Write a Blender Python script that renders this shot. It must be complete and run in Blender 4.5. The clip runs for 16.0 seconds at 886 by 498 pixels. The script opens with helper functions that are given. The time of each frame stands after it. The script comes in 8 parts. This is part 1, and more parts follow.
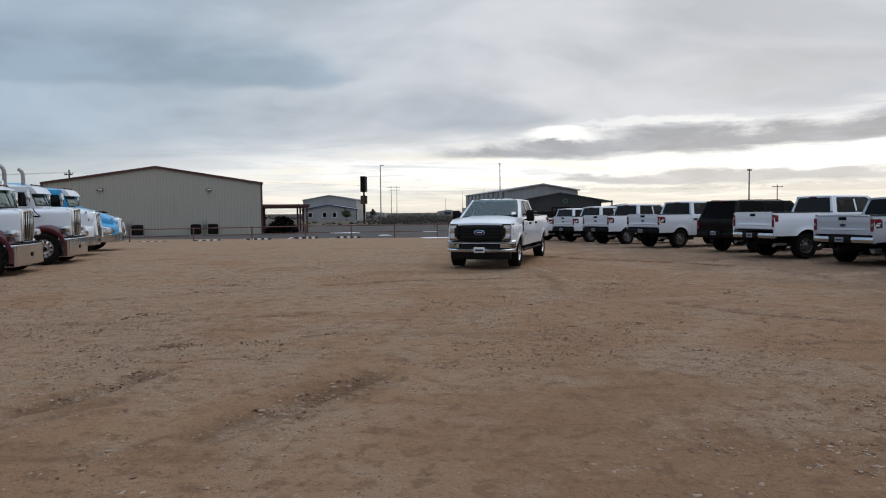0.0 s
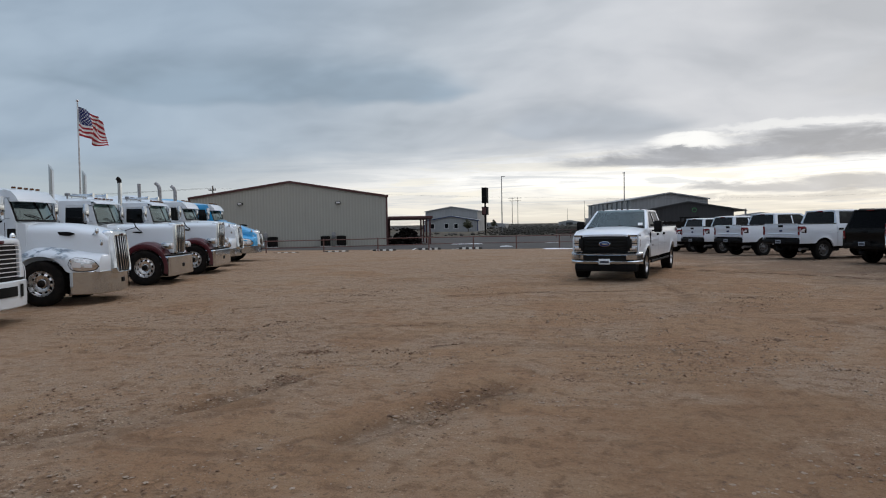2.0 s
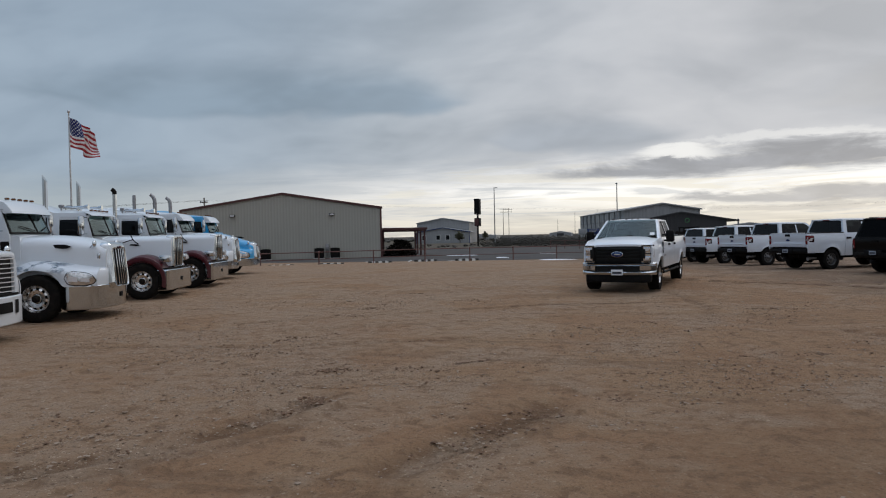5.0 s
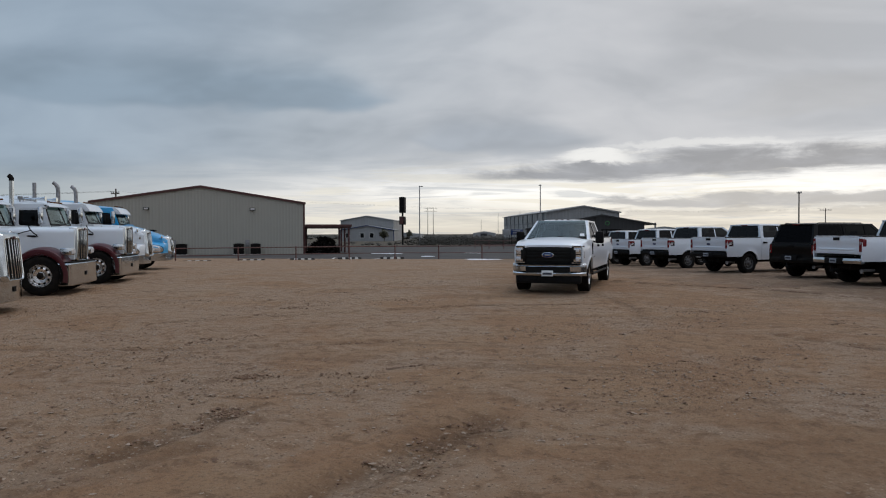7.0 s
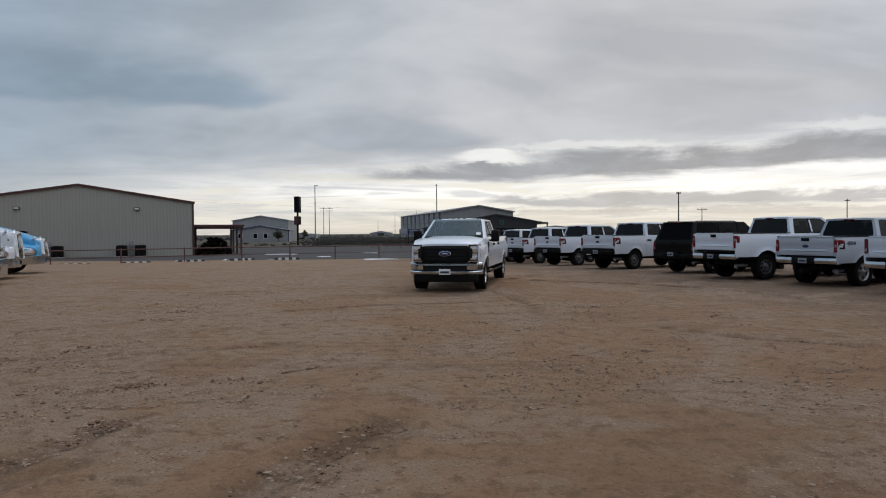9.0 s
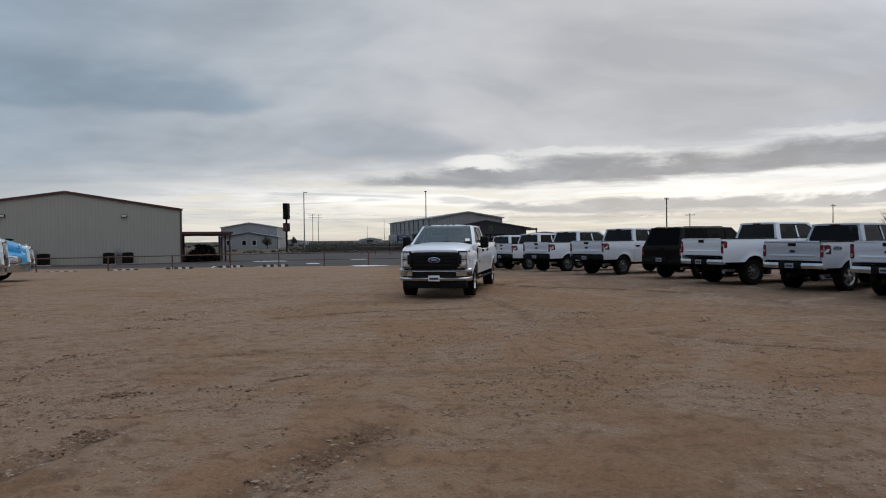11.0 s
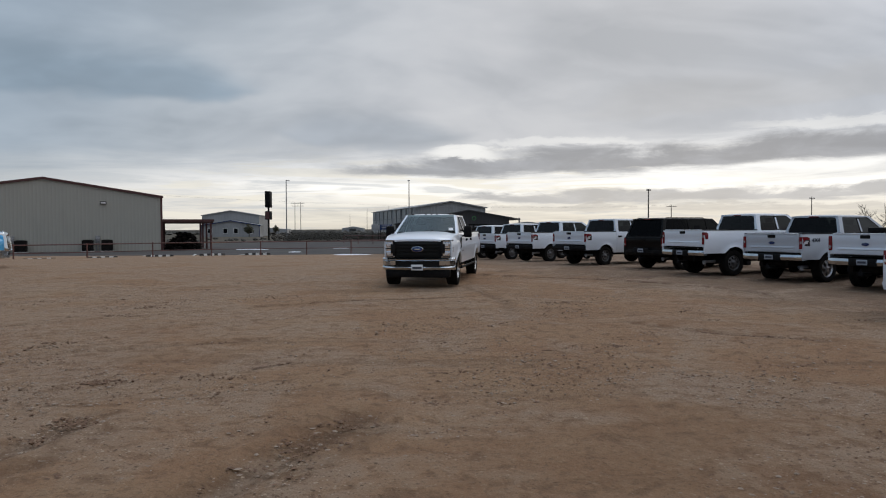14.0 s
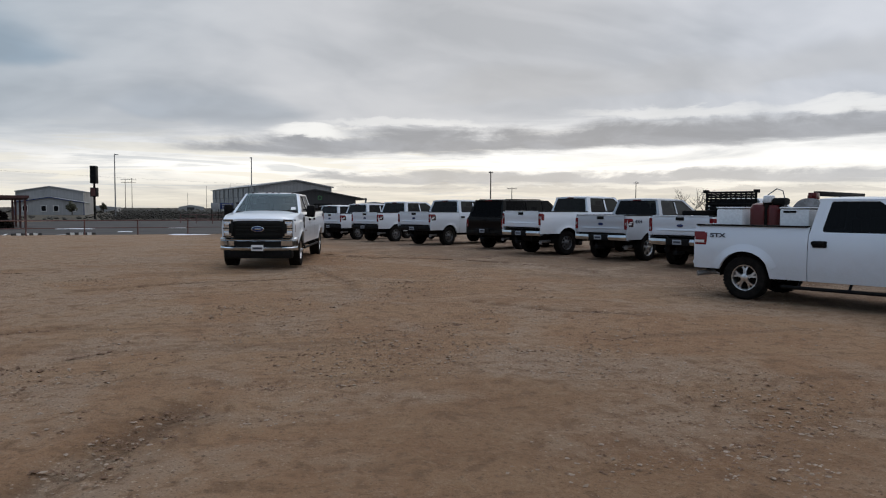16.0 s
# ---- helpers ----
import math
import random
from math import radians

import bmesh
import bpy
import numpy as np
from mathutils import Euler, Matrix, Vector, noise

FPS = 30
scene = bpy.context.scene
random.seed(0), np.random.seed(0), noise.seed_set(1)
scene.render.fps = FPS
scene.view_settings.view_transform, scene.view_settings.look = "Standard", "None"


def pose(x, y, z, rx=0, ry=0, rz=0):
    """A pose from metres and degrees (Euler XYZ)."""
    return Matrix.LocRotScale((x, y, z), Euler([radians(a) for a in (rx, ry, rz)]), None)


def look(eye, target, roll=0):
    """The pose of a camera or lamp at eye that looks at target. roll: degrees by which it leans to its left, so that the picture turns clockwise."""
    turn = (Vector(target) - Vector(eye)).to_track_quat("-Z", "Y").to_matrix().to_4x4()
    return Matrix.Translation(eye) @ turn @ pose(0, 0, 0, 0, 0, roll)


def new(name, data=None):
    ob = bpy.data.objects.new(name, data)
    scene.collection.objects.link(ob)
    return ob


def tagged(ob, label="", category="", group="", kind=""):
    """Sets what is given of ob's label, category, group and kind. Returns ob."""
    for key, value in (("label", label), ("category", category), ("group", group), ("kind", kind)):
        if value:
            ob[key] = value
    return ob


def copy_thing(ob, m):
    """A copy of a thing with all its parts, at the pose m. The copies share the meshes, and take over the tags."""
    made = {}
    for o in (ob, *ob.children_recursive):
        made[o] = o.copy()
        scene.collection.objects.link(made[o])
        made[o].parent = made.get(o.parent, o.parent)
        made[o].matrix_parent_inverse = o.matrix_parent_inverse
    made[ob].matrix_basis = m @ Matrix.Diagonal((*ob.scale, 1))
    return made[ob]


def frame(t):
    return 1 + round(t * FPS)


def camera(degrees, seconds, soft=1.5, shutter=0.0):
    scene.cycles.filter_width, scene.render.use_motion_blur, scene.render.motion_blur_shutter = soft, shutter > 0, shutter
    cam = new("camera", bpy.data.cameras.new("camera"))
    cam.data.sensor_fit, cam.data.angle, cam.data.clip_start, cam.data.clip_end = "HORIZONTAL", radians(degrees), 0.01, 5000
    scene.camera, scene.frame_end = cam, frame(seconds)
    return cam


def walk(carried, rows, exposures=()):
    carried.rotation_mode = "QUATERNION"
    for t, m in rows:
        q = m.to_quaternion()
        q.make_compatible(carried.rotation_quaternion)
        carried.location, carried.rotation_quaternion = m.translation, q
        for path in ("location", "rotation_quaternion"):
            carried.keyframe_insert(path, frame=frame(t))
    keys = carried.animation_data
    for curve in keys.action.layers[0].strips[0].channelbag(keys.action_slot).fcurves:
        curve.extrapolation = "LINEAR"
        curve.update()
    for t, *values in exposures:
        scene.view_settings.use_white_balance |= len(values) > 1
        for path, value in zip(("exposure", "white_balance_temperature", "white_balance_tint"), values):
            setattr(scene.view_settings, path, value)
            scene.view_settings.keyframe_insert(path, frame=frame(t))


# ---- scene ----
cam = camera(63.44, 16.0, soft=1.1)
PATH = [
    (0, (0.967, -0.997, 1.78), (0.007, 8.944, 1.264), -0.58),
    (0.5, (0.944, -1.037, 1.793), (-0.437, 8.856, 1.311), -0.37),
    (1, (0.936, -1.066, 1.796), (-0.807, 8.772, 1.373), -1.19),
    (1.5, (0.927, -1.116, 1.807), (-1.281, 8.63, 1.447), -1.45),
    (2, (0.914, -1.144, 1.81), (-1.696, 8.504, 1.466), -0.96),
    (2.5, (0.871, -1.165, 1.812), (-1.948, 8.424, 1.483), -0.87),
    (3, (0.796, -1.149, 1.807), (-2.043, 8.434, 1.495), -1.08),
    (5.5, (0.172, -0.576, 1.784), (-2.025, 9.178, 1.609), -1.09),
    (6, (0.104, -0.415, 1.767), (-1.705, 9.418, 1.554), -0.08),
    (6.5, (0.093, -0.23, 1.775), (-1.896, 9.57, 1.643), 1.08),
    (7, (0.018, -0.105, 1.766), (-1.411, 9.79, 1.551), -0.12),
    (7.5, (-0.024, -0.062, 1.764), (-0.989, 9.889, 1.546), -0.39),
    (8, (-0.014, -0.05, 1.757), (-0.684, 9.923, 1.431), -0.30),
    (8.5, (-0.009, -0.014, 1.755), (-0.231, 9.98, 1.51), -0.26),
    (9, (0.0, 0.0, 1.75), (0.0, 9.997, 1.524), -0.45),
    (11.5, (0.009, 0.01, 1.752), (0.163, 10.008, 1.622), -0.62),
    (12, (0.001, -0.005, 1.753), (0.162, 9.992, 1.61), -0.59),
    (12.5, (-0.009, -0.003, 1.752), (0.23, 9.991, 1.496), -0.60),
    (13, (-0.016, 0.033, 1.741), (0.649, 10.001, 1.299), -0.33),
    (13.5, (-0.005, 0.035, 1.739), (0.713, 10.004, 1.422), -0.12),
    (14, (-0.007, 0.016, 1.743), (0.38, 10.004, 1.456), -0.22),
    (14.5, (-0.003, 0.028, 1.742), (0.569, 10.006, 1.406), -0.05),
    (15, (0.009, 0.05, 1.739), (0.75, 10.016, 1.376), -0.30),
    (15.5, (0.025, 0.079, 1.735), (1.315, 9.984, 1.254), -0.09),
    (16, (0.083, 0.125, 1.737), (2.568, 9.795, 1.175), 0.29),
]
EXPOSURES = ((0.0, 0.10), (1.0, 0.02), (3.0, 0.0), (5.5, -0.18), (6.0, -0.20), (6.5, -0.32), (7.0, -0.18), (7.5, -0.12), (9.0, -0.16), (12.0, -0.2), (14.5, -0.12), (16.0, -0.1))
walk(cam, [(t, look(eye, target, roll)) for t, eye, target, roll in PATH], EXPOSURES)

# ---- daylight: overcast sky with broken cloud, low brightness ahead ----
BEHIND = 1.0
OVERHEAD = 2.1
SUN_ELEV, SUN_AZ = 24.0, 22.0          # degrees; azimuth clockwise from +y


class Nodes:
    """Small helper to wire shader nodes."""

    def __init__(self, tree):
        self.tree = tree

    def add(self, kind, inputs=None, **props):
        n = self.tree.nodes.new(kind)
        if "operation" in props:
            n.operation, n.use_clamp = props["operation"], props.get("use_clamp", False)
        if "data_type" in props:
            n.data_type, n.blend_type = props["data_type"], props["blend_type"]
        if "interpolation_type" in props:
            n.interpolation_type = props["interpolation_type"]
        if "attribute_name" in props:
            n.attribute_name = props["attribute_name"]
        if "sky_type" in props:
            n.sky_type, n.sun_disc = props["sky_type"], props["sun_disc"]
            n.sun_elevation, n.sun_rotation = props["sun_elevation"], props["sun_rotation"]
            n.air_density, n.dust_density = props["air_density"], props["dust_density"]
        for k, v in (inputs or {}).items():
            if isinstance(v, bpy.types.NodeSocket):
                self.tree.links.new(v, n.inputs[k])
            else:
                n.inputs[k].default_value = v
        return n

    def math(self, op, a, b=0.0, c=0.0, clamp=False):
        return self.add("ShaderNodeMath", {0: a, 1: b, 2: c}, operation=op, use_clamp=clamp).outputs[0]

    def ramp(self, fac, stops, mode="LINEAR"):
        n = self.add("ShaderNodeValToRGB", {0: fac})
        cr = n.color_ramp
        cr.interpolation = mode
        while len(cr.elements) < len(stops):
            cr.elements.new(0.5)
        for e, (p, c) in zip(cr.elements, stops):
            e.position = p
            e.color = (*c, 1.0) if len(c) == 3 else c
        return n.outputs[0]

    def mix(self, fac, a, b, blend="MIX"):
        n = self.add("ShaderNodeMix", {0: fac}, data_type="RGBA", blend_type=blend)
        for k, v in ((6, a), (7, b)):
            if isinstance(v, bpy.types.NodeSocket):
                self.tree.links.new(v, n.inputs[k])
            else:
                n.inputs[k].default_value = (*v, 1.0) if len(v) == 3 else v
        return n.outputs[2]

    def noise(self, vec, scale, detail=4.0, rough=0.55, dist=0.0):
        return self.add("ShaderNodeTexNoise", {"Vector": vec, "Scale": scale, "Detail": detail, "Roughness": rough, "Distortion": dist}).outputs[0]

    def map(self, v, lo, hi, a=0.0, b=1.0, smooth=True):
        return self.add("ShaderNodeMapRange", {0: v, 1: lo, 2: hi, 3: a, 4: b}, interpolation_type="SMOOTHSTEP" if smooth else "LINEAR").outputs[0]


def make_sky():
    world = bpy.data.worlds.new("overcast_sky")
    scene.world = world
    world.use_nodes = True
    tree = world.node_tree
    tree.nodes.clear()
    n = Nodes(tree)
    d = n.add("ShaderNodeTexCoord").outputs["Generated"]
    s = n.add("ShaderNodeSeparateXYZ", {0: d})
    x, y, z = s.outputs
    sky = n.add("ShaderNodeTexSky", sky_type="NISHITA", sun_disc=False, sun_elevation=radians(SUN_ELEV), sun_rotation=radians(SUN_AZ), air_density=1.2, dust_density=1.5).outputs[0]
    sky = n.mix(1.0, sky, (0.085, 0.085, 0.085), "MULTIPLY")
    zc = n.math("MAXIMUM", z, 0.0)
    az = n.math("ARCTAN2", x, y)

    def scaled(c, k):
        return tuple(k * q for q in c)

    def window(v, a0, a1, b1, b0):
        return n.math("MULTIPLY", n.map(v, a0, a1), n.map(v, b0, b1))

    # a flat cloud layer seen in perspective, used for the soft mottling of the deck
    h = n.math("ADD", zc, 0.30)
    flat = n.add("ShaderNodeCombineXYZ", {0: n.math("DIVIDE", x, h), 1: n.math("DIVIDE", y, h), 2: 0.0}).outputs[0]
    stretch = n.add("ShaderNodeMapping", {"Vector": flat, "Rotation": (0, 0, radians(-20)), "Scale": (0.80, 1.1, 1.0), "Location": (0.35, 0.8, 0)}).outputs[0]
    big = n.noise(stretch, 1.5, 4.0, 0.52, 0.5)
    fine = n.noise(stretch, 4.2, 5.0, 0.50, 0.6)
    cover = n.math("ADD", n.math("MULTIPLY", big, 0.76), n.math("MULTIPLY", fine, 0.24))
    grey = n.ramp(cover, [(0.36, (0.455, 0.475, 0.500)), (0.46, (0.555, 0.570, 0.592)), (0.54, (0.625, 0.634, 0.650)), (0.64, (0.680, 0.685, 0.695))])
    # colder and darker towards the shop side and higher up there
    left = n.map(n.math("SUBTRACT", az, n.math("MULTIPLY", zc, 0.55)), -0.80, 0.02)
    grey = n.mix(1.0, grey, n.ramp(left, [(0.0, (0.60, 0.735, 0.875)), (0.45, (0.82, 0.895, 0.97)), (1.0, (0.985, 1.0, 1.035))]), "MULTIPLY")
    grey = n.mix(1.0, grey, n.ramp(n.map(az, 0.15, 0.75), [(0.0, (1.0, 1.0, 1.0)), (1.0, (1.09, 1.11, 1.145))]), "MULTIPLY")
    # streaks drawn out along the horizon, and the ragged edges of the banks
    streak = n.add("ShaderNodeCombineXYZ", {0: n.math("MULTIPLY", az, 2.6), 1: n.math("MULTIPLY", zc, 24.0), 2: 0.0}).outputs[0]
    s1 = n.noise(streak, 1.5, 6.0, 0.62, 0.5)
    s2 = n.noise(streak, 3.4, 6.0, 0.65, 0.3)
    puff = n.add("ShaderNodeCombineXYZ", {0: n.math("MULTIPLY", az, 9.0), 1: n.math("MULTIPLY", zc, 26.0), 2: 0.0}).outputs[0]
    puffs = n.noise(puff, 1.3, 6.0, 0.62, 0.4)
    # pale light under the deck: warm low down, white above, cold on the shop side
    warm = n.ramp(n.map(zc, 0.0, 0.075, smooth=False), [(0.0, (0.78, 0.73, 0.63)), (0.4, (0.98, 0.945, 0.86)), (0.72, (1.20, 1.18, 1.13)), (1.0, (1.04, 1.04, 1.03))])
    low = n.mix(1.0, warm, n.ramp(s1, [(0.32, (0.70, 0.72, 0.75)), (0.44, (0.90, 0.905, 0.91)), (0.56, (1.05, 1.05, 1.05))]), "MULTIPLY")
    low = n.mix(n.map(az, -0.70, -0.02, 0.92, 0.0), low, n.ramp(n.map(az, -0.75, -0.25), [(0.0, (0.385, 0.455, 0.505)), (1.0, (0.62, 0.62, 0.625))]))
    veil = n.noise(n.add("ShaderNodeMapping", {"Vector": streak, "Scale": (1.0, 1.6, 1.0), "Location": (3.1, 5.7, 0)}).outputs[0], 1.7, 6.0, 0.6, 0.6)
    near = window(az, -0.55, -0.30, 0.25, 0.55)
    low = n.mix(n.math("MULTIPLY", near, n.map(veil, 0.50, 0.60, 0.0, 0.75)), low, (0.98, 0.935, 0.82))
    low = n.mix(n.math("MULTIPLY", near, n.map(veil, 0.46, 0.36, 0.0, 0.55)), low, (0.56, 0.60, 0.64))
    low = n.mix(n.map(y, 0.05, -0.35), low, (0.24, 0.25, 0.26))
    edge = n.math("ADD", n.math("ADD", 0.088, n.math("MULTIPLY", n.math("SUBTRACT", s1, 0.5), 0.05)), n.map(az, -0.5, 0.5, -0.012, 0.018))
    over = n.map(n.math("SUBTRACT", zc, edge), -0.035, 0.030)
    col = n.mix(over, low, grey)
    # cloud banks: height of the middle, slope and bow along the horizon, depth below and above it, strength, tone, reach
    ragged = n.math("ADD", n.math("MULTIPLY", n.math("SUBTRACT", s2, 0.5), 0.020), n.math("MULTIPLY", n.math("SUBTRACT", puffs, 0.5), 0.012))
    tuft = n.math("ADD", n.math("MULTIPLY", n.math("SUBTRACT", puffs, 0.5), 0.045), n.math("MULTIPLY", n.math("SUBTRACT", s1, 0.5), 0.03))
    # the high banks are smooth and woolly, the low ones torn
    wool = n.noise(n.add("ShaderNodeCombineXYZ", {0: n.math("MULTIPLY", az, 6.0), 1: n.math("MULTIPLY", zc, 16.0), 2: 0.0}).outputs[0], 1.2, 3.0, 0.48, 0.25)
    wool_edge = n.math("MULTIPLY", n.math("SUBTRACT", wool, 0.5), 0.050)
    for mid0, slope, below, above, depth, tone, a0, a1, a2, a3 in (
            (0.188, 0.010, 0.026, 0.050, 0.84, (0.250, 0.325, 0.405), -0.95, -0.55, -0.32, -0.16),
            (0.125, -0.05, 0.024, 0.034, 0.80, (0.370, 0.412, 0.470), -0.23, -0.12, -0.02, 0.13),
            (0.150, 0.030, 0.018, 0.030, 0.40, (0.470, 0.480, 0.500), 0.16, 0.32, 0.80, 1.2),
            (0.082, 0.027, 0.016, 0.022, 0.96, (0.334, 0.350, 0.386), -0.20, 0.07, 1.5, 2.2),
            (0.040, 0.006, 0.009, 0.011, 0.80, (0.445, 0.455, 0.480), -0.02, 0.22, 1.5, 2.2),
            (0.026, 0.000, 0.003, 0.004, 0.45, (0.520, 0.505, 0.485), -0.25, 0.10, 1.5, 2.2)):
        mid = n.math("ADD", mid0, n.math("MULTIPLY", az, slope))
        off = n.math("SUBTRACT", zc, mid)
        reach = n.math("MULTIPLY", n.map(az, a0, a1), n.map(az, a3, a2))
        high = mid0 > 0.1
        lower = n.math("ADD", n.math("ADD", off, wool_edge if high else ragged), n.math("MULTIPLY", reach, below))     # thins out to its tips
        upper = n.math("SUBTRACT", n.math("MULTIPLY", reach, above), n.math("ADD", off, wool_edge if high else tuft))
        bank = n.math("MULTIPLY", n.math("MULTIPLY", n.map(lower, -0.002, below * 0.55), n.map(upper, -above * 0.25, above * 0.75)), n.map(reach, 0.0, 0.35))
        col = n.mix(n.math("MULTIPLY", bank, depth), col, n.mix(n.map(wool if high else puffs, 0.35, 0.70), tone, scaled(tone, 1.25)))
    # bright breaks: over the near end of the long bank, and paler rifts along its top
    for ca, cz, ra, rz, much in ((0.066, 0.103, 0.052, 0.0095, 0.92), (0.20, 0.116, 0.12, 0.007, 0.45), (0.56, 0.128, 0.13, 0.009, 0.42), (0.78, 0.128, 0.09, 0.010, 0.6)):
        gap = n.math("ADD", n.math("POWER", n.math("DIVIDE", n.math("SUBTRACT", az, ca), ra), 2.0), n.math("POWER", n.math("DIVIDE", n.math("SUBTRACT", n.math("ADD", zc, n.math("MULTIPLY", tuft, 0.9)), cz), rz), 2.0))
        col = n.mix(n.map(gap, 1.5, 0.15, 0.0, much), col, (1.0, 1.0, 0.985))
    # behind the walk the deck is thinner and brighter
    aside = n.math("ADD", n.math("MULTIPLY", x, -0.80), n.math("MULTIPLY", y, -0.60))
    behind = n.math("MULTIPLY", n.map(aside, 0.15, 0.75), n.map(zc, 0.08, 0.40))
    col = n.mix(1.0, col, n.ramp(behind, [(0.0, (1.0, 1.0, 1.0)), (1.0, (BEHIND * 0.96, BEHIND, BEHIND * 1.10))]), "MULTIPLY")
    # the deck is thinnest, and so brightest, overhead
    col = n.mix(1.0, col, n.ramp(n.map(zc, 0.50, 0.92), [(0.0, (1.0, 1.0, 1.0)), (1.0, (OVERHEAD, OVERHEAD, OVERHEAD * 1.03))]), "MULTIPLY")
    col = n.mix(0.03, col, sky)
    bg = n.add("ShaderNodeBackground", {0: col, 1: 1.0})
    out = n.add("ShaderNodeOutputWorld")
    tree.links.new(bg.outputs[0], out.inputs[0])


make_sky()
sun_data = bpy.data.lights.new("sun", "SUN")
sun_data.energy, sun_data.angle, sun_data.color = 0.5, radians(24), (1.0, 0.97, 0.93)
sun = new("sun", sun_data)
sun.matrix_world = look((0, 0, 60), (-60 * math.sin(radians(SUN_AZ)), -60 * math.cos(radians(SUN_AZ)), 60 - 60 * math.tan(radians(SUN_ELEV + 22))))
# ---- materials ----
def material(name, build):
    m = bpy.data.materials.new(name)
    m.use_nodes = True
    m.node_tree.nodes.clear()
    n = Nodes(m.node_tree)
    out = n.add("ShaderNodeOutputMaterial")
    m.node_tree.links.new(build(n), out.inputs[0])
    return m


def principled(n, color, rough=0.5, metal=0.0, bump=None, coat=0.0, strength=0.3, distance=0.02, spec=0.5):
    p = n.add("ShaderNodeBsdfPrincipled", {"Roughness": rough, "Metallic": metal, "Coat Weight": coat, "Specular IOR Level": spec})
    if isinstance(color, bpy.types.NodeSocket):
        n.tree.links.new(color, p.inputs["Base Color"])
    else:
        p.inputs["Base Color"].default_value = (*color, 1.0)
    if bump is not None:
        b = n.add("ShaderNodeBump", {"Height": bump, "Strength": strength, "Distance": distance})
        n.tree.links.new(b.outputs[0], p.inputs["Normal"])
    return p.outputs[0]


def obj_coord(n):
    return n.add("ShaderNodeTexCoord").outputs["Object"]


def worn(name, a, b, scale=8.0, rough=(0.45, 0.6), metal=0.0, coat=0.0, bump=0.0, lo=0.4, hi=0.62, spec=0.5):
    """A surface whose colour wanders from a to b, with a fine grain on top."""
    def build(n):
        v = obj_coord(n)
        f = n.noise(v, scale, 5.0, 0.6)
        g = n.noise(v, scale * 9.0, 3.0, 0.6)
        mixed = n.math("ADD", n.math("MULTIPLY", f, 0.75), n.math("MULTIPLY", g, 0.25))
        c = n.ramp(mixed, [(lo, a), (hi, b)])
        r = n.map(mixed, lo, hi, rough[0], rough[1])
        return principled(n, c, r, metal, g if bump else None, coat, bump, 0.01, spec)
    return material(name, build)


def car_paint(name, color, dirt=(0.30, 0.235, 0.175), amount=0.35, coat=0.5, spec=0.5):
    """Clear-coated paint with dust that lies thicker low down on the panels."""
    def build(n):
        v = obj_coord(n)
        z = n.add("ShaderNodeSeparateXYZ", {0: v}).outputs[2]
        f = n.noise(v, 3.0, 6.0, 0.65)
        g = n.noise(v, 40.0, 3.0, 0.6)
        splash = n.map(n.math("ADD", z, n.math("MULTIPLY", n.math("SUBTRACT", f, 0.5), 0.7)), 1.0, 0.45)
        film = n.math("MULTIPLY", n.math("ADD", n.math("MULTIPLY", splash, 0.8), n.math("MULTIPLY", n.map(f, 0.5, 0.75), 0.12)), amount)
        film = n.math("MULTIPLY", film, n.map(g, 0.25, 0.6, 0.6, 1.0))
        c = n.mix(film, color, dirt)
        r = n.map(film, 0.0, amount, 0.28, 0.6)
        return principled(n, c, r, 0.0, None, coat, spec=spec)
    return material(name, build)


def pane_glass(name, tint, gloss=(1.0, 1.0, 1.0), least=0.012):
    """A thin pane: tinted see-through with a mirror gloss at its surface."""
    def build(n):
        t = n.add("ShaderNodeBsdfTransparent", {0: (*tint, 1.0)})
        g = n.add("ShaderNodeBsdfGlossy", {"Color": (*gloss, 1.0), "Roughness": 0.03})
        f = n.math("POWER", n.add("ShaderNodeLayerWeight", {"Blend": 0.5}).outputs["Facing"], 3.4)
        f = n.math("ADD", n.math("MULTIPLY", f, 0.45), least)
        m = n.add("ShaderNodeMixShader", {0: f, 1: t.outputs[0], 2: g.outputs[0]})
        return m.outputs[0]
    return material(name, build)


def lit_lens(name, color, rough=0.15):
    return material(name, lambda n: principled(n, color, rough, 0.0, None, 0.12, spec=0.3))


WHITE = car_paint("white_paint", (0.605, 0.645, 0.70), amount=0.30)
WHITE_CLEAN = car_paint("white_paint_washed", (0.70, 0.735, 0.785), amount=0.24)
TRACTOR_WHITE = car_paint("aged_white_paint", (0.62, 0.66, 0.70), amount=0.26)
SILVER_WHITE = car_paint("pearl_white_paint", (0.43, 0.455, 0.495), amount=0.3)
BLACK_PAINT = car_paint("black_paint", (0.003, 0.003, 0.0035), amount=0.012, coat=0.03, spec=0.12)
MAROON = car_paint("maroon_paint", (0.060, 0.008, 0.012), amount=0.06, coat=0.1, spec=0.3)
BLUE = car_paint("sky_blue_paint", (0.016, 0.29, 0.58), amount=0.15)
RED_PAINT = car_paint("red_paint", (0.085, 0.007, 0.007), amount=0.05, coat=0.1, spec=0.3)
POLISHED = worn("polished_alloy", (0.84, 0.84, 0.85), (0.68, 0.67, 0.66), 9.0, (0.20, 0.34), 1.0)
CHROME = worn("chrome", (0.60, 0.63, 0.65), (0.53, 0.55, 0.565), 2.2, (0.05, 0.12), 1.0)
ALLOY = worn("brushed_alloy", (0.64, 0.64, 0.65), (0.40, 0.385, 0.37), 12.0, (0.28, 0.45), 1.0)
STEEL_GREY = worn("grey_steel", (0.30, 0.30, 0.31), (0.20, 0.195, 0.19), 10.0, (0.4, 0.6), 0.6)
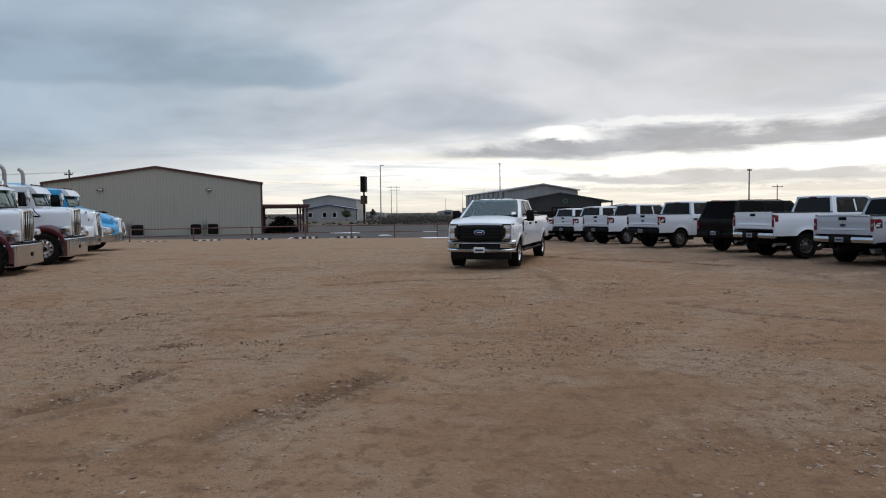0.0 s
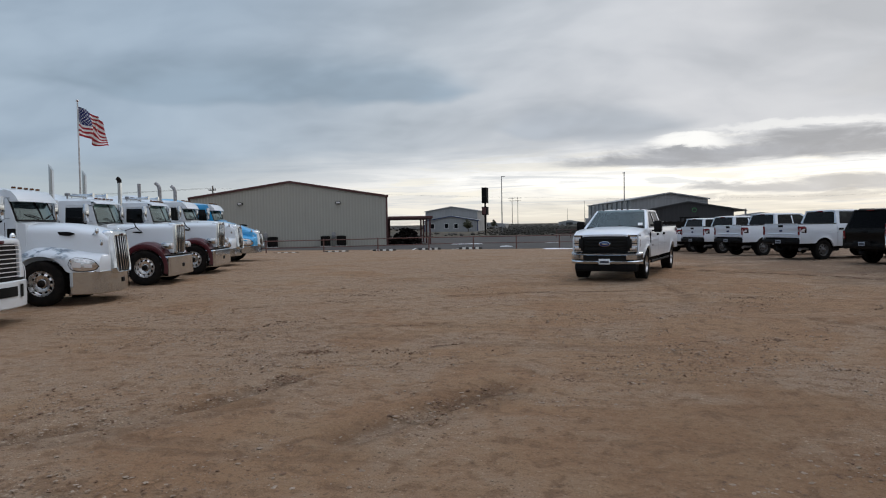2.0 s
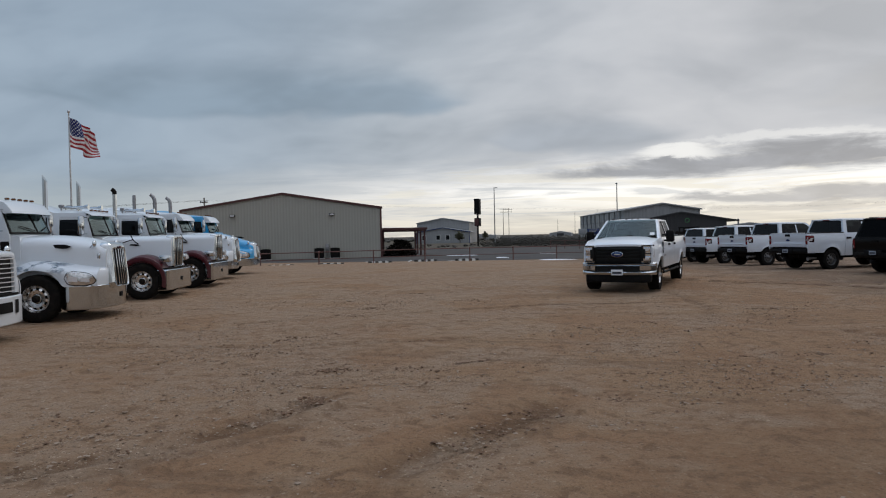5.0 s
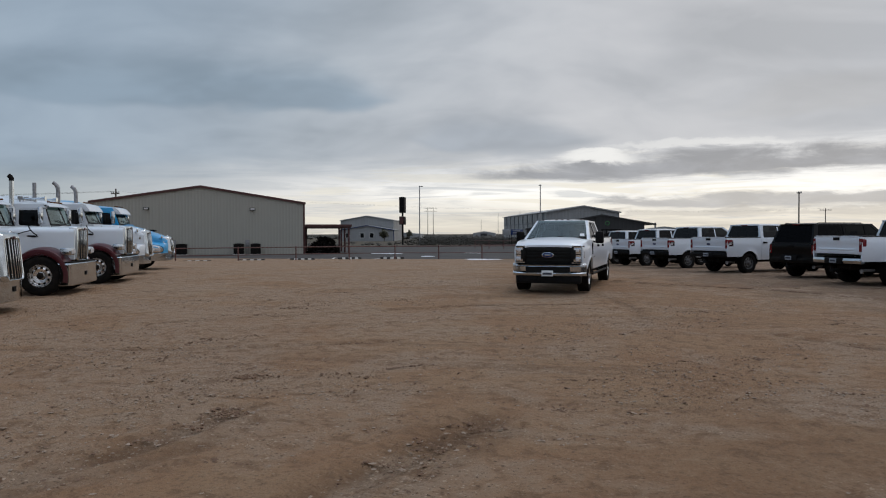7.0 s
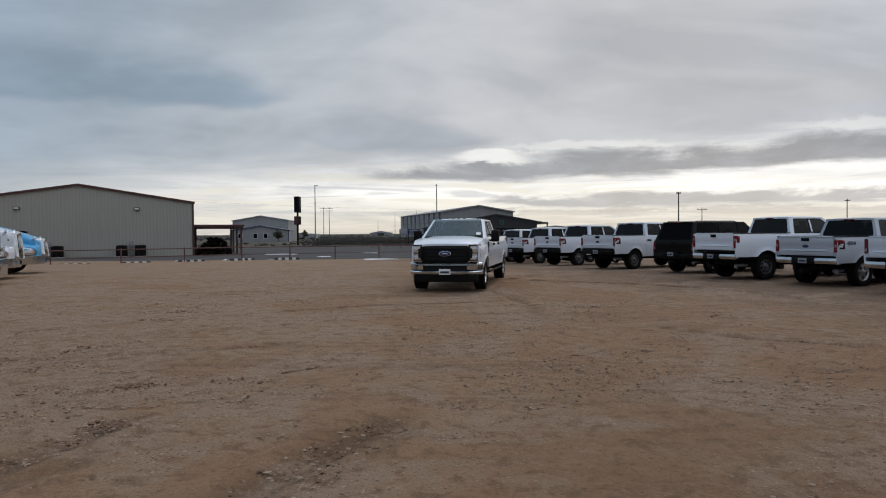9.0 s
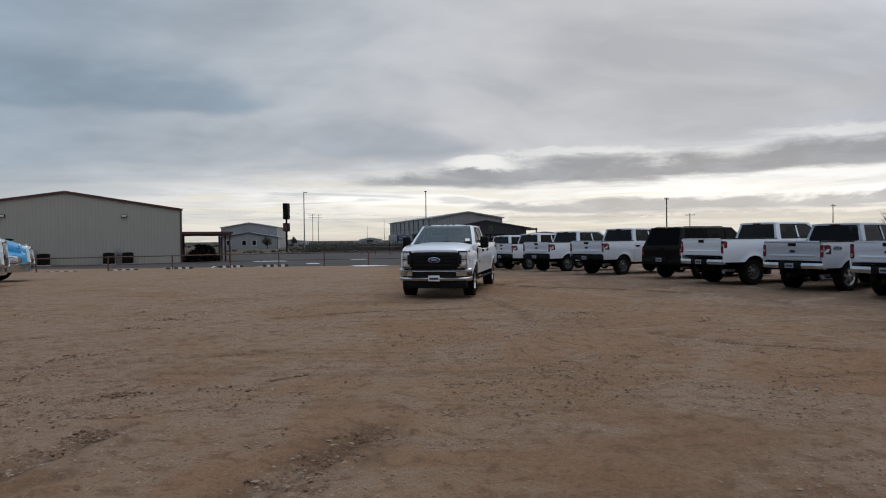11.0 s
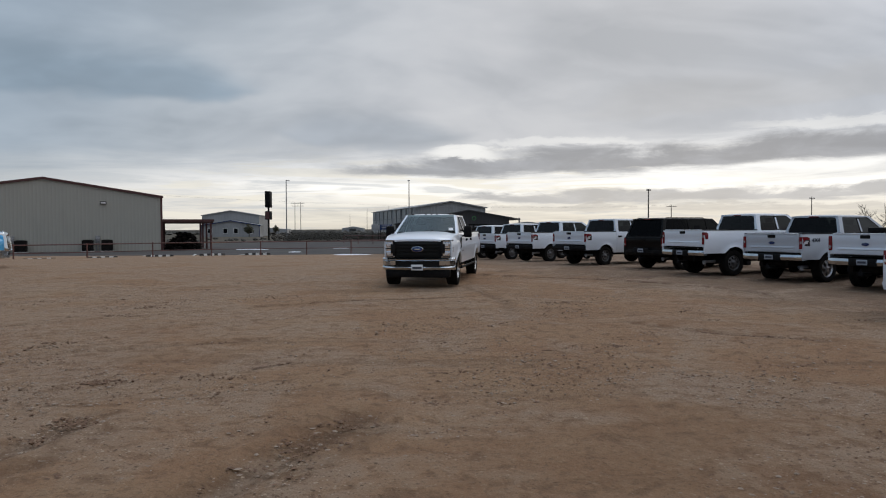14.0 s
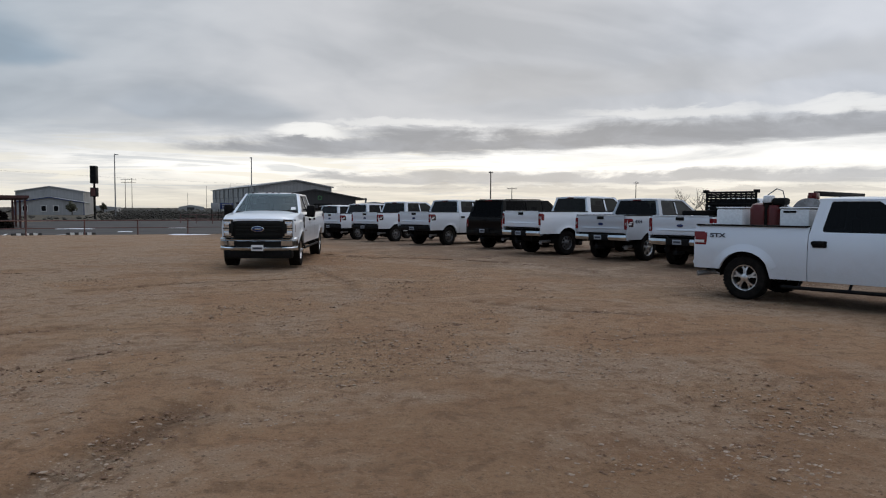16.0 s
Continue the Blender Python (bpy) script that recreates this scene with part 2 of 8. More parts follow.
RUBBER = worn("tyre_rubber", (0.006, 0.006, 0.006), (0.018, 0.015, 0.013), 7.0, (0.8, 0.95), bump=0.25, spec=0.06)
PLASTIC = worn("black_plastic", (0.006, 0.006, 0.007), (0.014, 0.013, 0.012), 14.0, (0.5, 0.7), bump=0.08, spec=0.06)
DARK_STEEL = worn("dark_chassis", (0.006, 0.006, 0.006), (0.020, 0.016, 0.013), 5.0, (0.7, 0.9), bump=0.2, spec=0.06)
TRIM_DARK = worn("dark_interior", (0.006, 0.006, 0.007), (0.012, 0.012, 0.012), 9.0, (0.8, 0.95), spec=0.06)
GLASS_TINT = pane_glass("tinted_pane", (0.025, 0.028, 0.032))
GLASS_DARK = pane_glass("privacy_pane", (0.012, 0.012, 0.013), gloss=(0.45, 0.45, 0.47), least=0.008)
GLASS_CLEAR = pane_glass("windscreen_pane", (0.42, 0.50, 0.49), gloss=(0.9, 1.0, 1.0), least=0.075)
GLASS_SCREEN = pane_glass("green_screen_pane", (0.30, 0.40, 0.38), gloss=(0.84, 1.0, 0.98), least=0.14)
RED_LENS = lit_lens("red_lens", (0.145, 0.006, 0.009))
DARK_LENS = lit_lens("smoked_red_lens", (0.022, 0.004, 0.005))
REVERSE_LENS = lit_lens("reverse_lens", (0.26, 0.22, 0.22))
PALE_LENS = lit_lens("pale_lens", (0.62, 0.60, 0.60))
AMBER_LENS = lit_lens("amber_lens", (0.11, 0.038, 0.010))
PLATE_DULL = worn("dull_plate", (0.30, 0.32, 0.36), (0.22, 0.235, 0.26), 30.0, (0.5, 0.65))
PLATE_WHITE = worn("plate_white", (0.72, 0.73, 0.74), (0.62, 0.63, 0.64), 30.0, (0.4, 0.55))
INK = worn("dark_ink", (0.02, 0.025, 0.04), (0.04, 0.045, 0.06), 30.0, (0.5, 0.6))
BLUE_BADGE = worn("deep_blue_enamel", (0.006, 0.02, 0.085), (0.008, 0.026, 0.11), 20.0, (0.2, 0.3), coat=0.5)
LAMP_SILVER = worn("lamp_reflector", (0.78, 0.79, 0.80), (0.52, 0.53, 0.55), 26.0, (0.08, 0.22), 1.0)
DULL_RIM = worn("dull_steel_rim", (0.17, 0.17, 0.175), (0.10, 0.095, 0.09), 14.0, (0.4, 0.6), 0.7)
BLACK_GRILLE = worn("matt_black_grille", (0.004, 0.004, 0.004), (0.009, 0.009, 0.008), 16.0, (0.55, 0.75), spec=0.2)


def scuffed_paint(name, color, scrape):
    """Old white paint, rubbed through to dull blue-grey in ragged smears along the top of a mudguard."""
    def build(n):
        v = obj_coord(n)
        p = n.add("ShaderNodeSeparateXYZ", {0: v}).outputs
        smear = n.noise(n.add("ShaderNodeMapping", {"Vector": v, "Scale": (1.0, 1.0, 2.2)}).outputs[0], 3.4, 6.0, 0.66, 0.8)
        zone = n.math("MULTIPLY", n.map(p[2], 1.02, 1.16), n.math("MULTIPLY", n.map(p[0], -0.75, -0.25), n.map(p[0], 0.85, 0.45)))
        rubbed = n.math("MULTIPLY", zone, n.map(smear, 0.47, 0.60))
        c = n.mix(rubbed, color, n.ramp(n.noise(v, 14.0, 4.0, 0.6), [(0.40, scrape), (0.62, (0.30, 0.36, 0.42))]))
        low = n.math("MULTIPLY", n.map(p[2], 0.95, 0.5), n.map(smear, 0.35, 0.6, 0.05, 0.25))
        c = n.mix(low, c, (0.30, 0.235, 0.175))
        return principled(n, c, n.map(rubbed, 0.0, 1.0, 0.30, 0.7), 0.0, None, 0.4)
    return material(name, build)


SCUFFED_WHITE = scuffed_paint("scuffed_white_paint", (0.62, 0.66, 0.70), (0.075, 0.105, 0.14))


def siding_material(name, color, dirt):
    def build(n):
        v = obj_coord(n)
        f = n.noise(v, 0.35, 5.0, 0.6)
        g = n.noise(n.add("ShaderNodeMapping", {"Vector": v, "Scale": (2.0, 2.0, 0.15)}).outputs[0], 1.6, 4.0, 0.6)
        m = n.math("ADD", n.math("MULTIPLY", f, 0.5), n.math("MULTIPLY", g, 0.5))
        return principled(n, n.ramp(m, [(0.38, dirt), (0.55, color)]), n.map(m, 0.3, 0.6, 0.6, 0.42))
    return material(name, build)


SIDING = siding_material("beige_siding", (0.325, 0.314, 0.272), (0.308, 0.297, 0.257))
SIDING_GREY = siding_material("grey_siding", (0.270, 0.272, 0.272), (0.220, 0.222, 0.222))
SIDING_SEAM = siding_material("grey_siding_seam", (0.165, 0.166, 0.168), (0.135, 0.136, 0.138))
SIDING_DARK = siding_material("charcoal_siding", (0.025, 0.024, 0.025), (0.018, 0.017, 0.017))
SIGN_GREEN = worn("green_sign_paint", (0.045, 0.20, 0.06), (0.03, 0.12, 0.04), 4.0, (0.5, 0.7))
ROOF_METAL = siding_material("pale_metal_roof", (0.42, 0.43, 0.44), (0.35, 0.36, 0.37))
TRIM_RED = worn("dark_red_trim", (0.075, 0.020, 0.018), (0.055, 0.018, 0.016), 4.0, (0.45, 0.6))
RUST_PIPE = worn("rusty_red_pipe", (0.13, 0.050, 0.040), (0.085, 0.042, 0.034), 6.0, (0.55, 0.75), bump=0.2)
POLE_WOOD = worn("weathered_pole_wood", (0.14, 0.115, 0.095), (0.085, 0.072, 0.062), 3.0, (0.8, 0.9), bump=0.3)
CONCRETE = worn("concrete", (0.40, 0.385, 0.36), (0.30, 0.285, 0.265), 2.5, (0.8, 0.9), bump=0.2)
STOP_BLACK = worn("black_rubber_stop", (0.02, 0.02, 0.02), (0.05, 0.045, 0.04), 9.0, (0.7, 0.85))
STOP_WHITE = worn("white_road_paint", (0.66, 0.66, 0.64), (0.5, 0.49, 0.47), 14.0, (0.6, 0.8))
GLINT_WHITE = worn("painted_sky_glint", (0.80, 0.82, 0.85), (0.68, 0.70, 0.73), 4.0, (0.35, 0.6), bump=0.3)
CLOTH_RED = worn("red_flag_cloth", (0.36, 0.025, 0.035), (0.28, 0.02, 0.03), 9.0, (0.8, 0.9))
CLOTH_WHITE = worn("white_flag_cloth", (0.72, 0.72, 0.73), (0.62, 0.62, 0.63), 9.0, (0.8, 0.9))
CLOTH_BLUE = worn("navy_flag_cloth", (0.018, 0.028, 0.13), (0.014, 0.022, 0.10), 9.0, (0.8, 0.9))
BARK = worn("bare_bark", (0.085, 0.068, 0.054), (0.055, 0.045, 0.037), 12.0, (0.85, 0.95), bump=0.4)
LEAF = worn("dry_foliage", (0.045, 0.050, 0.026), (0.085, 0.075, 0.042), 6.0, (0.7, 0.85))
SCRUB = worn("dry_scrub", (0.042, 0.038, 0.030), (0.068, 0.060, 0.047), 0.6, (0.85, 0.95))
WIRE = worn("cable_black", (0.03, 0.03, 0.03), (0.045, 0.045, 0.045), 5.0, (0.5, 0.7))


def dirt_material(name="caliche_dirt"):
    """Packed sandy lot: smooth tan and reddish earth, washed gravel, damp stains, wheel tracks; dry grass far off."""
    def build(n):
        v = obj_coord(n)
        xyz = n.add("ShaderNodeSeparateXYZ", {0: v}).outputs
        x, y = xyz[0], xyz[1]
        big = n.noise(v, 0.17, 4.0, 0.55, 0.6)
        mid = n.noise(v, 0.75, 5.0, 0.6, 0.5)
        lump = n.noise(v, 4.2, 5.0, 0.62, 0.5)
        grit = n.noise(v, 22.0, 5.0, 0.72)
        fine = n.noise(v, 80.0, 3.0, 0.7)
        c = n.ramp(n.math("ADD", n.math("MULTIPLY", big, 0.5), n.math("MULTIPLY", mid, 0.5)),
                   [(0.34, DIRT_RED), (0.45, DIRT_TAN), (0.55, DIRT_SAND), (0.66, DIRT_PALE)])
        # redder soil in wide soft patches
        c = n.mix(n.map(n.noise(v, 0.27, 3.0, 0.5, 0.4), 0.50, 0.68, 0.0, 0.55), c, DIRT_RED)
        # old wheel tracks crossing the lot: soft drawn-out strokes
        for turn, seed, lo, much in ((62, 0.0, 0.54, 0.50), (12, 7.3, 0.56, 0.42), (-12, 3.1, 0.58, 0.40)):
            sv = n.add("ShaderNodeMapping", {"Vector": v, "Rotation": (0, 0, radians(-turn)), "Scale": (0.13, 1.5, 1.0), "Location": (seed, seed, 0)}).outputs[0]
            track = n.noise(sv, 0.95, 5.0, 0.62, 0.5)
            c = n.mix(n.map(track, lo, lo + 0.13, 0.0, much), c, DIRT_SCUFF)
        # fresh ruts, churned dark and reddish
        churn = n.add("ShaderNodeAttribute", {}, attribute_name="churn").outputs["Fac"]
        churn = n.math("MULTIPLY", churn, n.map(n.noise(v, 2.6, 5.0, 0.65), 0.34, 0.54, 0.42, 1.0))
        c = n.mix(n.math("MULTIPLY", churn, 0.74), c, (0.088, 0.050, 0.029))
        damp = n.noise(v, 0.42, 4.0, 0.6, 0.6)
        c = n.mix(n.map(damp, 0.54, 0.72, 0.0, 0.45), c, DIRT_DAMP_DARK)
        # wide redder soil with an uneven edge, lens darkening put into its colour
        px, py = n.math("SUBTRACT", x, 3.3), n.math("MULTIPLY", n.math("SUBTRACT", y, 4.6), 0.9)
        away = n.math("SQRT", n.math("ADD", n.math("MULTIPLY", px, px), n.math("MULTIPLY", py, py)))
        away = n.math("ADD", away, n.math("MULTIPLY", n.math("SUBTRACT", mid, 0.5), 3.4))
        c = n.mix(n.map(away, 4.2, 1.2, 0.0, 0.42), c, DIRT_DAMP_DARK)
        # greyer, darker earth along the row of pickups, with a ragged edge
        s = n.math("ADD", n.math("MULTIPLY", x, 0.945), n.math("MULTIPLY", y, 0.327))
        s = n.math("ADD", s, n.math("MULTIPLY", n.math("SUBTRACT", mid, 0.5), 7.0))
        c = n.mix(n.map(s, 10.4, 14.6, 0.0, 0.66), c, (0.118, 0.084, 0.066))
        # trodden earth, hand-sized
        c = n.mix(n.map(lump, 0.48, 0.36, 0.0, 0.66), c, DIRT_SCUFF)
        c = n.mix(n.map(lump, 0.55, 0.68, 0.0, 0.40), c, DIRT_PALE)
        # gravel washed into drifts: paler ground with pressed-in stones
        drift = n.math("ADD", n.noise(v, 0.42, 4.0, 0.6, 0.7), n.math("MULTIPLY", lump, 0.16))
        drift = n.map(n.math("ADD", drift, n.map(x, -0.8, -5.0, 0.0, 0.11)), 0.53, 0.70)
        c = n.mix(n.math("MULTIPLY", drift, n.map(lump, 0.36, 0.58, 0.16, 0.70)), c, (0.305, 0.220, 0.158))
        for scale, size in ((13.0, 0.24), (31.0, 0.30)):
            vo = n.add("ShaderNodeTexVoronoi", {"Vector": v, "Scale": scale, "Randomness": 1.0})
            pick = n.add("ShaderNodeSeparateColor", {0: vo.outputs["Color"]}).outputs[0]
            body = n.map(vo.outputs["Distance"], size, size * 0.6)
            pale = n.math("MULTIPLY", body, n.math("MULTIPLY", n.map(pick, 0.62, 0.70), n.math("ADD", n.math("MULTIPLY", drift, 0.80), 0.16)))
            c = n.mix(pale, c, (0.40, 0.305, 0.225))
            dark = n.math("MULTIPLY", body, n.math("MULTIPLY", n.map(pick, 0.26, 0.20), n.math("ADD", n.math("MULTIPLY", drift, 0.5), 0.45)))
            c = n.mix(dark, c, (0.095, 0.060, 0.038))
        c = n.mix(n.map(grit, 0.47, 0.31, 0.0, 0.66), c, (0.115, 0.074, 0.046))
        c = n.mix(n.map(grit, 0.56, 0.73, 0.0, 0.50), c, (0.34, 0.26, 0.185))
        c = n.mix(n.map(fine, 0.48, 0.30, 0.0, 0.35), c, (0.11, 0.073, 0.048))
        grass = n.ramp(n.math("ADD", n.math("MULTIPLY", big, 0.5), n.math("MULTIPLY", n.noise(v, 0.05, 4.0), 0.5)), [(0.4, (0.060, 0.050, 0.038)), (0.6, (0.105, 0.088, 0.066))])
        c = n.mix(n.map(y, 108.0, 118.0), c, grass)
        c = n.mix(1.0, c, (1.04, 1.022, 0.975), "MULTIPLY")
        h = n.math("ADD", n.math("MULTIPLY", grit, 0.8), n.math("ADD", n.math("MULTIPLY", fine, 0.25), n.math("MULTIPLY", lump, 2.0)))
        return principled(n, c, n.map(damp, 0.55, 0.7, 0.95, 0.8), 0.0, h, 0.0, 0.9, 0.05, 0.2)
    return material(name, build)


DIRT_RED, DIRT_TAN, DIRT_SAND, DIRT_PALE = (0.244, 0.134, 0.074), (0.272, 0.160, 0.092), (0.285, 0.176, 0.104), (0.298, 0.203, 0.130)
DIRT_SCUFF, DIRT_DAMP_DARK = (0.158, 0.092, 0.054), (0.165, 0.088, 0.047)


def asphalt_material(name, a, b):
    def build(n):
        v = obj_coord(n)
        f = n.noise(v, 0.3, 5.0, 0.6)
        g = n.noise(v, 30.0, 3.0, 0.7)
        c = n.ramp(n.math("ADD", n.math("MULTIPLY", f, 0.7), n.math("MULTIPLY", g, 0.3)), [(0.36, a), (0.62, b)])
        return principled(n, c, n.map(f, 0.4, 0.6, 0.85, 0.95), 0.0, g, 0.0, 0.3, 0.01, 0.12)
    return material(name, build)


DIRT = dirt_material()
ASPHALT = asphalt_material("worn_asphalt", (0.045, 0.042, 0.041), (0.092, 0.083, 0.077))
STONE = worn("pale_gravel", (0.345, 0.262, 0.195), (0.215, 0.150, 0.100), 3.0, (0.8, 0.95))
CLOD = worn("dark_clod", (0.20, 0.115, 0.068), (0.125, 0.072, 0.043), 9.0, (0.9, 0.97), bump=0.4)
# ---- geometry helpers ----
def ground_height(x, y):
    """The lot: level near the walk, a slight swell in the middle, lower at the fence and the street."""
    if x < -3.4 and y > 32.0:      # the edge of the lot comes nearer towards the shop
        edge = 57.0 + (x + 3.4) * 0.235 if x > -14.3 else 54.4 + (x + 14.3) * 0.78
        y = 32.0 + (y - 32.0) * 25.0 / (max(edge, 40.0) - 32.0)
    pts = ((-1e6, 0.0), (10.0, 0.0), (24.0, 0.18), (32.0, 0.18), (57.0, -0.30), (1e6, -0.30))
    for (a, za), (b, zb) in zip(pts, pts[1:]):
        if y <= b:
            return za + (zb - za) * (y - a) / (b - a)
    return -0.30


def finish(me, mat, sharp=35):
    if mat is not None:
        for m in mat if isinstance(mat, (list, tuple)) else (mat,):
            me.materials.append(m)
    me.shade_smooth()
    me.set_sharp_from_angle(angle=radians(sharp))
    return me


def part(name, bm, mat, parent=None, label="", sharp=35):
    """Links a bmesh as one mesh object under a thing or a part."""
    bmesh.ops.recalc_face_normals(bm, faces=bm.faces)
    me = bpy.data.meshes.new(name)
    bm.to_mesh(me)
    bm.free()
    ob = new(name, finish(me, mat, sharp))
    ob.parent = parent
    if label:
        ob["label"] = label
    return ob


def share(name, data, parent, m, label=""):
    """Another object on a mesh that stands already."""
    ob = new(name, data)
    ob.parent = parent
    ob.matrix_basis = m
    if label:
        ob["label"] = label
    return ob


def thing(name, label, category, group="", kind=""):
    return tagged(new(name), label, category, group, kind)


def box(bm, x0, x1, y0, y1, z0, z1, bevel=0.0, m=None):
    vs = [bm.verts.new(p) for p in ((x0, y0, z0), (x1, y0, z0), (x1, y1, z0), (x0, y1, z0), (x0, y0, z1), (x1, y0, z1), (x1, y1, z1), (x0, y1, z1))]
    fs = [bm.faces.new([vs[i] for i in q]) for q in ((0, 3, 2, 1), (4, 5, 6, 7), (0, 1, 5, 4), (1, 2, 6, 5), (2, 3, 7, 6), (3, 0, 4, 7))]
    if bevel:
        r = bmesh.ops.bevel(bm, geom=list({e for f in fs for e in f.edges}), offset=bevel, segments=2, affect="EDGES", profile=0.5)
        vs = list({v for f in r["faces"] for v in f.verts} | {v for v in vs if v.is_valid})
    if m is not None:
        bmesh.ops.transform(bm, matrix=m, verts=[v for v in vs if v.is_valid])
    return vs


def tube(bm, p, q, r, seg=8, r2=None, caps=True):
    p, q = Vector(p), Vector(q)
    axis = (q - p).normalized()
    side = axis.orthogonal().normalized()
    up = axis.cross(side)
    rings = []
    for c, rad in ((p, r), (q, r if r2 is None else r2)):
        rings.append([bm.verts.new(c + (side * math.cos(a) + up * math.sin(a)) * rad) for a in (2 * math.pi * i / seg for i in range(seg))])
    for i in range(seg):
        bm.faces.new((rings[0][i], rings[0][(i + 1) % seg], rings[1][(i + 1) % seg], rings[1][i]))
    if caps:
        bm.faces.new(rings[0][::-1])
        bm.faces.new(rings[1])


def pipe(bm, points, r, seg=8):
    for a, b in zip(points, points[1:]):
        tube(bm, a, b, r, seg)


def sweep(bm, points, radii, seg=14):
    """One continuous tube through points, with a radius at each."""
    rings = []
    for i, (p, r) in enumerate(zip(points, radii)):
        a, b = Vector(points[max(0, i - 1)]), Vector(points[min(len(points) - 1, i + 1)])
        axis = (b - a).normalized()
        side = axis.cross(Vector((0, 1, 0.01))).normalized()
        up = axis.cross(side)
        rings.append([bm.verts.new(Vector(p) + (side * math.cos(t) + up * math.sin(t)) * r) for t in (2 * math.pi * k / seg for k in range(seg))])
    for a, b in zip(rings, rings[1:]):
        for i in range(seg):
            bm.faces.new((a[i], a[(i + 1) % seg], b[(i + 1) % seg], b[i]))
    bm.faces.new(rings[0][::-1])
    bm.faces.new(rings[-1])


def lathe(bm, profile, seg=32, y_sign=1.0):
    """Turns (radius, y) pairs round the y axis."""
    rings = []
    for rad, y in profile:
        rings.append([bm.verts.new((rad * math.cos(a), y * y_sign, rad * math.sin(a))) for a in (2 * math.pi * i / seg for i in range(seg))])
    for a, b in zip(rings, rings[1:]):
        for i in range(seg):
            bm.faces.new((a[i], a[(i + 1) % seg], b[(i + 1) % seg], b[i]))
    return rings


def grid_faces(bm, rows):
    """Quads over rows of points."""
    vs = [[bm.verts.new(p) for p in r] for r in rows]
    for a, b in zip(vs, vs[1:]):
        for i in range(len(a) - 1):
            bm.faces.new((a[i], a[i + 1], b[i + 1], b[i]))
    return vs


def rim_in(bm, vs, offset):
    """Turns the border of a grid inwards, so that a panel shows its thickness."""
    loop = list(vs[0]) + [r[-1] for r in vs[1:]] + list(vs[-1][::-1][1:]) + [r[0] for r in vs[::-1][1:-1]]
    off = Vector(offset)
    inner = [bm.verts.new(v.co + off) for v in loop]
    for i in range(len(loop)):
        j = (i + 1) % len(loop)
        bm.faces.new((loop[i], loop[j], inner[j], inner[i]))


def flat_panel(bm, outer, holes, place, thick):
    """A panel from a 2D outline with holes; place maps (u, v) to a point; thick is the vector of its depth."""
    loops, edges = [], []
    for poly in (outer, *holes):
        vs = [bm.verts.new(place(u, v)) for u, v in poly]
        loops.append(vs)
        edges += [bm.edges.new((vs[i], vs[(i + 1) % len(vs)])) for i in range(len(vs))]
    bmesh.ops.triangle_fill(bm, use_beauty=True, use_dissolve=False, edges=edges)
    off = Vector(thick)
    for vs in loops:
        inner = [bm.verts.new(v.co + off) for v in vs]
        for i in range(len(vs)):
            j = (i + 1) % len(vs)
            bm.faces.new((vs[i], vs[j], inner[j], inner[i]))


def rounded(poly, r, n=4):
    """A 2D outline with its corners rounded."""
    out, k = [], len(poly)
    for i in range(k):
        a, b, c = (Vector(poly[j % k]) for j in (i - 1, i, i + 1))
        u, v = (a - b), (c - b)
        d = min(r, u.length * 0.45, v.length * 0.45)
        p, q = b + u.normalized() * d, b + v.normalized() * d
        for s in range(n + 1):
            t = s / n
            out.append(tuple((1 - t) ** 2 * p + 2 * t * (1 - t) * b + t * t * q))
    return out


def letters(name, text, size, mat, parent, m, depth=0.004):
    """Raised lettering in the built-in font, turned into a mesh."""
    cu = bpy.data.curves.new(name, "FONT")
    cu.body, cu.size, cu.extrude, cu.align_x, cu.align_y = text, size, depth, "CENTER", "CENTER"
    cu.offset = size * 0.03
    tmp = bpy.data.objects.new(name, cu)
    scene.collection.objects.link(tmp)
    me = bpy.data.meshes.new_from_object(tmp.evaluated_get(bpy.context.evaluated_depsgraph_get()))
    bpy.data.objects.remove(tmp)
    me.name = name
    me.materials.clear()
    me.materials.append(mat)
    ob = new(name, me)
    ob.parent = parent
    ob.matrix_basis = m
    return ob


def heading(x, y, bearing):
    """A pose on the lot for a vehicle that faces a compass bearing (0: along +y, 90: along +x)."""
    return pose(x, y, ground_height(x, y), 0, 0, 90 - bearing)


# ---- ground, street and lot edge ----
def spread(lo, hi, step, far, grow=1.22):
    """Coordinates: even between lo and hi, ever wider out to far on both sides."""
    mid = list(np.arange(lo, hi, step))
    up, down, s = [], [], step
    v = mid[-1]
    while v < far:
        s *= grow
        v += s
        up.append(v)
    s, v = step, lo
    while v > -far:
        s *= grow
        v -= s
        down.append(v)
    return np.array(down[::-1] + mid + up)


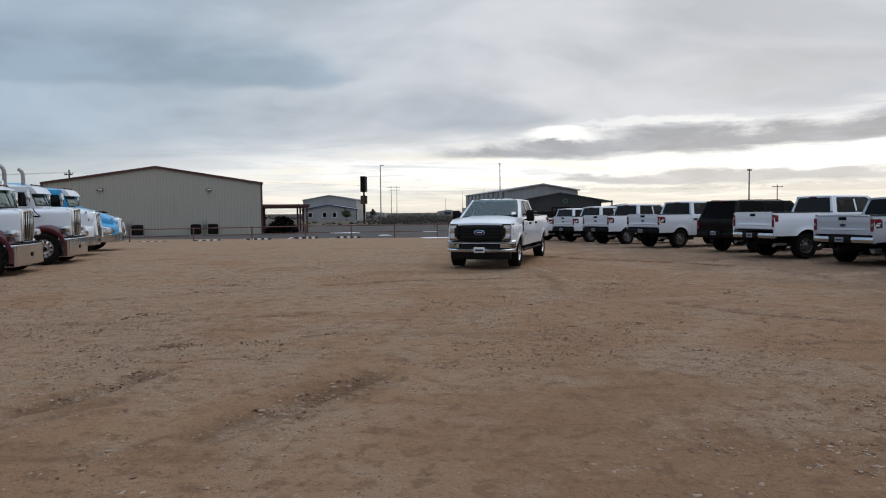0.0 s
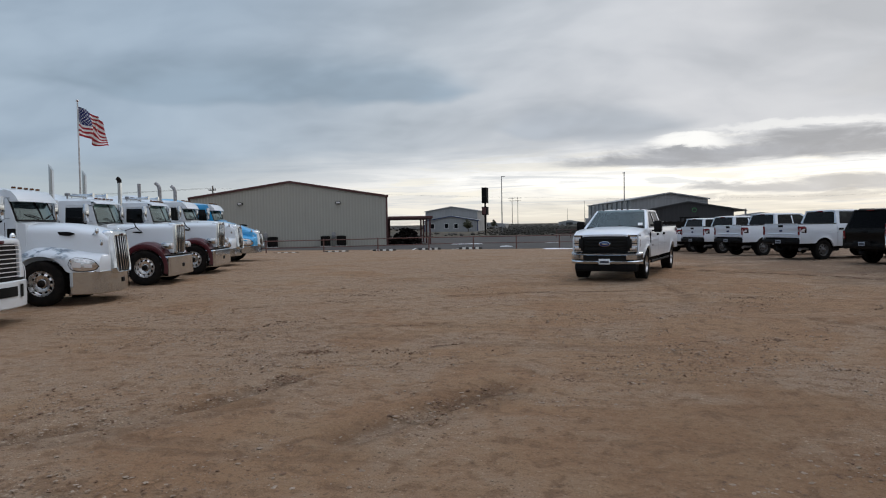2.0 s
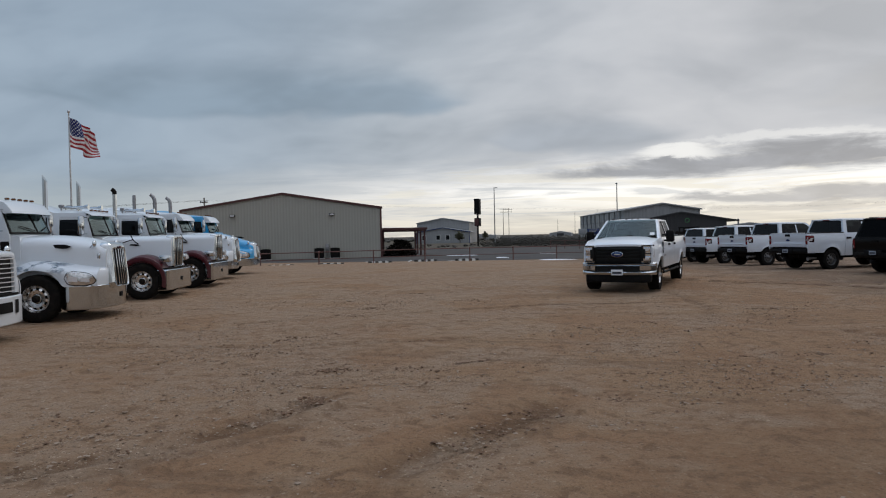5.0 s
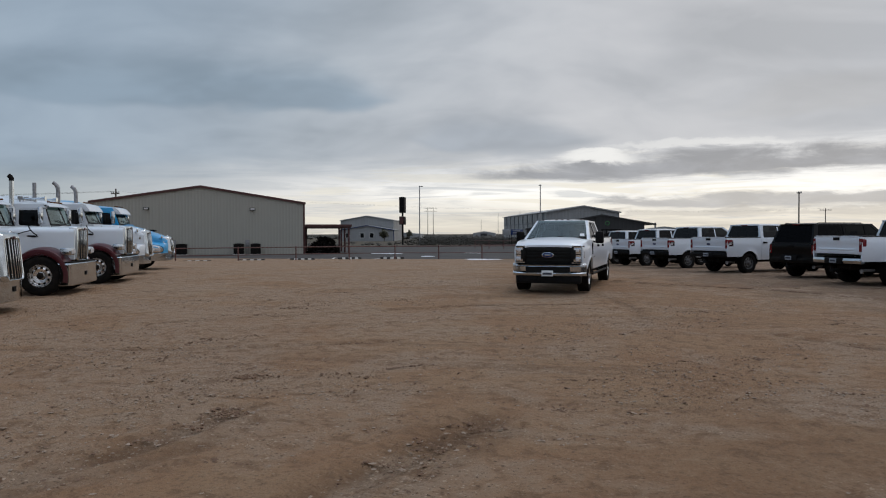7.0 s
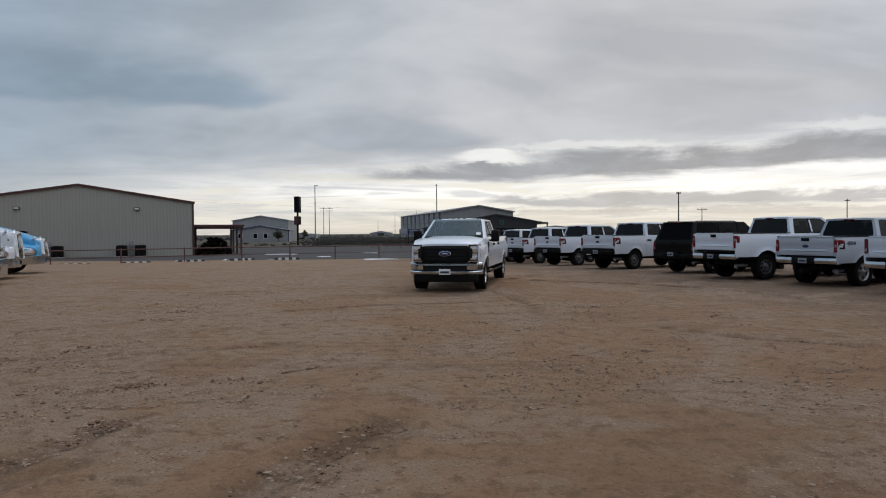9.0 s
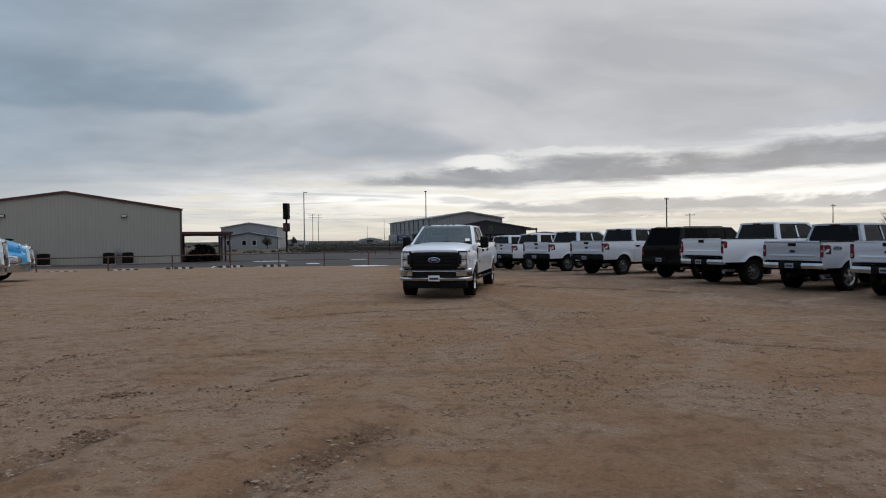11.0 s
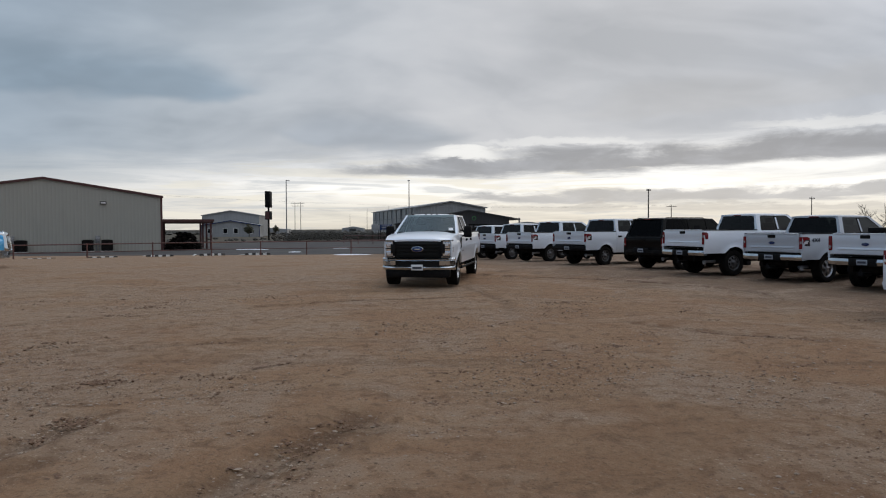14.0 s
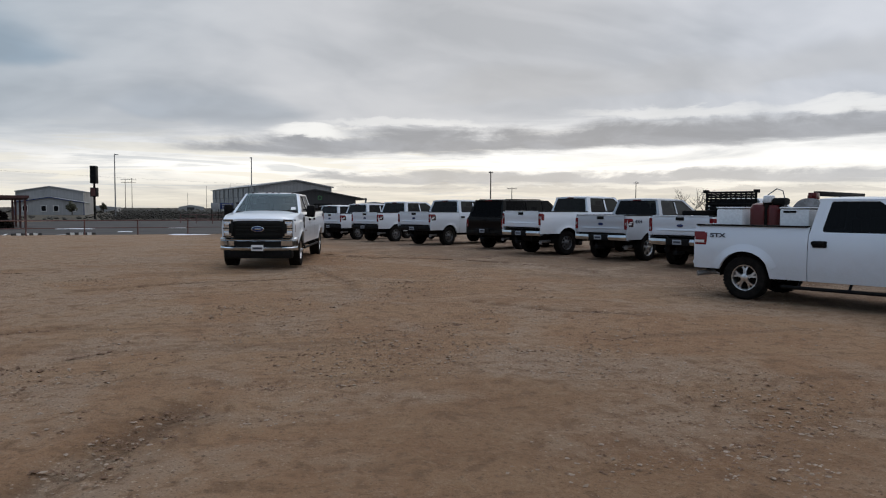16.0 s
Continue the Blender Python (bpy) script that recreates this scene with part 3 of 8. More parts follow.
RUTS = (   # wheel tracks: points and half width, depth
    (((-5.6, 2.9), (-4.5, 3.7), (-3.75, 4.6), (-3.36, 5.2), (-3.2, 5.9), (-3.06, 6.62)), 0.18, 0.045),
    (((-4.1, 3.6), (-3.2, 4.7), (-2.86, 5.4), (-2.72, 6.2)), 0.11, 0.024),
    (((-1.45, 4.5), (-1.12, 5.2), (-0.92, 5.75), (-0.52, 6.6)), 0.20, 0.040),
    (((-1.0, 4.6), (-0.62, 5.5), (-0.28, 6.3)), 0.10, 0.022),
    (((-7.4, 12.9), (-4.6, 14.6), (-1.8, 16.4), (1.6, 17.3)), 0.10, 0.030),
    (((-6.0, 12.0), (-3.4, 13.1), (-0.9, 14.4)), 0.09, 0.020),
    (((1.7, 24.6), (3.6, 22.9), (6.4, 21.2), (7.8, 19.3), (8.6, 17.2)), 0.16, 0.040),
    (((2.6, 26.2), (5.0, 24.2), (8.0, 22.6)), 0.14, 0.030),
    (((6.3, 10.6), (5.0, 11.4), (3.9, 12.6)), 0.12, 0.024),
    (((1.4, 19.6), (2.0, 16.0), (1.8, 13.6)), 0.13, 0.020),
    (((-9.5, 9.6), (-5.4, 10.2), (-2.4, 11.2)), 0.11, 0.022),
)


def ground_sheet():
    xs, ys = spread(-11, 12, 0.11, 2600), spread(1.4, 21, 0.11, 2600)
    X, Y = np.meshgrid(xs, ys)
    Z = np.interp(Y, (10, 24, 32, 57), (0, 0.18, 0.18, -0.30))
    churn = np.zeros(X.shape)
    for pts, half, deep in RUTS:
        d = np.full(X.shape, 9.0)
        for (ax, ay), (bx, by) in zip(pts, pts[1:]):
            ux, uy = bx - ax, by - ay
            t = np.clip(((X - ax) * ux + (Y - ay) * uy) / (ux * ux + uy * uy), 0, 1)
            d = np.minimum(d, np.hypot(X - ax - t * ux, Y - ay - t * uy))
        w = d / half
        churn = np.maximum(churn, np.exp(-(w / 1.25) ** 2) * min(1.0, deep / 0.034))
        Z += -deep * np.exp(-w * w) + deep * 0.7 * np.exp(-((w - 1.9) / 0.7) ** 2)
    rough = np.zeros(X.shape)
    rng = np.random.default_rng(5)
    for k, amp in ((0.7, 0.010), (1.9, 0.006), (5.0, 0.004), (11.0, 0.003)):
        for _ in range(5):
            a, ph = rng.uniform(0, 2 * math.pi), rng.uniform(0, 6.28)
            rough += amp / 2.2 * np.sin(k * (X * np.cos(a) + Y * np.sin(a)) + ph + 0.8 * np.sin(k * 0.6 * (X * np.sin(a) - Y * np.cos(a))))
    near = np.clip((40 - Y) / 15, 0, 1) * np.clip((Y + 10) / 8, 0, 1) * np.clip((24 - np.abs(X)) / 8, 0, 1)
    Z += rough * near
    ny, nx = X.shape
    verts = np.stack([X, Y, Z], -1).reshape(-1, 3)
    idx = np.arange(nx * ny).reshape(ny, nx)
    faces = np.stack([idx[:-1, :-1], idx[:-1, 1:], idx[1:, 1:], idx[1:, :-1]], -1).reshape(-1, 4)
    me = bpy.data.meshes.new("ground")
    me.from_pydata(verts.tolist(), [], faces.tolist())
    me.attributes.new("churn", "FLOAT", "POINT").data.foreach_set("value", churn.ravel().astype(np.float32))
    me.shade_smooth()
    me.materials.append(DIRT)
    return tagged(new("ground", me), "packed sandy brown dirt lot with gravel and wheel ruts", "ground", kind="structure")


def blob_mesh(name, centres, sizes, mat, flat=0.6, seed=3):
    """Many small uneven lumps in one mesh."""
    rng = np.random.default_rng(seed)
    base = np.array(((1, 0, 0), (-1, 0, 0), (0, 1, 0), (0, -1, 0), (0, 0, 1), (0, 0, -1), (0.7, 0.7, 0.35), (-0.7, 0.7, 0.3), (0.7, -0.7, 0.3), (-0.7, -0.7, 0.35)))
    tri = ((6, 4, 0), (6, 2, 4), (6, 0, 2), (7, 4, 2), (7, 1, 4), (7, 2, 1), (8, 0, 4), (8, 4, 3), (8, 3, 0), (9, 4, 1), (9, 3, 4), (9, 1, 3), (5, 2, 0), (5, 1, 2), (5, 3, 1), (5, 0, 3))
    n = len(centres)
    ang = rng.uniform(0, 6.28, n)
    v = np.repeat(base[None], n, 0) * rng.uniform(0.65, 1.3, (n, len(base), 1))
    v *= np.stack([rng.uniform(0.8, 1.35, n), rng.uniform(0.6, 1.0, n), rng.uniform(0.5, 1.0, n) * flat], -1)[:, None, :]
    c, s = np.cos(ang)[:, None], np.sin(ang)[:, None]
    x, y = v[..., 0] * c - v[..., 1] * s, v[..., 0] * s + v[..., 1] * c
    v = np.stack([x, y, v[..., 2]], -1) * np.asarray(sizes)[:, None, None] + np.asarray(centres)[:, None, :]
    f = (np.array(tri)[None] + (np.arange(n) * len(base))[:, None, None]).reshape(-1, 3)
    me = bpy.data.meshes.new(name)
    me.from_pydata(v.reshape(-1, 3).tolist(), [], f.tolist())
    me.materials.append(mat)
    return new(name, me)


def gravel():
    rng = np.random.default_rng(11)
    for name, mat, count, lo, hi, label in (("gravel", STONE, 22000, 0.005, 0.024, "scattered pale gravel stones on the dirt lot"), ("dirt_crumbs", CLOD, 14000, 0.005, 0.024, "dark crumbs of dried mud on the dirt lot")):
        y = 2.2 + (22 if mat is STONE else 15) * rng.random(count * 4) ** 1.4
        x = (rng.random(count * 4) - 0.5) * (2.4 + 1.7 * y)
        patch = np.sin(x * 0.8 + 1.3 * np.sin(y * 0.7)) + np.sin(y * 0.9 + 1.7 * np.sin(x * 0.5 + 2)) + 0.8 * np.sin(x * 2.3 - y * 1.7) + rng.normal(0, 1.3, len(x))
        keep = np.where(patch > 0.1)[0][:count]
        x, y = x[keep], y[keep]
        size = lo + (hi - lo) * rng.random(len(x)) ** 3.5 + 0.0002 * y
        z = np.interp(y, (10, 24), (0, 0.18)) + size * 0.12
        tagged(blob_mesh(name, np.stack([x, y, z], -1), size, mat, 0.55, int(rng.integers(99))), label, name.replace("_", " "), kind="stuff")


ground_sheet()
gravel()


def clods():
    """Clumps of churned earth thrown up by wheels."""
    rng = np.random.default_rng(21)
    for cx, cy, r, k in ((-3.56, 8.30, 0.17, 46), (-5.8, 15.6, 0.26, 30), (-5.35, 11.75, 0.22, 26), (-5.0, 11.5, 0.16, 18), (-2.95, 10.95, 0.20, 20), (-5.7, 14.3, 0.24, 24),
                         (-3.08, 6.55, 0.20, 60), (-2.95, 6.0, 0.16, 26), (-0.92, 5.75, 0.26, 34), (-0.60, 6.35, 0.20, 16), (-1.1, 5.2, 0.16, 14), (0.14, 7.10, 0.11, 18), (0.02, 5.4, 0.05, 8),
                         (2.95, 10.4, 0.14, 18), (1.66, 5.45, 0.07, 9), (1.95, 6.75, 0.16, 22), (3.3, 15.9, 0.3, 30), (-2.4, 8.5, 0.22, 22), (-0.78, 4.67, 0.09, 10), (-3.5, 17.6, 0.35, 24),
                         (2.7, 23.4, 0.3, 26), (5.6, 11.0, 0.3, 34), (-4.6, 9.6, 0.25, 18), (-7.2, 17.0, 0.3, 16), (2.37, 5.16, 0.10, 12)):
        k *= 2
        a, d = rng.uniform(0, 6.28, k), r * 1.25 * rng.random(k) ** 0.7
        x, y = cx + 1.5 * d * np.cos(a), cy + 0.7 * d * np.sin(a)
        s = 0.007 + 0.022 * rng.random(k) ** 2
        z = np.interp(y, (10, 24), (0, 0.18)) + s * 0.15
        tagged(blob_mesh("mud_clods", np.stack([x, y, z], -1), s, CLOD, 0.7, int(rng.integers(999))), "clump of dark churned mud on the dirt lot", "mud clod", "mud clumps", "stuff")


clods()


def mud_streaks():
    """Thin broken lines of crumbled mud shed by tyres, along the tracks and here and there beside them."""
    rng = np.random.default_rng(57)
    pts, sizes = [], []

    def shed(x0, y0, turn, length, per_metre, width):
        k = int(length * per_metre)
        t = (rng.random(k) - 0.5) * length
        off = rng.normal(0, width, k)
        x, y = x0 + t * math.cos(turn) - off * math.sin(turn), y0 + t * math.sin(turn) + off * math.cos(turn)
        s = 0.006 + 0.017 * rng.random(k) ** 2 + 0.0003 * y0
        pts.append(np.stack([x, y, np.interp(y, (10, 24), (0, 0.18)) + s * 0.1], -1))
        sizes.append(s)

    for line in (((-5.0, 12.9), (-3.9, 13.6)), ((-4.4, 14.9), (-3.4, 15.6), (-2.3, 16.2)), ((-2.0, 16.4), (0.6, 17.0), (1.6, 17.2)), ((-2.6, 14.6), (-1.0, 14.9)), ((1.9, 24.9), (3.6, 23.1), (6.4, 21.4), (7.7, 19.5)), ((-2.2, 8.9), (-1.6, 9.4)), ((4.6, 11.6), (6.2, 10.6)), ((-4.2, 12.2), (-2.8, 12.9))):
        for (ax, ay), (bx, by) in zip(line, line[1:]):
            length = math.hypot(bx - ax, by - ay)
            for _ in range(max(2, int(length / 0.5))):
                f = rng.random()
                shed(ax + (bx - ax) * f, ay + (by - ay) * f, math.atan2(by - ay, bx - ax) + rng.normal(0, 0.05), rng.uniform(0.25, 0.9), 60, 0.02)
    for _ in range(75):
        y0 = 4.0 + 20 * rng.random()
        x0 = (rng.random() - 0.5) * 1.6 * y0
        shed(x0, y0, radians(rng.choice((8, -8, 30, 62)) + rng.normal(0, 8)), rng.uniform(0.12, 0.8), 42, 0.028)
    tagged(blob_mesh("mud_streaks", np.concatenate(pts), np.concatenate(sizes), CLOD, 0.6, 77), "thin streaks of crumbled mud on the dirt lot", "mud streaks", kind="stuff")


mud_streaks()
# ---- street side: asphalt, fence, buildings, poles ----
def slab(name, pts, z, mat, label, category, thick=0.05, kind="structure"):
    bm = bmesh.new()
    top = [bm.verts.new((x, y, z)) for x, y in pts]
    bot = [bm.verts.new((x, y, z - thick)) for x, y in pts]
    bm.faces.new(top)
    bm.faces.new(bot[::-1])
    for i in range(len(pts)):
        j = (i + 1) % len(pts)
        bm.faces.new((top[i], bot[i], bot[j], top[j]))
    return tagged(part(name, bm, mat), label, category, kind=kind)


FENCE = ((-64.0, 22.0), (-25.5, 45.6), (-14.3, 54.4), (-3.4, 57.0), (8.0, 59.0), (46.0, 65.0))


def fence_y(x):
    return float(np.interp(x, [p[0] for p in FENCE], [p[1] for p in FENCE]))


slab("parking_strip", [(x, fence_y(x) + 0.35) for x in (-64, -25.5, -14.3, -3.4, 8, 46)] + [(46, 116), (-22, 116), (-30, 104), (-64, 92)], -0.255, ASPHALT, "worn dark asphalt parking apron behind the pipe fence", "parking lot")
slab("road", [(-400, 88), (400, 100), (400, 108), (-400, 96)], -0.27, ASPHALT, "two-lane asphalt street beyond the parking apron", "road")


def pipe_fence():
    post_bm = bmesh.new()
    tube(post_bm, (0, 0, -0.3), (0, 0, 1.12), 0.048, 10)
    bmesh.ops.create_icosphere(post_bm, subdivisions=1, radius=0.052, matrix=Matrix.Translation((0, 0, 1.12)))
    fence = thing("pipe_fence", "low rust-red welded pipe fence along the lot edge", "fence")
    first = part("post", post_bm, RUST_PIPE, fence)
    xs = np.arange(-62, 45, 3.35)
    z0 = [ground_height(x, fence_y(x)) for x in xs]
    first.matrix_basis = pose(xs[0], fence_y(xs[0]), z0[0])
    for x, z in zip(xs[1:], z0[1:]):
        share("post", first.data, fence, pose(x, fence_y(x), z))
    for a, b, za, zb in zip(xs, xs[1:], z0, z0[1:]):
        for h, r in ((1.08, 0.036), (0.56, 0.026)):
            bm = bmesh.new()
            tube(bm, (a, fence_y(a), za + h), (b, fence_y(b), zb + h), r, 8)
            part("rail", bm, RUST_PIPE, fence)


pipe_fence()


def far_fence():
    """A second, shorter pipe fence deeper in the apron."""
    fence = thing("pipe_fence", "short rust-red pipe fence across the far asphalt", "fence")
    a, b = Vector((-9.6, 97.0, -0.27)), Vector((7.0, 80.0, -0.27))
    k = 8
    pts = [a.lerp(b, i / k) for i in range(k + 1)]
    for p in pts:
        bm = bmesh.new()
        tube(bm, p, p + Vector((0, 0, 1.15)), 0.05, 8)
        part("post", bm, RUST_PIPE, fence)
    for p, q in zip(pts, pts[1:]):
        for h in (1.1, 0.6):
            bm = bmesh.new()
            tube(bm, p + Vector((0, 0, h)), q + Vector((0, 0, h)), 0.036, 8)
            part("rail", bm, RUST_PIPE, fence)


far_fence()


def wheel_stops():
    """Striped parking blocks in a row behind the fence."""
    for i in range(9):
        x0 = -37.5 + i * 3.05
        stop = thing("parking_stop", "black rubber parking block with white stripes", "parking block", "parking blocks behind the fence")
        y = fence_y(x0 + 0.9) + 0.75
        slope = math.degrees(math.atan2(fence_y(x0 + 2) - fence_y(x0), 2))
        stop.matrix_basis = pose(x0, y, -0.255, 0, 0, slope)
        for k in range(7):
            bm = bmesh.new()
            a, b = k * 0.27, k * 0.27 + 0.27
            prof = ((-0.09, 0), (0.09, 0), (0.06, 0.16), (-0.06, 0.16))
            v0 = [bm.verts.new((a, p, q)) for p, q in prof]
            v1 = [bm.verts.new((b, p, q)) for p, q in prof]
            for j in range(4):
                bm.faces.new((v0[j], v0[(j + 1) % 4], v1[(j + 1) % 4], v1[j]))
            bm.faces.new(v0[::-1]); bm.faces.new(v1)
            part("block_section" if k % 2 else "stripe_section", bm, STOP_BLACK if k % 2 == 0 else STOP_WHITE, stop)
        bm = bmesh.new()
        box(bm, -0.66, -0.50, -0.1, 4.2, 0.0, 0.004)
        line = tagged(part("bay_line", bm, STOP_WHITE), "white painted parking bay line on asphalt", "road marking", "parking bay lines", "structure")
        line.matrix_basis = pose(x0, y, -0.252, 0, 0, slope - 24)


wheel_stops()


# flat white patch: its colour stands in for sky reflected on wet ground
def sky_glint(x, y, rx, ry, seed, z=-0.27):
    rng = random.Random(seed)
    bm = bmesh.new()
    rings = []
    for f, h in ((1.0, 0.0), (0.82, 0.035), (0.45, 0.05)):
        rings.append([])
        for i in range(28):
            a = 2 * math.pi * i / 28
            k = f * (1 + 0.25 * math.sin(3 * a + seed) + 0.12 * rng.random())
            rings[-1].append(bm.verts.new((rx * k * math.cos(a), ry * k * math.sin(a), h)))
    for a, b in zip(rings, rings[1:]):
        for i in range(28):
            bm.faces.new((a[i], a[(i + 1) % 28], b[(i + 1) % 28], b[i]))
    bm.faces.new(rings[-1])
    ob = tagged(part("sky_glint", bm, GLINT_WHITE), "thin white patch painted as sky reflection on the ground", "snow patch", "leftover snow", "stuff")
    ob.matrix_basis = pose(x, y, z)


sky_glint(-5.0, 55.4, 1.4, 1.1, 1)
sky_glint(-10.4, 62.3, 0.5, 0.4, 2, -0.255)
sky_glint(-16.0, 71.0, 1.4, 0.5, 3, -0.255)
sky_glint(-7.5, 74.0, 0.7, 0.4, 4, -0.255)


def ribbed_wall(bm, a, b, z0, top, pitch=0.30, depth=0.010):
    """A sheet-metal wall from a to b with small raised ribs; top(u) is its height at u metres along."""
    a, b = Vector((*a, 0)), Vector((*b, 0))
    length = (b - a).length
    d = (b - a) / length
    nrm = Vector((d.y, -d.x, 0))
    us = []
    u = 0.0
    while u < length:
        us += [(u, 0), (u + pitch * 0.62, 0), (u + pitch * 0.70, 1), (u + pitch * 0.90, 1), (u + pitch * 0.98, 0)]
        u += pitch
    us = [(min(u, length), k) for u, k in us]
    lows, highs = [], []
    for u, k in us:
        p = a + d * u + nrm * depth * k
        lows.append(bm.verts.new((p.x, p.y, z0)))
        highs.append(bm.verts.new((p.x, p.y, top(u))))
    for i in range(len(us) - 1):
        if us[i + 1][0] - us[i][0] > 1e-4:
            bm.faces.new((lows[i], lows[i + 1], highs[i + 1], highs[i]))


def gable_building(name, label, right, left, back, z0, eave, peak, wall_mat, roof_mat, trim_mat, pitch=0.30, over=0.35, ridge_at=0.5, eave_right=None):
    """A metal gable building: the gable end runs from left to right, the ridge goes back that many metres."""
    R, L = Vector((*right, 0)), Vector((*left, 0))
    w = (R - L).length
    d = (R - L) / w
    n = Vector((-d.y, d.x, 0))
    th = thing(name, label, "building")
    er = eave if eave_right is None else eave_right
    top = w * ridge_at
    rise = lambda u: eave + (peak - eave) * u / top if u < top else er + (peak - er) * (w - u) / (w - top)  # noqa: E731
    bm = bmesh.new()
    ribbed_wall(bm, L.xy, R.xy, z0, rise, pitch)
    # thickness of the gable wall
    inner = [(L + n * 0.18, z0), (L + n * 0.18, eave), (L + d * top + n * 0.18, peak), (R + n * 0.18, er), (R + n * 0.18, z0)]
    bm.faces.new([bm.verts.new((p.x, p.y, z)) for p, z in inner])
    part("gable_wall", bm, wall_mat, th)
    for side, p, nm in ((0, R, "side_wall"), (1, L, "side_wall")):
        bm = bmesh.new()
        q = p + n * back
        if side == 0:
            ribbed_wall(bm, p.xy, q.xy, z0, lambda u: er, pitch)
        else:
            ribbed_wall(bm, q.xy, p.xy, z0, lambda u: eave, pitch)
        part(nm, bm, wall_mat, th)
    bm = bmesh.new()
    ribbed_wall(bm, (R + n * back).xy, (L + n * back).xy, z0, lambda u: rise(w - u), pitch)
    part("back_wall", bm, wall_mat, th)
    for s in (-1, 1):
        bm = bmesh.new()
        e = (R if s > 0 else L) + d * over * s
        ridge = L + d * top
        ev = er if s > 0 else eave
        drop = (peak - ev) / (w - top if s > 0 else top) * over
        a, b = e - n * over, e + n * (back + over)
        c0, c1 = ridge - n * over, ridge + n * (back + over)
        sheet = [(a, ev - drop + 0.10), (b, ev - drop + 0.10), (c1, peak + 0.10), (c0, peak + 0.10)]
        vs = [bm.verts.new((p.x, p.y, z)) for p, z in sheet]
        lo = [bm.verts.new((p.x, p.y, z - 0.09)) for p, z in sheet]
        bm.faces.new(vs); bm.faces.new(lo[::-1])
        for i in range(4):
            j = (i + 1) % 4
            bm.faces.new((vs[i], lo[i], lo[j], vs[j]))
        part("roof", bm, roof_mat, th)
        # rake trim along the gable and corner trim
        bm = bmesh.new()
        p0, p1 = e - n * (over + 0.02), ridge - n * (over + 0.02)
        k = [(p0, ev - drop + 0.12), (p1, peak + 0.12), (p1, peak - 0.10), (p0, ev - drop - 0.10)]
        f = [bm.verts.new((p.x, p.y, z)) for p, z in k]
        g = [bm.verts.new((p.x + n.x * 0.06, p.y + n.y * 0.06, z)) for p, z in k]
        bm.faces.new(f); bm.faces.new(g[::-1])
        for i in range(4):
            j = (i + 1) % 4
            bm.faces.new((f[i], g[i], g[j], f[j]))
        part("rake_trim", bm, trim_mat, th)
        bm = bmesh.new()
        c = R if s > 0 else L
        m = Matrix(((d.x, n.x, 0, c.x), (d.y, n.y, 0, c.y), (0, 0, 1, 0), (0, 0, 0, 1)))
        box(bm, -0.12, 0.06, -0.05, 0.14, z0, ev, 0.0, m)
        part("corner_trim", bm, trim_mat, th)
    return th, L, R, d, n


SHOP = gable_building("metal_shop_building", "beige ribbed metal shop building with dark red trim", (-24.2, 69.6), (-42.8, 62.4), 11, -0.35, 4.85, 6.42, SIDING, ROOF_METAL, TRIM_RED, 0.30, 0.14)


def wall_frame(L, d, n):
    """Local frame of a wall: u along it, v out of it towards the lot, z up."""
    return Matrix(((d.x, -n.x, 0, L.x), (d.y, -n.y, 0, L.y), (0, 0, 1, 0), (0, 0, 0, 1)))


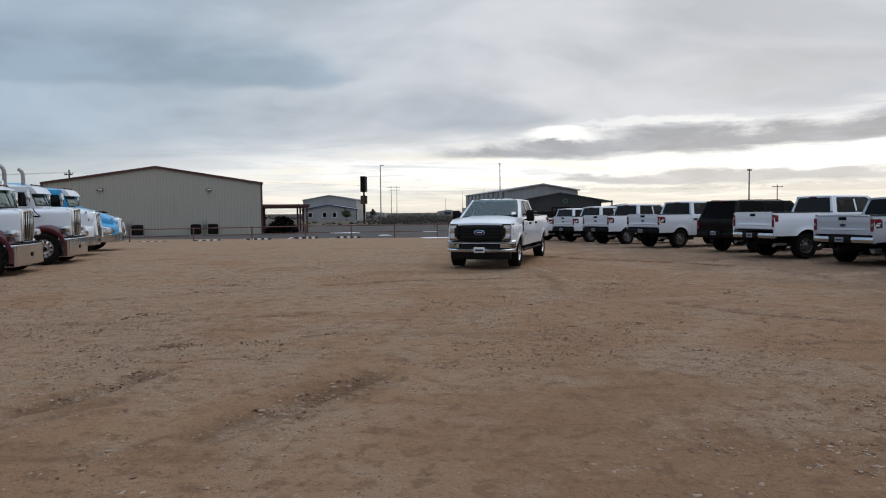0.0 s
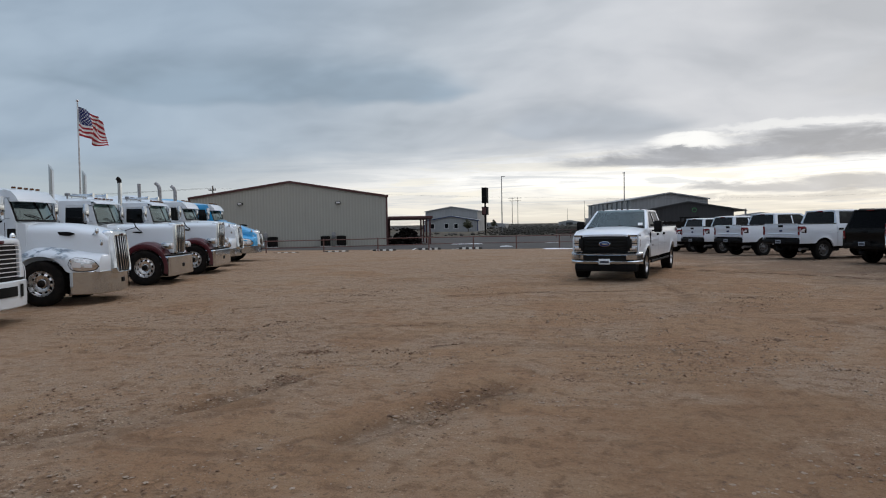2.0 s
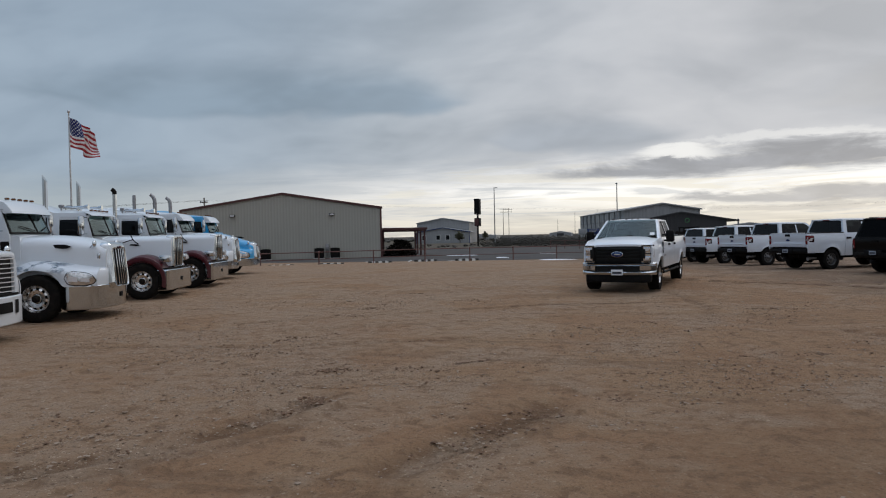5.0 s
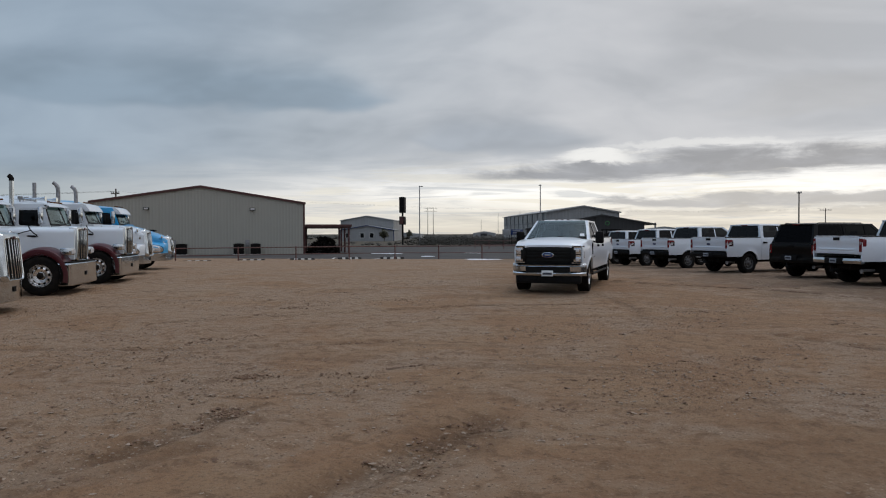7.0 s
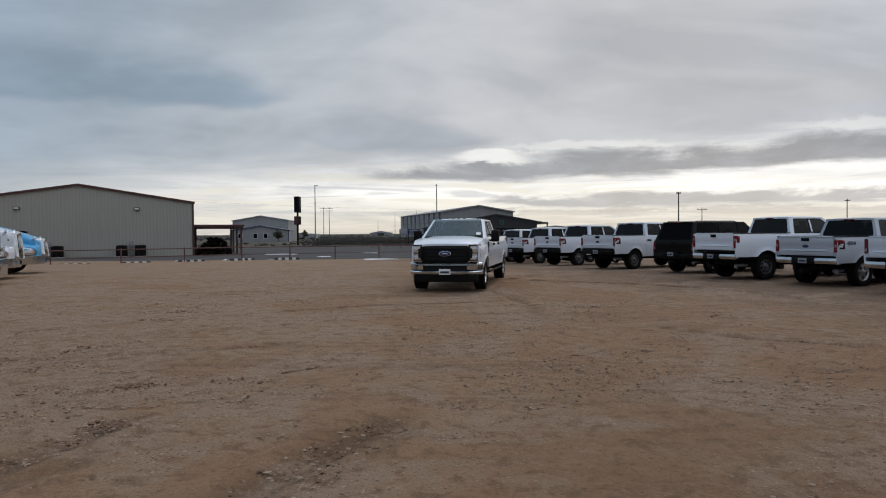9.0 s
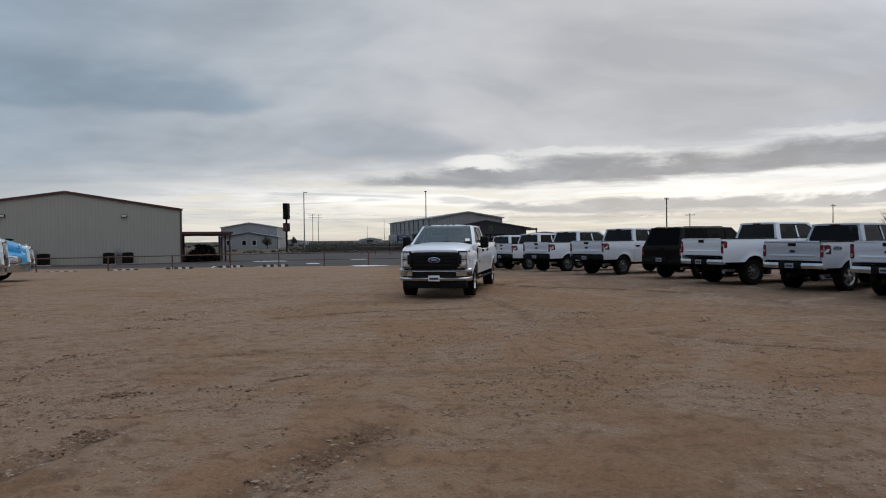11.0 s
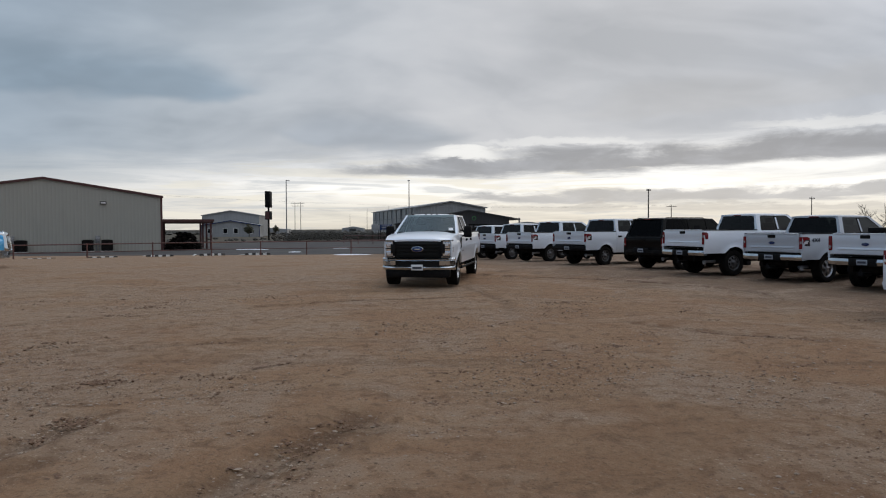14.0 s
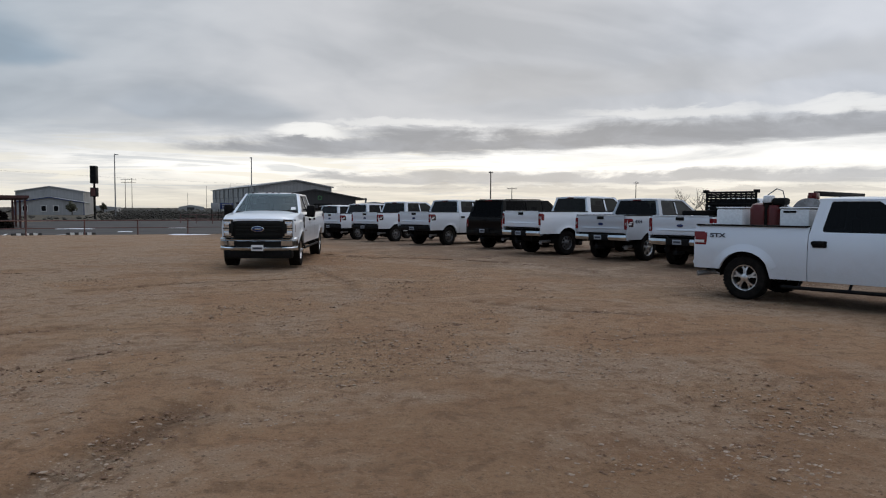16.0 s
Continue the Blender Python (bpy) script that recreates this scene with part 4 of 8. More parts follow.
def shop_fittings():
    th, L, R, d, n = SHOP
    m = wall_frame(L, d, n)
    for u in (5.0, 14.9):
        bm = bmesh.new()
        box(bm, -0.26, 0.26, 0.02, 0.24, 4.12, 4.36, 0.04)
        lamp = tagged(part("wall_light", bm, PLASTIC), "dark bronze wall pack light on the gable wall", "wall light", "wall lights of the shop")
        bm = bmesh.new()
        box(bm, -0.20, 0.20, 0.235, 0.255, 4.15, 4.31, 0.01)
        part("diffuser", bm, PALE_LENS, lamp, "pale glass lens")
        lamp.matrix_basis = m @ pose(u, 0, 0)
    for u, w in ((8.3, 0.95), (13.6, 0.95), (15.2, 0.95)):
        th = thing("air_conditioner", "dark outdoor air conditioning condenser beside the shop wall", "air conditioner", "condensers along the shop wall")
        th.matrix_basis = m @ pose(u, 0.95, -0.255)
        bm = bmesh.new()
        box(bm, -w / 2, w / 2, -0.45, 0.45, 0.06, 1.05, 0.03)
        part("cabinet", bm, DARK_STEEL, th)
        bm = bmesh.new()
        box(bm, -w / 2 - 0.08, w / 2 + 0.08, -0.55, 0.55, 0.0, 0.07, 0.01)
        part("base_pad", bm, CONCRETE, th)
        for k in range(9):
            bm = bmesh.new()
            box(bm, -w / 2 + 0.05, w / 2 - 0.05, 0.448, 0.465, 0.15 + k * 0.1, 0.19 + k * 0.1)
            part("louvre", bm, PLASTIC, th)
        bm = bmesh.new()
        lathe(bm, ((0.36, 0.0), (0.38, 0.03), (0.1, 0.05)), 20)
        bmesh.ops.transform(bm, matrix=pose(0, 0, 1.05, 90), verts=bm.verts)
        part("fan_guard", bm, PLASTIC, th)
    for u in (7.5, 14.4):
        th = thing("meter_box", "pale grey electrical box and conduit on the shop wall", "electrical box", "wall boxes of the shop")
        th.matrix_basis = m @ pose(u, 0.02, -0.3)
        bm = bmesh.new()
        box(bm, -0.2, 0.2, 0, 0.16, 0.85, 1.5, 0.015)
        part("box_body", bm, STEEL_GREY, th)
        for q in (-0.12, 0.12):
            bm = bmesh.new()
            tube(bm, (q, 0.06, 0.05), (q, 0.06, 0.85), 0.035, 8)
            part("conduit", bm, STEEL_GREY, th)
    # lean-to shelter on the right side
    th = thing("lean_to_shelter", "open dark red steel lean-to shelter beside the shop", "shelter")
    bm = bmesh.new()
    box(bm, 20.05, 24.7, -9, 0.4, 2.50, 2.72, 0.0)
    part("roof", bm, TRIM_RED, th)
    for u, v in ((24.4, 0.1), (23.6, -2.0), (24.4, -4.5), (24.4, -8.8), (20.3, -4.5), (20.3, -8.8)):
        bm = bmesh.new()
        box(bm, u - 0.09, u + 0.09, v - 0.09, v + 0.09, -0.3, 2.50)
        part("post", bm, TRIM_RED, th)
    for k in range(6):
        bm = bmesh.new()
        box(bm, 20.1, 24.6, -8.7 + k * 1.75, -8.58 + k * 1.75, 2.36, 2.50)
        part("rafter", bm, TRIM_RED, th)
    th.matrix_basis = m


shop_fittings()


def clump_thing(name, label, category, x, y, z, spec, mat, group=""):
    """A bush or heap of many small leafy clumps with an uneven outline."""
    rng = np.random.default_rng(int(abs(x * 7 + y * 3)) + 5)
    w, dd, h, count, size = spec
    a = rng.uniform(0, 6.28, count)
    r = np.sqrt(rng.random(count))
    hh = rng.random(count)
    k = 1 - 0.6 * hh ** 2
    c = np.stack([x + w * r * np.cos(a) * k, y + dd * r * np.sin(a) * k, z + size * 0.3 + hh * h * (0.75 + 0.25 * np.sin(3 * a))], -1)
    return tagged(blob_mesh(name, c, rng.uniform(0.5, 1.0, count) * size, mat, 0.9, int(rng.integers(999))), label, category, group, "stuff")


def shelter_contents():
    m = wall_frame(SHOP[1], SHOP[3], SHOP[4])
    p = m @ Vector((21.9, -1.4, -0.3))
    clump_thing("scrap_heap", "dark heap of brush and scrap under the shelter", "scrap heap", p.x, p.y, p.z, (1.75, 1.4, 1.7, 700, 0.22), DARK_STEEL)


shelter_contents()

# far metal buildings
HALL, HL, HR, HD, HN = gable_building("warehouse", "large grey metal warehouse across the street", (13.0, 133.2), (0.1, 130.0), 42, -0.3, 5.58, 6.70, SIDING_GREY, SIDING_GREY, SIDING_GREY, 0.6)


def hall_windows():
    m = Matrix(((-HN.x, -HD.x, 0, (HL + HN * 42).x), (-HN.y, -HD.y, 0, (HL + HN * 42).y), (0, 0, 1, 0), (0, 0, 0, 1)))
    for k in range(9):
        u = 2.2 + k * 4.4
        win = thing("wall_panel_window", "dull translucent wall panel high on the warehouse side", "window", "warehouse side panels")
        bm = bmesh.new()
        box(bm, -1.55, 1.55, 0.02, 0.10, 3.6, 5.5)
        part("window_frame", bm, SIDING_SEAM, win)
        bm = bmesh.new()
        box(bm, -1.4, 1.4, 0.10, 0.13, 3.75, 5.36)
        part("pane", bm, SIDING_GREY, win)
        bm = bmesh.new()
        box(bm, 1.9, 2.15, 0.02, 0.12, -0.3, 5.5)
        part("mullion", bm, SIDING_SEAM, win)
        win.matrix_basis = m @ pose(u, 0, 0)


hall_windows()
ANNEX, AL, AR, AD, AN = gable_building("dark_annex", "charcoal metal hall with a wide low gable", (15.12, 115.55), (-2.95, 114.6), 13, -0.3, 2.48, 4.62, SIDING_DARK, SIDING_DARK, SIDING_DARK, 0.6, ridge_at=0.64, eave_right=3.46)


def annex_fittings():
    m = wall_frame(AL, AD, AN)
    th = thing("open_canopy", "open charcoal steel canopy beside the dark hall", "canopy")
    bm = bmesh.new()
    sec = ((18.1, 3.56), (19.9, 3.25), (19.9, 3.08), (18.1, 3.39))
    a, b = [bm.verts.new((u, -12, z)) for u, z in sec], [bm.verts.new((u, 0.6, z)) for u, z in sec]
    for i in range(4):
        bm.faces.new((a[i], a[(i + 1) % 4], b[(i + 1) % 4], b[i]))
    bm.faces.new(a); bm.faces.new(b[::-1])
    part("roof", bm, SIDING_DARK, th)
    for u, v in ((19.75, 0.4), (19.75, -11)):
        bm = bmesh.new()
        box(bm, u - 0.11, u + 0.11, v - 0.11, v + 0.11, -0.3, 3.40)
        part("post", bm, STEEL_GREY, th)
    th.matrix_basis = m
    bm = bmesh.new()
    lathe(bm, ((0.24, 0), (0.24, 0.06), (0.36, 0.06), (0.36, 0)), 24)
    ring = tagged(part("round_emblem", bm, SIGN_GREEN), "round dull green ring emblem on the dark gable", "emblem")
    ring.matrix_basis = m @ pose(12.45, 0.012, 3.36)
    for u, w, h, mat in ((-3.4, 1.2, 0.9, SIDING_GREY), (-1.7, 1.9, 0.9, BLUE_BADGE)):
        bd = thing("notice_board", "board sign on short posts beside the dark hall", "sign", "boards beside the hall")
        bm = bmesh.new()
        box(bm, u - w / 2, u + w / 2, 0, 0.1, 1.5, 1.5 + h, 0.02)
        part("board", bm, mat, bd)
        for q in (-w / 2 + 0.1, w / 2 - 0.1):
            bm = bmesh.new()
            box(bm, u + q - 0.05, u + q + 0.05, -0.1, 0.0, -0.3, 1.55 + h)
            part("post", bm, DARK_STEEL, bd)
        if mat is BLUE_BADGE:
            for k in range(3):
                bm = bmesh.new()
                box(bm, u - w * 0.36, u + w * (0.3 - 0.1 * k), 0.1, 0.106, 2.13 - k * 0.26, 2.24 - k * 0.26)
                part("text_bar", bm, SIDING_GREY, bd)
        bd.matrix_basis = m


annex_fittings()
OFFICE, OL, OR_, OD, ON = gable_building("office_building", "grey metal office building with a low front", (-43.6, 202), (-58.8, 201), 20, -0.3, 5.6, 6.9, SIDING_GREY, SIDING_GREY, SIDING_GREY, 0.8)
PORCH, PL, PR, PD, PN = gable_building("front_hall", "low pale metal front hall with small windows", (-41.5, 193), (-56.5, 192), 8.5, -0.3, 2.75, 4.0, SIDING_GREY, SIDING_GREY, BLUE_BADGE, 0.8)


def office_windows():
    m = wall_frame(PL, PD, PN)
    for u in (2.2, 6.2, 8.9, 12.6):
        win = thing("small_window", "small dark window in the pale front hall", "window", "front hall windows")
        bm = bmesh.new()
        box(bm, -0.62, 0.62, 0.02, 0.08, 0.55, 2.05)
        part("window_frame", bm, STOP_WHITE, win)
        bm = bmesh.new()
        box(bm, -0.5, 0.5, 0.08, 0.10, 0.67, 1.93)
        part("pane", bm, TRIM_DARK, win)
        win.matrix_basis = m @ pose(u, 0, 0)


office_windows()


def utility_pole(x, y, h, arms, label, group="utility poles"):
    th = thing("utility_pole", label, "utility pole", group)
    bm = bmesh.new()
    tube(bm, (0, 0, -0.4), (0, 0, h), 0.13, 10, 0.08)
    part("shaft", bm, POLE_WOOD, th)
    for z, half in arms:
        bm = bmesh.new()
        box(bm, -half, half, -0.16, -0.06, z - 0.06, z + 0.06, 0.01)
        part("crossarm", bm, POLE_WOOD, th)
        for k in (-0.9, -0.45, 0.45, 0.9):
            bm = bmesh.new()
            tube(bm, (k * half, -0.11, z + 0.06), (k * half, -0.11, z + 0.22), 0.05, 8, 0.03)
            part("insulator", bm, STEEL_GREY, th)
    th.matrix_basis = pose(x, y, -0.3)
    return th


def light_pole(x, y, h, reach, label):
    th = thing("street_light", label, "street light", "street lights")
    bm = bmesh.new()
    tube(bm, (0, 0, -0.2), (0, 0, h), 0.11, 10, 0.07)
    part("pole", bm, STEEL_GREY, th)
    bm = bmesh.new()
    pipe(bm, ((0, 0, h - 0.3), (reach * 0.5, 0, h - 0.1), (reach, 0, h - 0.1)), 0.045, 8)
    part("arm", bm, STEEL_GREY, th)
    bm = bmesh.new()
    box(bm, reach - 0.05, reach + 0.38, -0.13, 0.13, h - 0.18, h - 0.06, 0.04)
    part("lamp_head", bm, STEEL_GREY, th)
    th.matrix_basis = pose(x, y, -0.3)


light_pole(-22.4, 126.0, 10.6, 0.22, "tall grey steel street light with a short arm")
light_pole(-1.0, 120.0, 10.15, -0.2, "tall grey steel street light beside the warehouse")
utility_pole(36.0, 109.5, 8.0, ((7.8, 0.35),), "slim wooden utility pole behind the parked pickups")
utility_pole(84.0, 149.0, 8.5, ((8.1, 0.6),), "wooden utility pole with a single crossarm")
utility_pole(60.0, 166.0, 7.4, ((7.0, 1.2),), "distant short wooden utility pole")
for dx in (0, 2.2):
    utility_pole(-46.5 + dx, 280.0, 12.5, ((11.9, 1.5), (10.9, 1.3)), "distant paired wooden power poles")
utility_pole(-49.0, 76.2, 7.3, ((6.75, 0.5),), "wooden utility pole behind the metal shop")
for i, (x, h) in enumerate(((6, 14), (12, 11), (18, 16), (24, 12), (31, 15), (-8, 11))):
    utility_pole(-34 + x, 420.0 + 9 * i, h, (), "far slender mast on the skyline", "far masts")


def cable(a, b, sag, r=0.008):
    cu = bpy.data.curves.new("overhead_cable", "CURVE")
    cu.dimensions, cu.bevel_depth, cu.bevel_resolution = "3D", r, 1
    sp = cu.splines.new("POLY")
    sp.points.add(16)
    a, b = Vector(a), Vector(b)
    for i in range(17):
        t = i / 16
        p = a.lerp(b, t)
        sp.points[i].co = (p.x, p.y, p.z - 4 * sag * t * (1 - t), 1)
    cu.materials.append(WIRE)
    tagged(new("overhead_cable", cu), "thin black overhead power cable", "cable", "overhead cables")


for k in (-0.7, 0.0, 0.7):
    cable((-150, 70 + k, 7.0), (-49.0, 76.2 + k, 6.7), 0.8)
    if k == 0.0:
        cable((-49.0, 76.2, 6.7), (60.0, 166, 7.1), 1.5, 0.006)


def pylon_sign():
    th = thing("pylon_sign", "tall dark pylon sign with two black panels on a pole", "sign")
    bm = bmesh.new()
    tube(bm, (0, 0, -0.2), (0, 0, 6.2), 0.17, 10)
    part("pole", bm, DARK_STEEL, th)
    for z0, z1 in ((3.75, 5.25), (5.95, 8.85)):
        bm = bmesh.new()
        box(bm, -0.45, 0.45, -1.0, 1.0, z0, z1, 0.04)
        panel = part("panel", bm, PLASTIC, th)
        bm = bmesh.new()
        box(bm, -0.36, 0.36, -1.02, -1.0, z0 + 0.12, z1 - 0.12)
        part("sign_face", bm, TRIM_RED if z0 < 5 else TRIM_DARK, panel)
    th.matrix_basis = pose(-26.5, 131.0, -0.3)


pylon_sign()


def flagpole():
    th = thing("flagpole", "tall steel flagpole flying a stars and stripes flag", "flagpole")
    h = 9.75
    bm = bmesh.new()
    tube(bm, (0, 0, 0), (0, 0, h), 0.07, 10, 0.04)
    part("pole", bm, ALLOY, th)
    bm = bmesh.new()
    bmesh.ops.create_uvsphere(bm, u_segments=10, v_segments=6, radius=0.09, matrix=Matrix.Translation((0, 0, h + 0.06)))
    part("finial", bm, ALLOY, th)
    W, H, nx = 2.45, 1.85, 30

    def cloth(u, v):
        # u along the fly, v down the hoist; the free end droops in folds
        x = u * W * 0.80
        y = 0.34 * math.sin(u * 8.5 + v * 2.4) * u ** 0.7 + 0.10 * math.sin(u * 17 - v * 3)
        z = h - 0.22 - v * H * (1 - 0.14 * u) - 0.86 * u ** 1.15 + 0.16 * math.sin(u * 9 + v * 5) * u
        return Vector((x, y, z))

    flag_bm = bmesh.new()
    tube(flag_bm, cloth(0, 0), cloth(0, 1), 0.015, 6)
    flag = part("hoist_rope", flag_bm, CLOTH_WHITE, th)
    for s in range(13):
        bm = bmesh.new()
        u0 = 0.42 if s < 7 else 0.0
        for off in (0.0, 0.006):
            grid_faces(bm, [[cloth(u0 + (1 - u0) * i / nx, (s + k / 2) / 13) + Vector((0, off, 0)) for i in range(nx + 1)] for k in range(3)])
        part("stripe", bm, CLOTH_WHITE if s % 2 else CLOTH_RED, flag)
    bm = bmesh.new()
    for off in (0.0, 0.006):
        grid_faces(bm, [[cloth(0.42 * i / 12, 7 / 13 * k / 6) + Vector((0, off, 0)) for i in range(13)] for k in range(7)])
    canton = part("canton", bm, CLOTH_BLUE, flag)
    for r in range(9):
        for c in range(6 if r % 2 == 0 else 5):
            u, v = 0.42 * (c + (0.75 if r % 2 == 0 else 1.25)) / 6.5, 7 / 13 * (r + 0.7) / 9.4
            bm = bmesh.new()
            for off in (-0.012, 0.018):
                star = []
                for i in range(10):
                    a, rad = math.pi / 2 + i * math.pi / 5, 0.05 if i % 2 == 0 else 0.02
                    star.append(bm.verts.new(cloth(u + rad * math.cos(a) / W, v - rad * math.sin(a) / H) + Vector((0, off, 0))))
                bm.faces.new(star)
            part("star", bm, CLOTH_WHITE, flag)
    th.matrix_basis = pose(-32.0, 35.6, ground_height(-32, 35.6) - 0.05, 0, 0, 80)


flagpole()


def bare_tree(x, y, h, seed, label):
    rng = random.Random(seed)
    th = thing("bare_tree", label, "tree", "bare trees")
    trunk = bmesh.new()
    tube(trunk, (0, 0, -0.2), (0.1, 0, h * 0.4), 0.10, 8, 0.06)
    part("trunk", trunk, BARK, th)
    bm = bmesh.new()

    def grow(p, d, length, r, depth):
        q = p + d * length
        tube(bm, p, q, r, 5, r * 0.62, False)
        if depth == 0:
            return
        for _ in range(3 if depth > 1 else 4):
            nd = (d + Vector((rng.uniform(-0.8, 0.8), rng.uniform(-0.8, 0.8), rng.uniform(-0.15, 0.55)))).normalized()
            grow(p.lerp(q, rng.uniform(0.55, 1.0)), nd, length * rng.uniform(0.55, 0.8), r * 0.6, depth - 1)

    for k in range(4):
        a = k * 1.57 + rng.random()
        grow(Vector((0.08, 0, h * rng.uniform(0.28, 0.4))), Vector((math.cos(a) * 0.7, math.sin(a) * 0.7, 0.75)).normalized(), h * 0.26, 0.037, 3)
    part("branches", bm, BARK, th)
    th.matrix_basis = pose(x, y, -0.3)


bare_tree(38.6, 58.6, 4.7, 4, "bare leafless tree behind the parked pickups")
bare_tree(42.5, 62.0, 4.4, 9, "small bare leafless tree behind the lot")


def leafy_tree(x, y, h, w, seed):
    th = thing("small_tree", "small dark green shrub tree beside the office building", "tree", "roadside trees")
    bm = bmesh.new()
    tube(bm, (0, 0, -0.1), (0, 0, h * 0.5), 0.14, 7, 0.06)
    for k in range(4):
        tube(bm, (0, 0, h * 0.3), (w * 0.4 * math.cos(k * 1.7), w * 0.4 * math.sin(k * 1.7), h * 0.62), 0.06, 6, 0.02)
    part("trunk", bm, BARK, th)
    rng = np.random.default_rng(seed)
    c = rng.normal(0, 1, (520, 3))
    c /= np.linalg.norm(c, axis=1, keepdims=True)
    c *= rng.random((520, 1)) ** 0.4 * np.array((w / 2, w / 2, h * 0.36)) * (0.8 + 0.3 * np.sin(5 * c[:, :1] + 3 * c[:, 2:]))
    c[:, 2] += h * 0.6
    crown = blob_mesh("crown", c, rng.uniform(0.10, 0.24, 520), LEAF, 0.9, seed)
    crown.parent = th
    th.matrix_basis = pose(x, y, -0.3)


leafy_tree(-42.6, 186.0, 3.6, 2.8, 8)
leafy_tree(-49.0, 255.0, 3.6, 2.6, 12)
leafy_tree(-120.0, 240.0, 6.0, 6.0, 15)


def scrub_land():
    """Dry brush on the flat land beyond the street."""
    rng = np.random.default_rng(31)
    for name, y0, y1, count, size in (("roadside_brush", 100, 150, 900, 0.45), ("far_brush", 240, 520, 4200, 1.5)):
        y = rng.uniform(y0, y1, count)
        x = rng.uniform(-0.9, 1.0, count) * y
        if y0 < 200:
            keep = (x < -30) | (x > 20) | (y > 118)
            x, y = x[keep], y[keep]
        s = rng.uniform(0.35, 1.0, len(x)) * size
        tagged(blob_mesh(name, np.stack([x, y, -0.3 + s * 0.35], -1), s, SCRUB, 0.8, 41), "dry brown brush on the flat land", "brush", kind="stuff")
    count = 24000
    y, x = rng.uniform(121, 146, count), rng.uniform(-34, 46, count)
    keep = (x > -21 - 5 * rng.random(count)) & ~((x > -4.5) & (x < 22))
    x, y = x[keep], y[keep]
    tall = 0.75 + 0.35 * np.sin(x * 0.33 + y) * np.sin(x * 0.11 + 1) + 0.55 * rng.random(len(x))
    s = rng.uniform(0.06, 0.17, len(x))
    tagged(blob_mesh("scrub_thicket", np.stack([x, y, -0.25 + tall * rng.random(len(x)) ** 0.7], -1), s, SCRUB, 1.1, 43), "dense dark thicket of dry scrub behind the asphalt", "thicket", kind="stuff")
    for x, y, w, h in ((-12, 330, 16, 4.2), (10, 350, 10, 3.6), (-26, 300, 9, 3.0), (-62, 300, 18, 2.6), (60, 380, 22, 5.5), (130, 360, 18, 5)):
        sh = thing("far_shed", "low distant grey shed on the flat land", "shed", "distant sheds")
        bm = bmesh.new()
        prof = ((-w / 2, 0), (w / 2, 0), (w / 2, h * 0.75), (0, h), (-w / 2, h * 0.75))
        a = [bm.verts.new((px, 0, pz)) for px, pz in prof]
        b = [bm.verts.new((px, 9, pz)) for px, pz in prof]
        bm.faces.new(a[::-1]); bm.faces.new(b)
        for i in range(5):
            bm.faces.new((a[i], a[(i + 1) % 5], b[(i + 1) % 5], b[i]))
        part("shed_body", bm, SIDING_GREY, sh)
        bm = bmesh.new()
        box(bm, -1.4, 1.4, -0.08, 0.0, 0, min(2.6, h * 0.7))
        part("door", bm, SIDING_DARK, sh)
        sh.matrix_basis = pose(x, y, -0.3)


scrub_land()
# ---- pickups ----
WHEEL_CACHE = {}


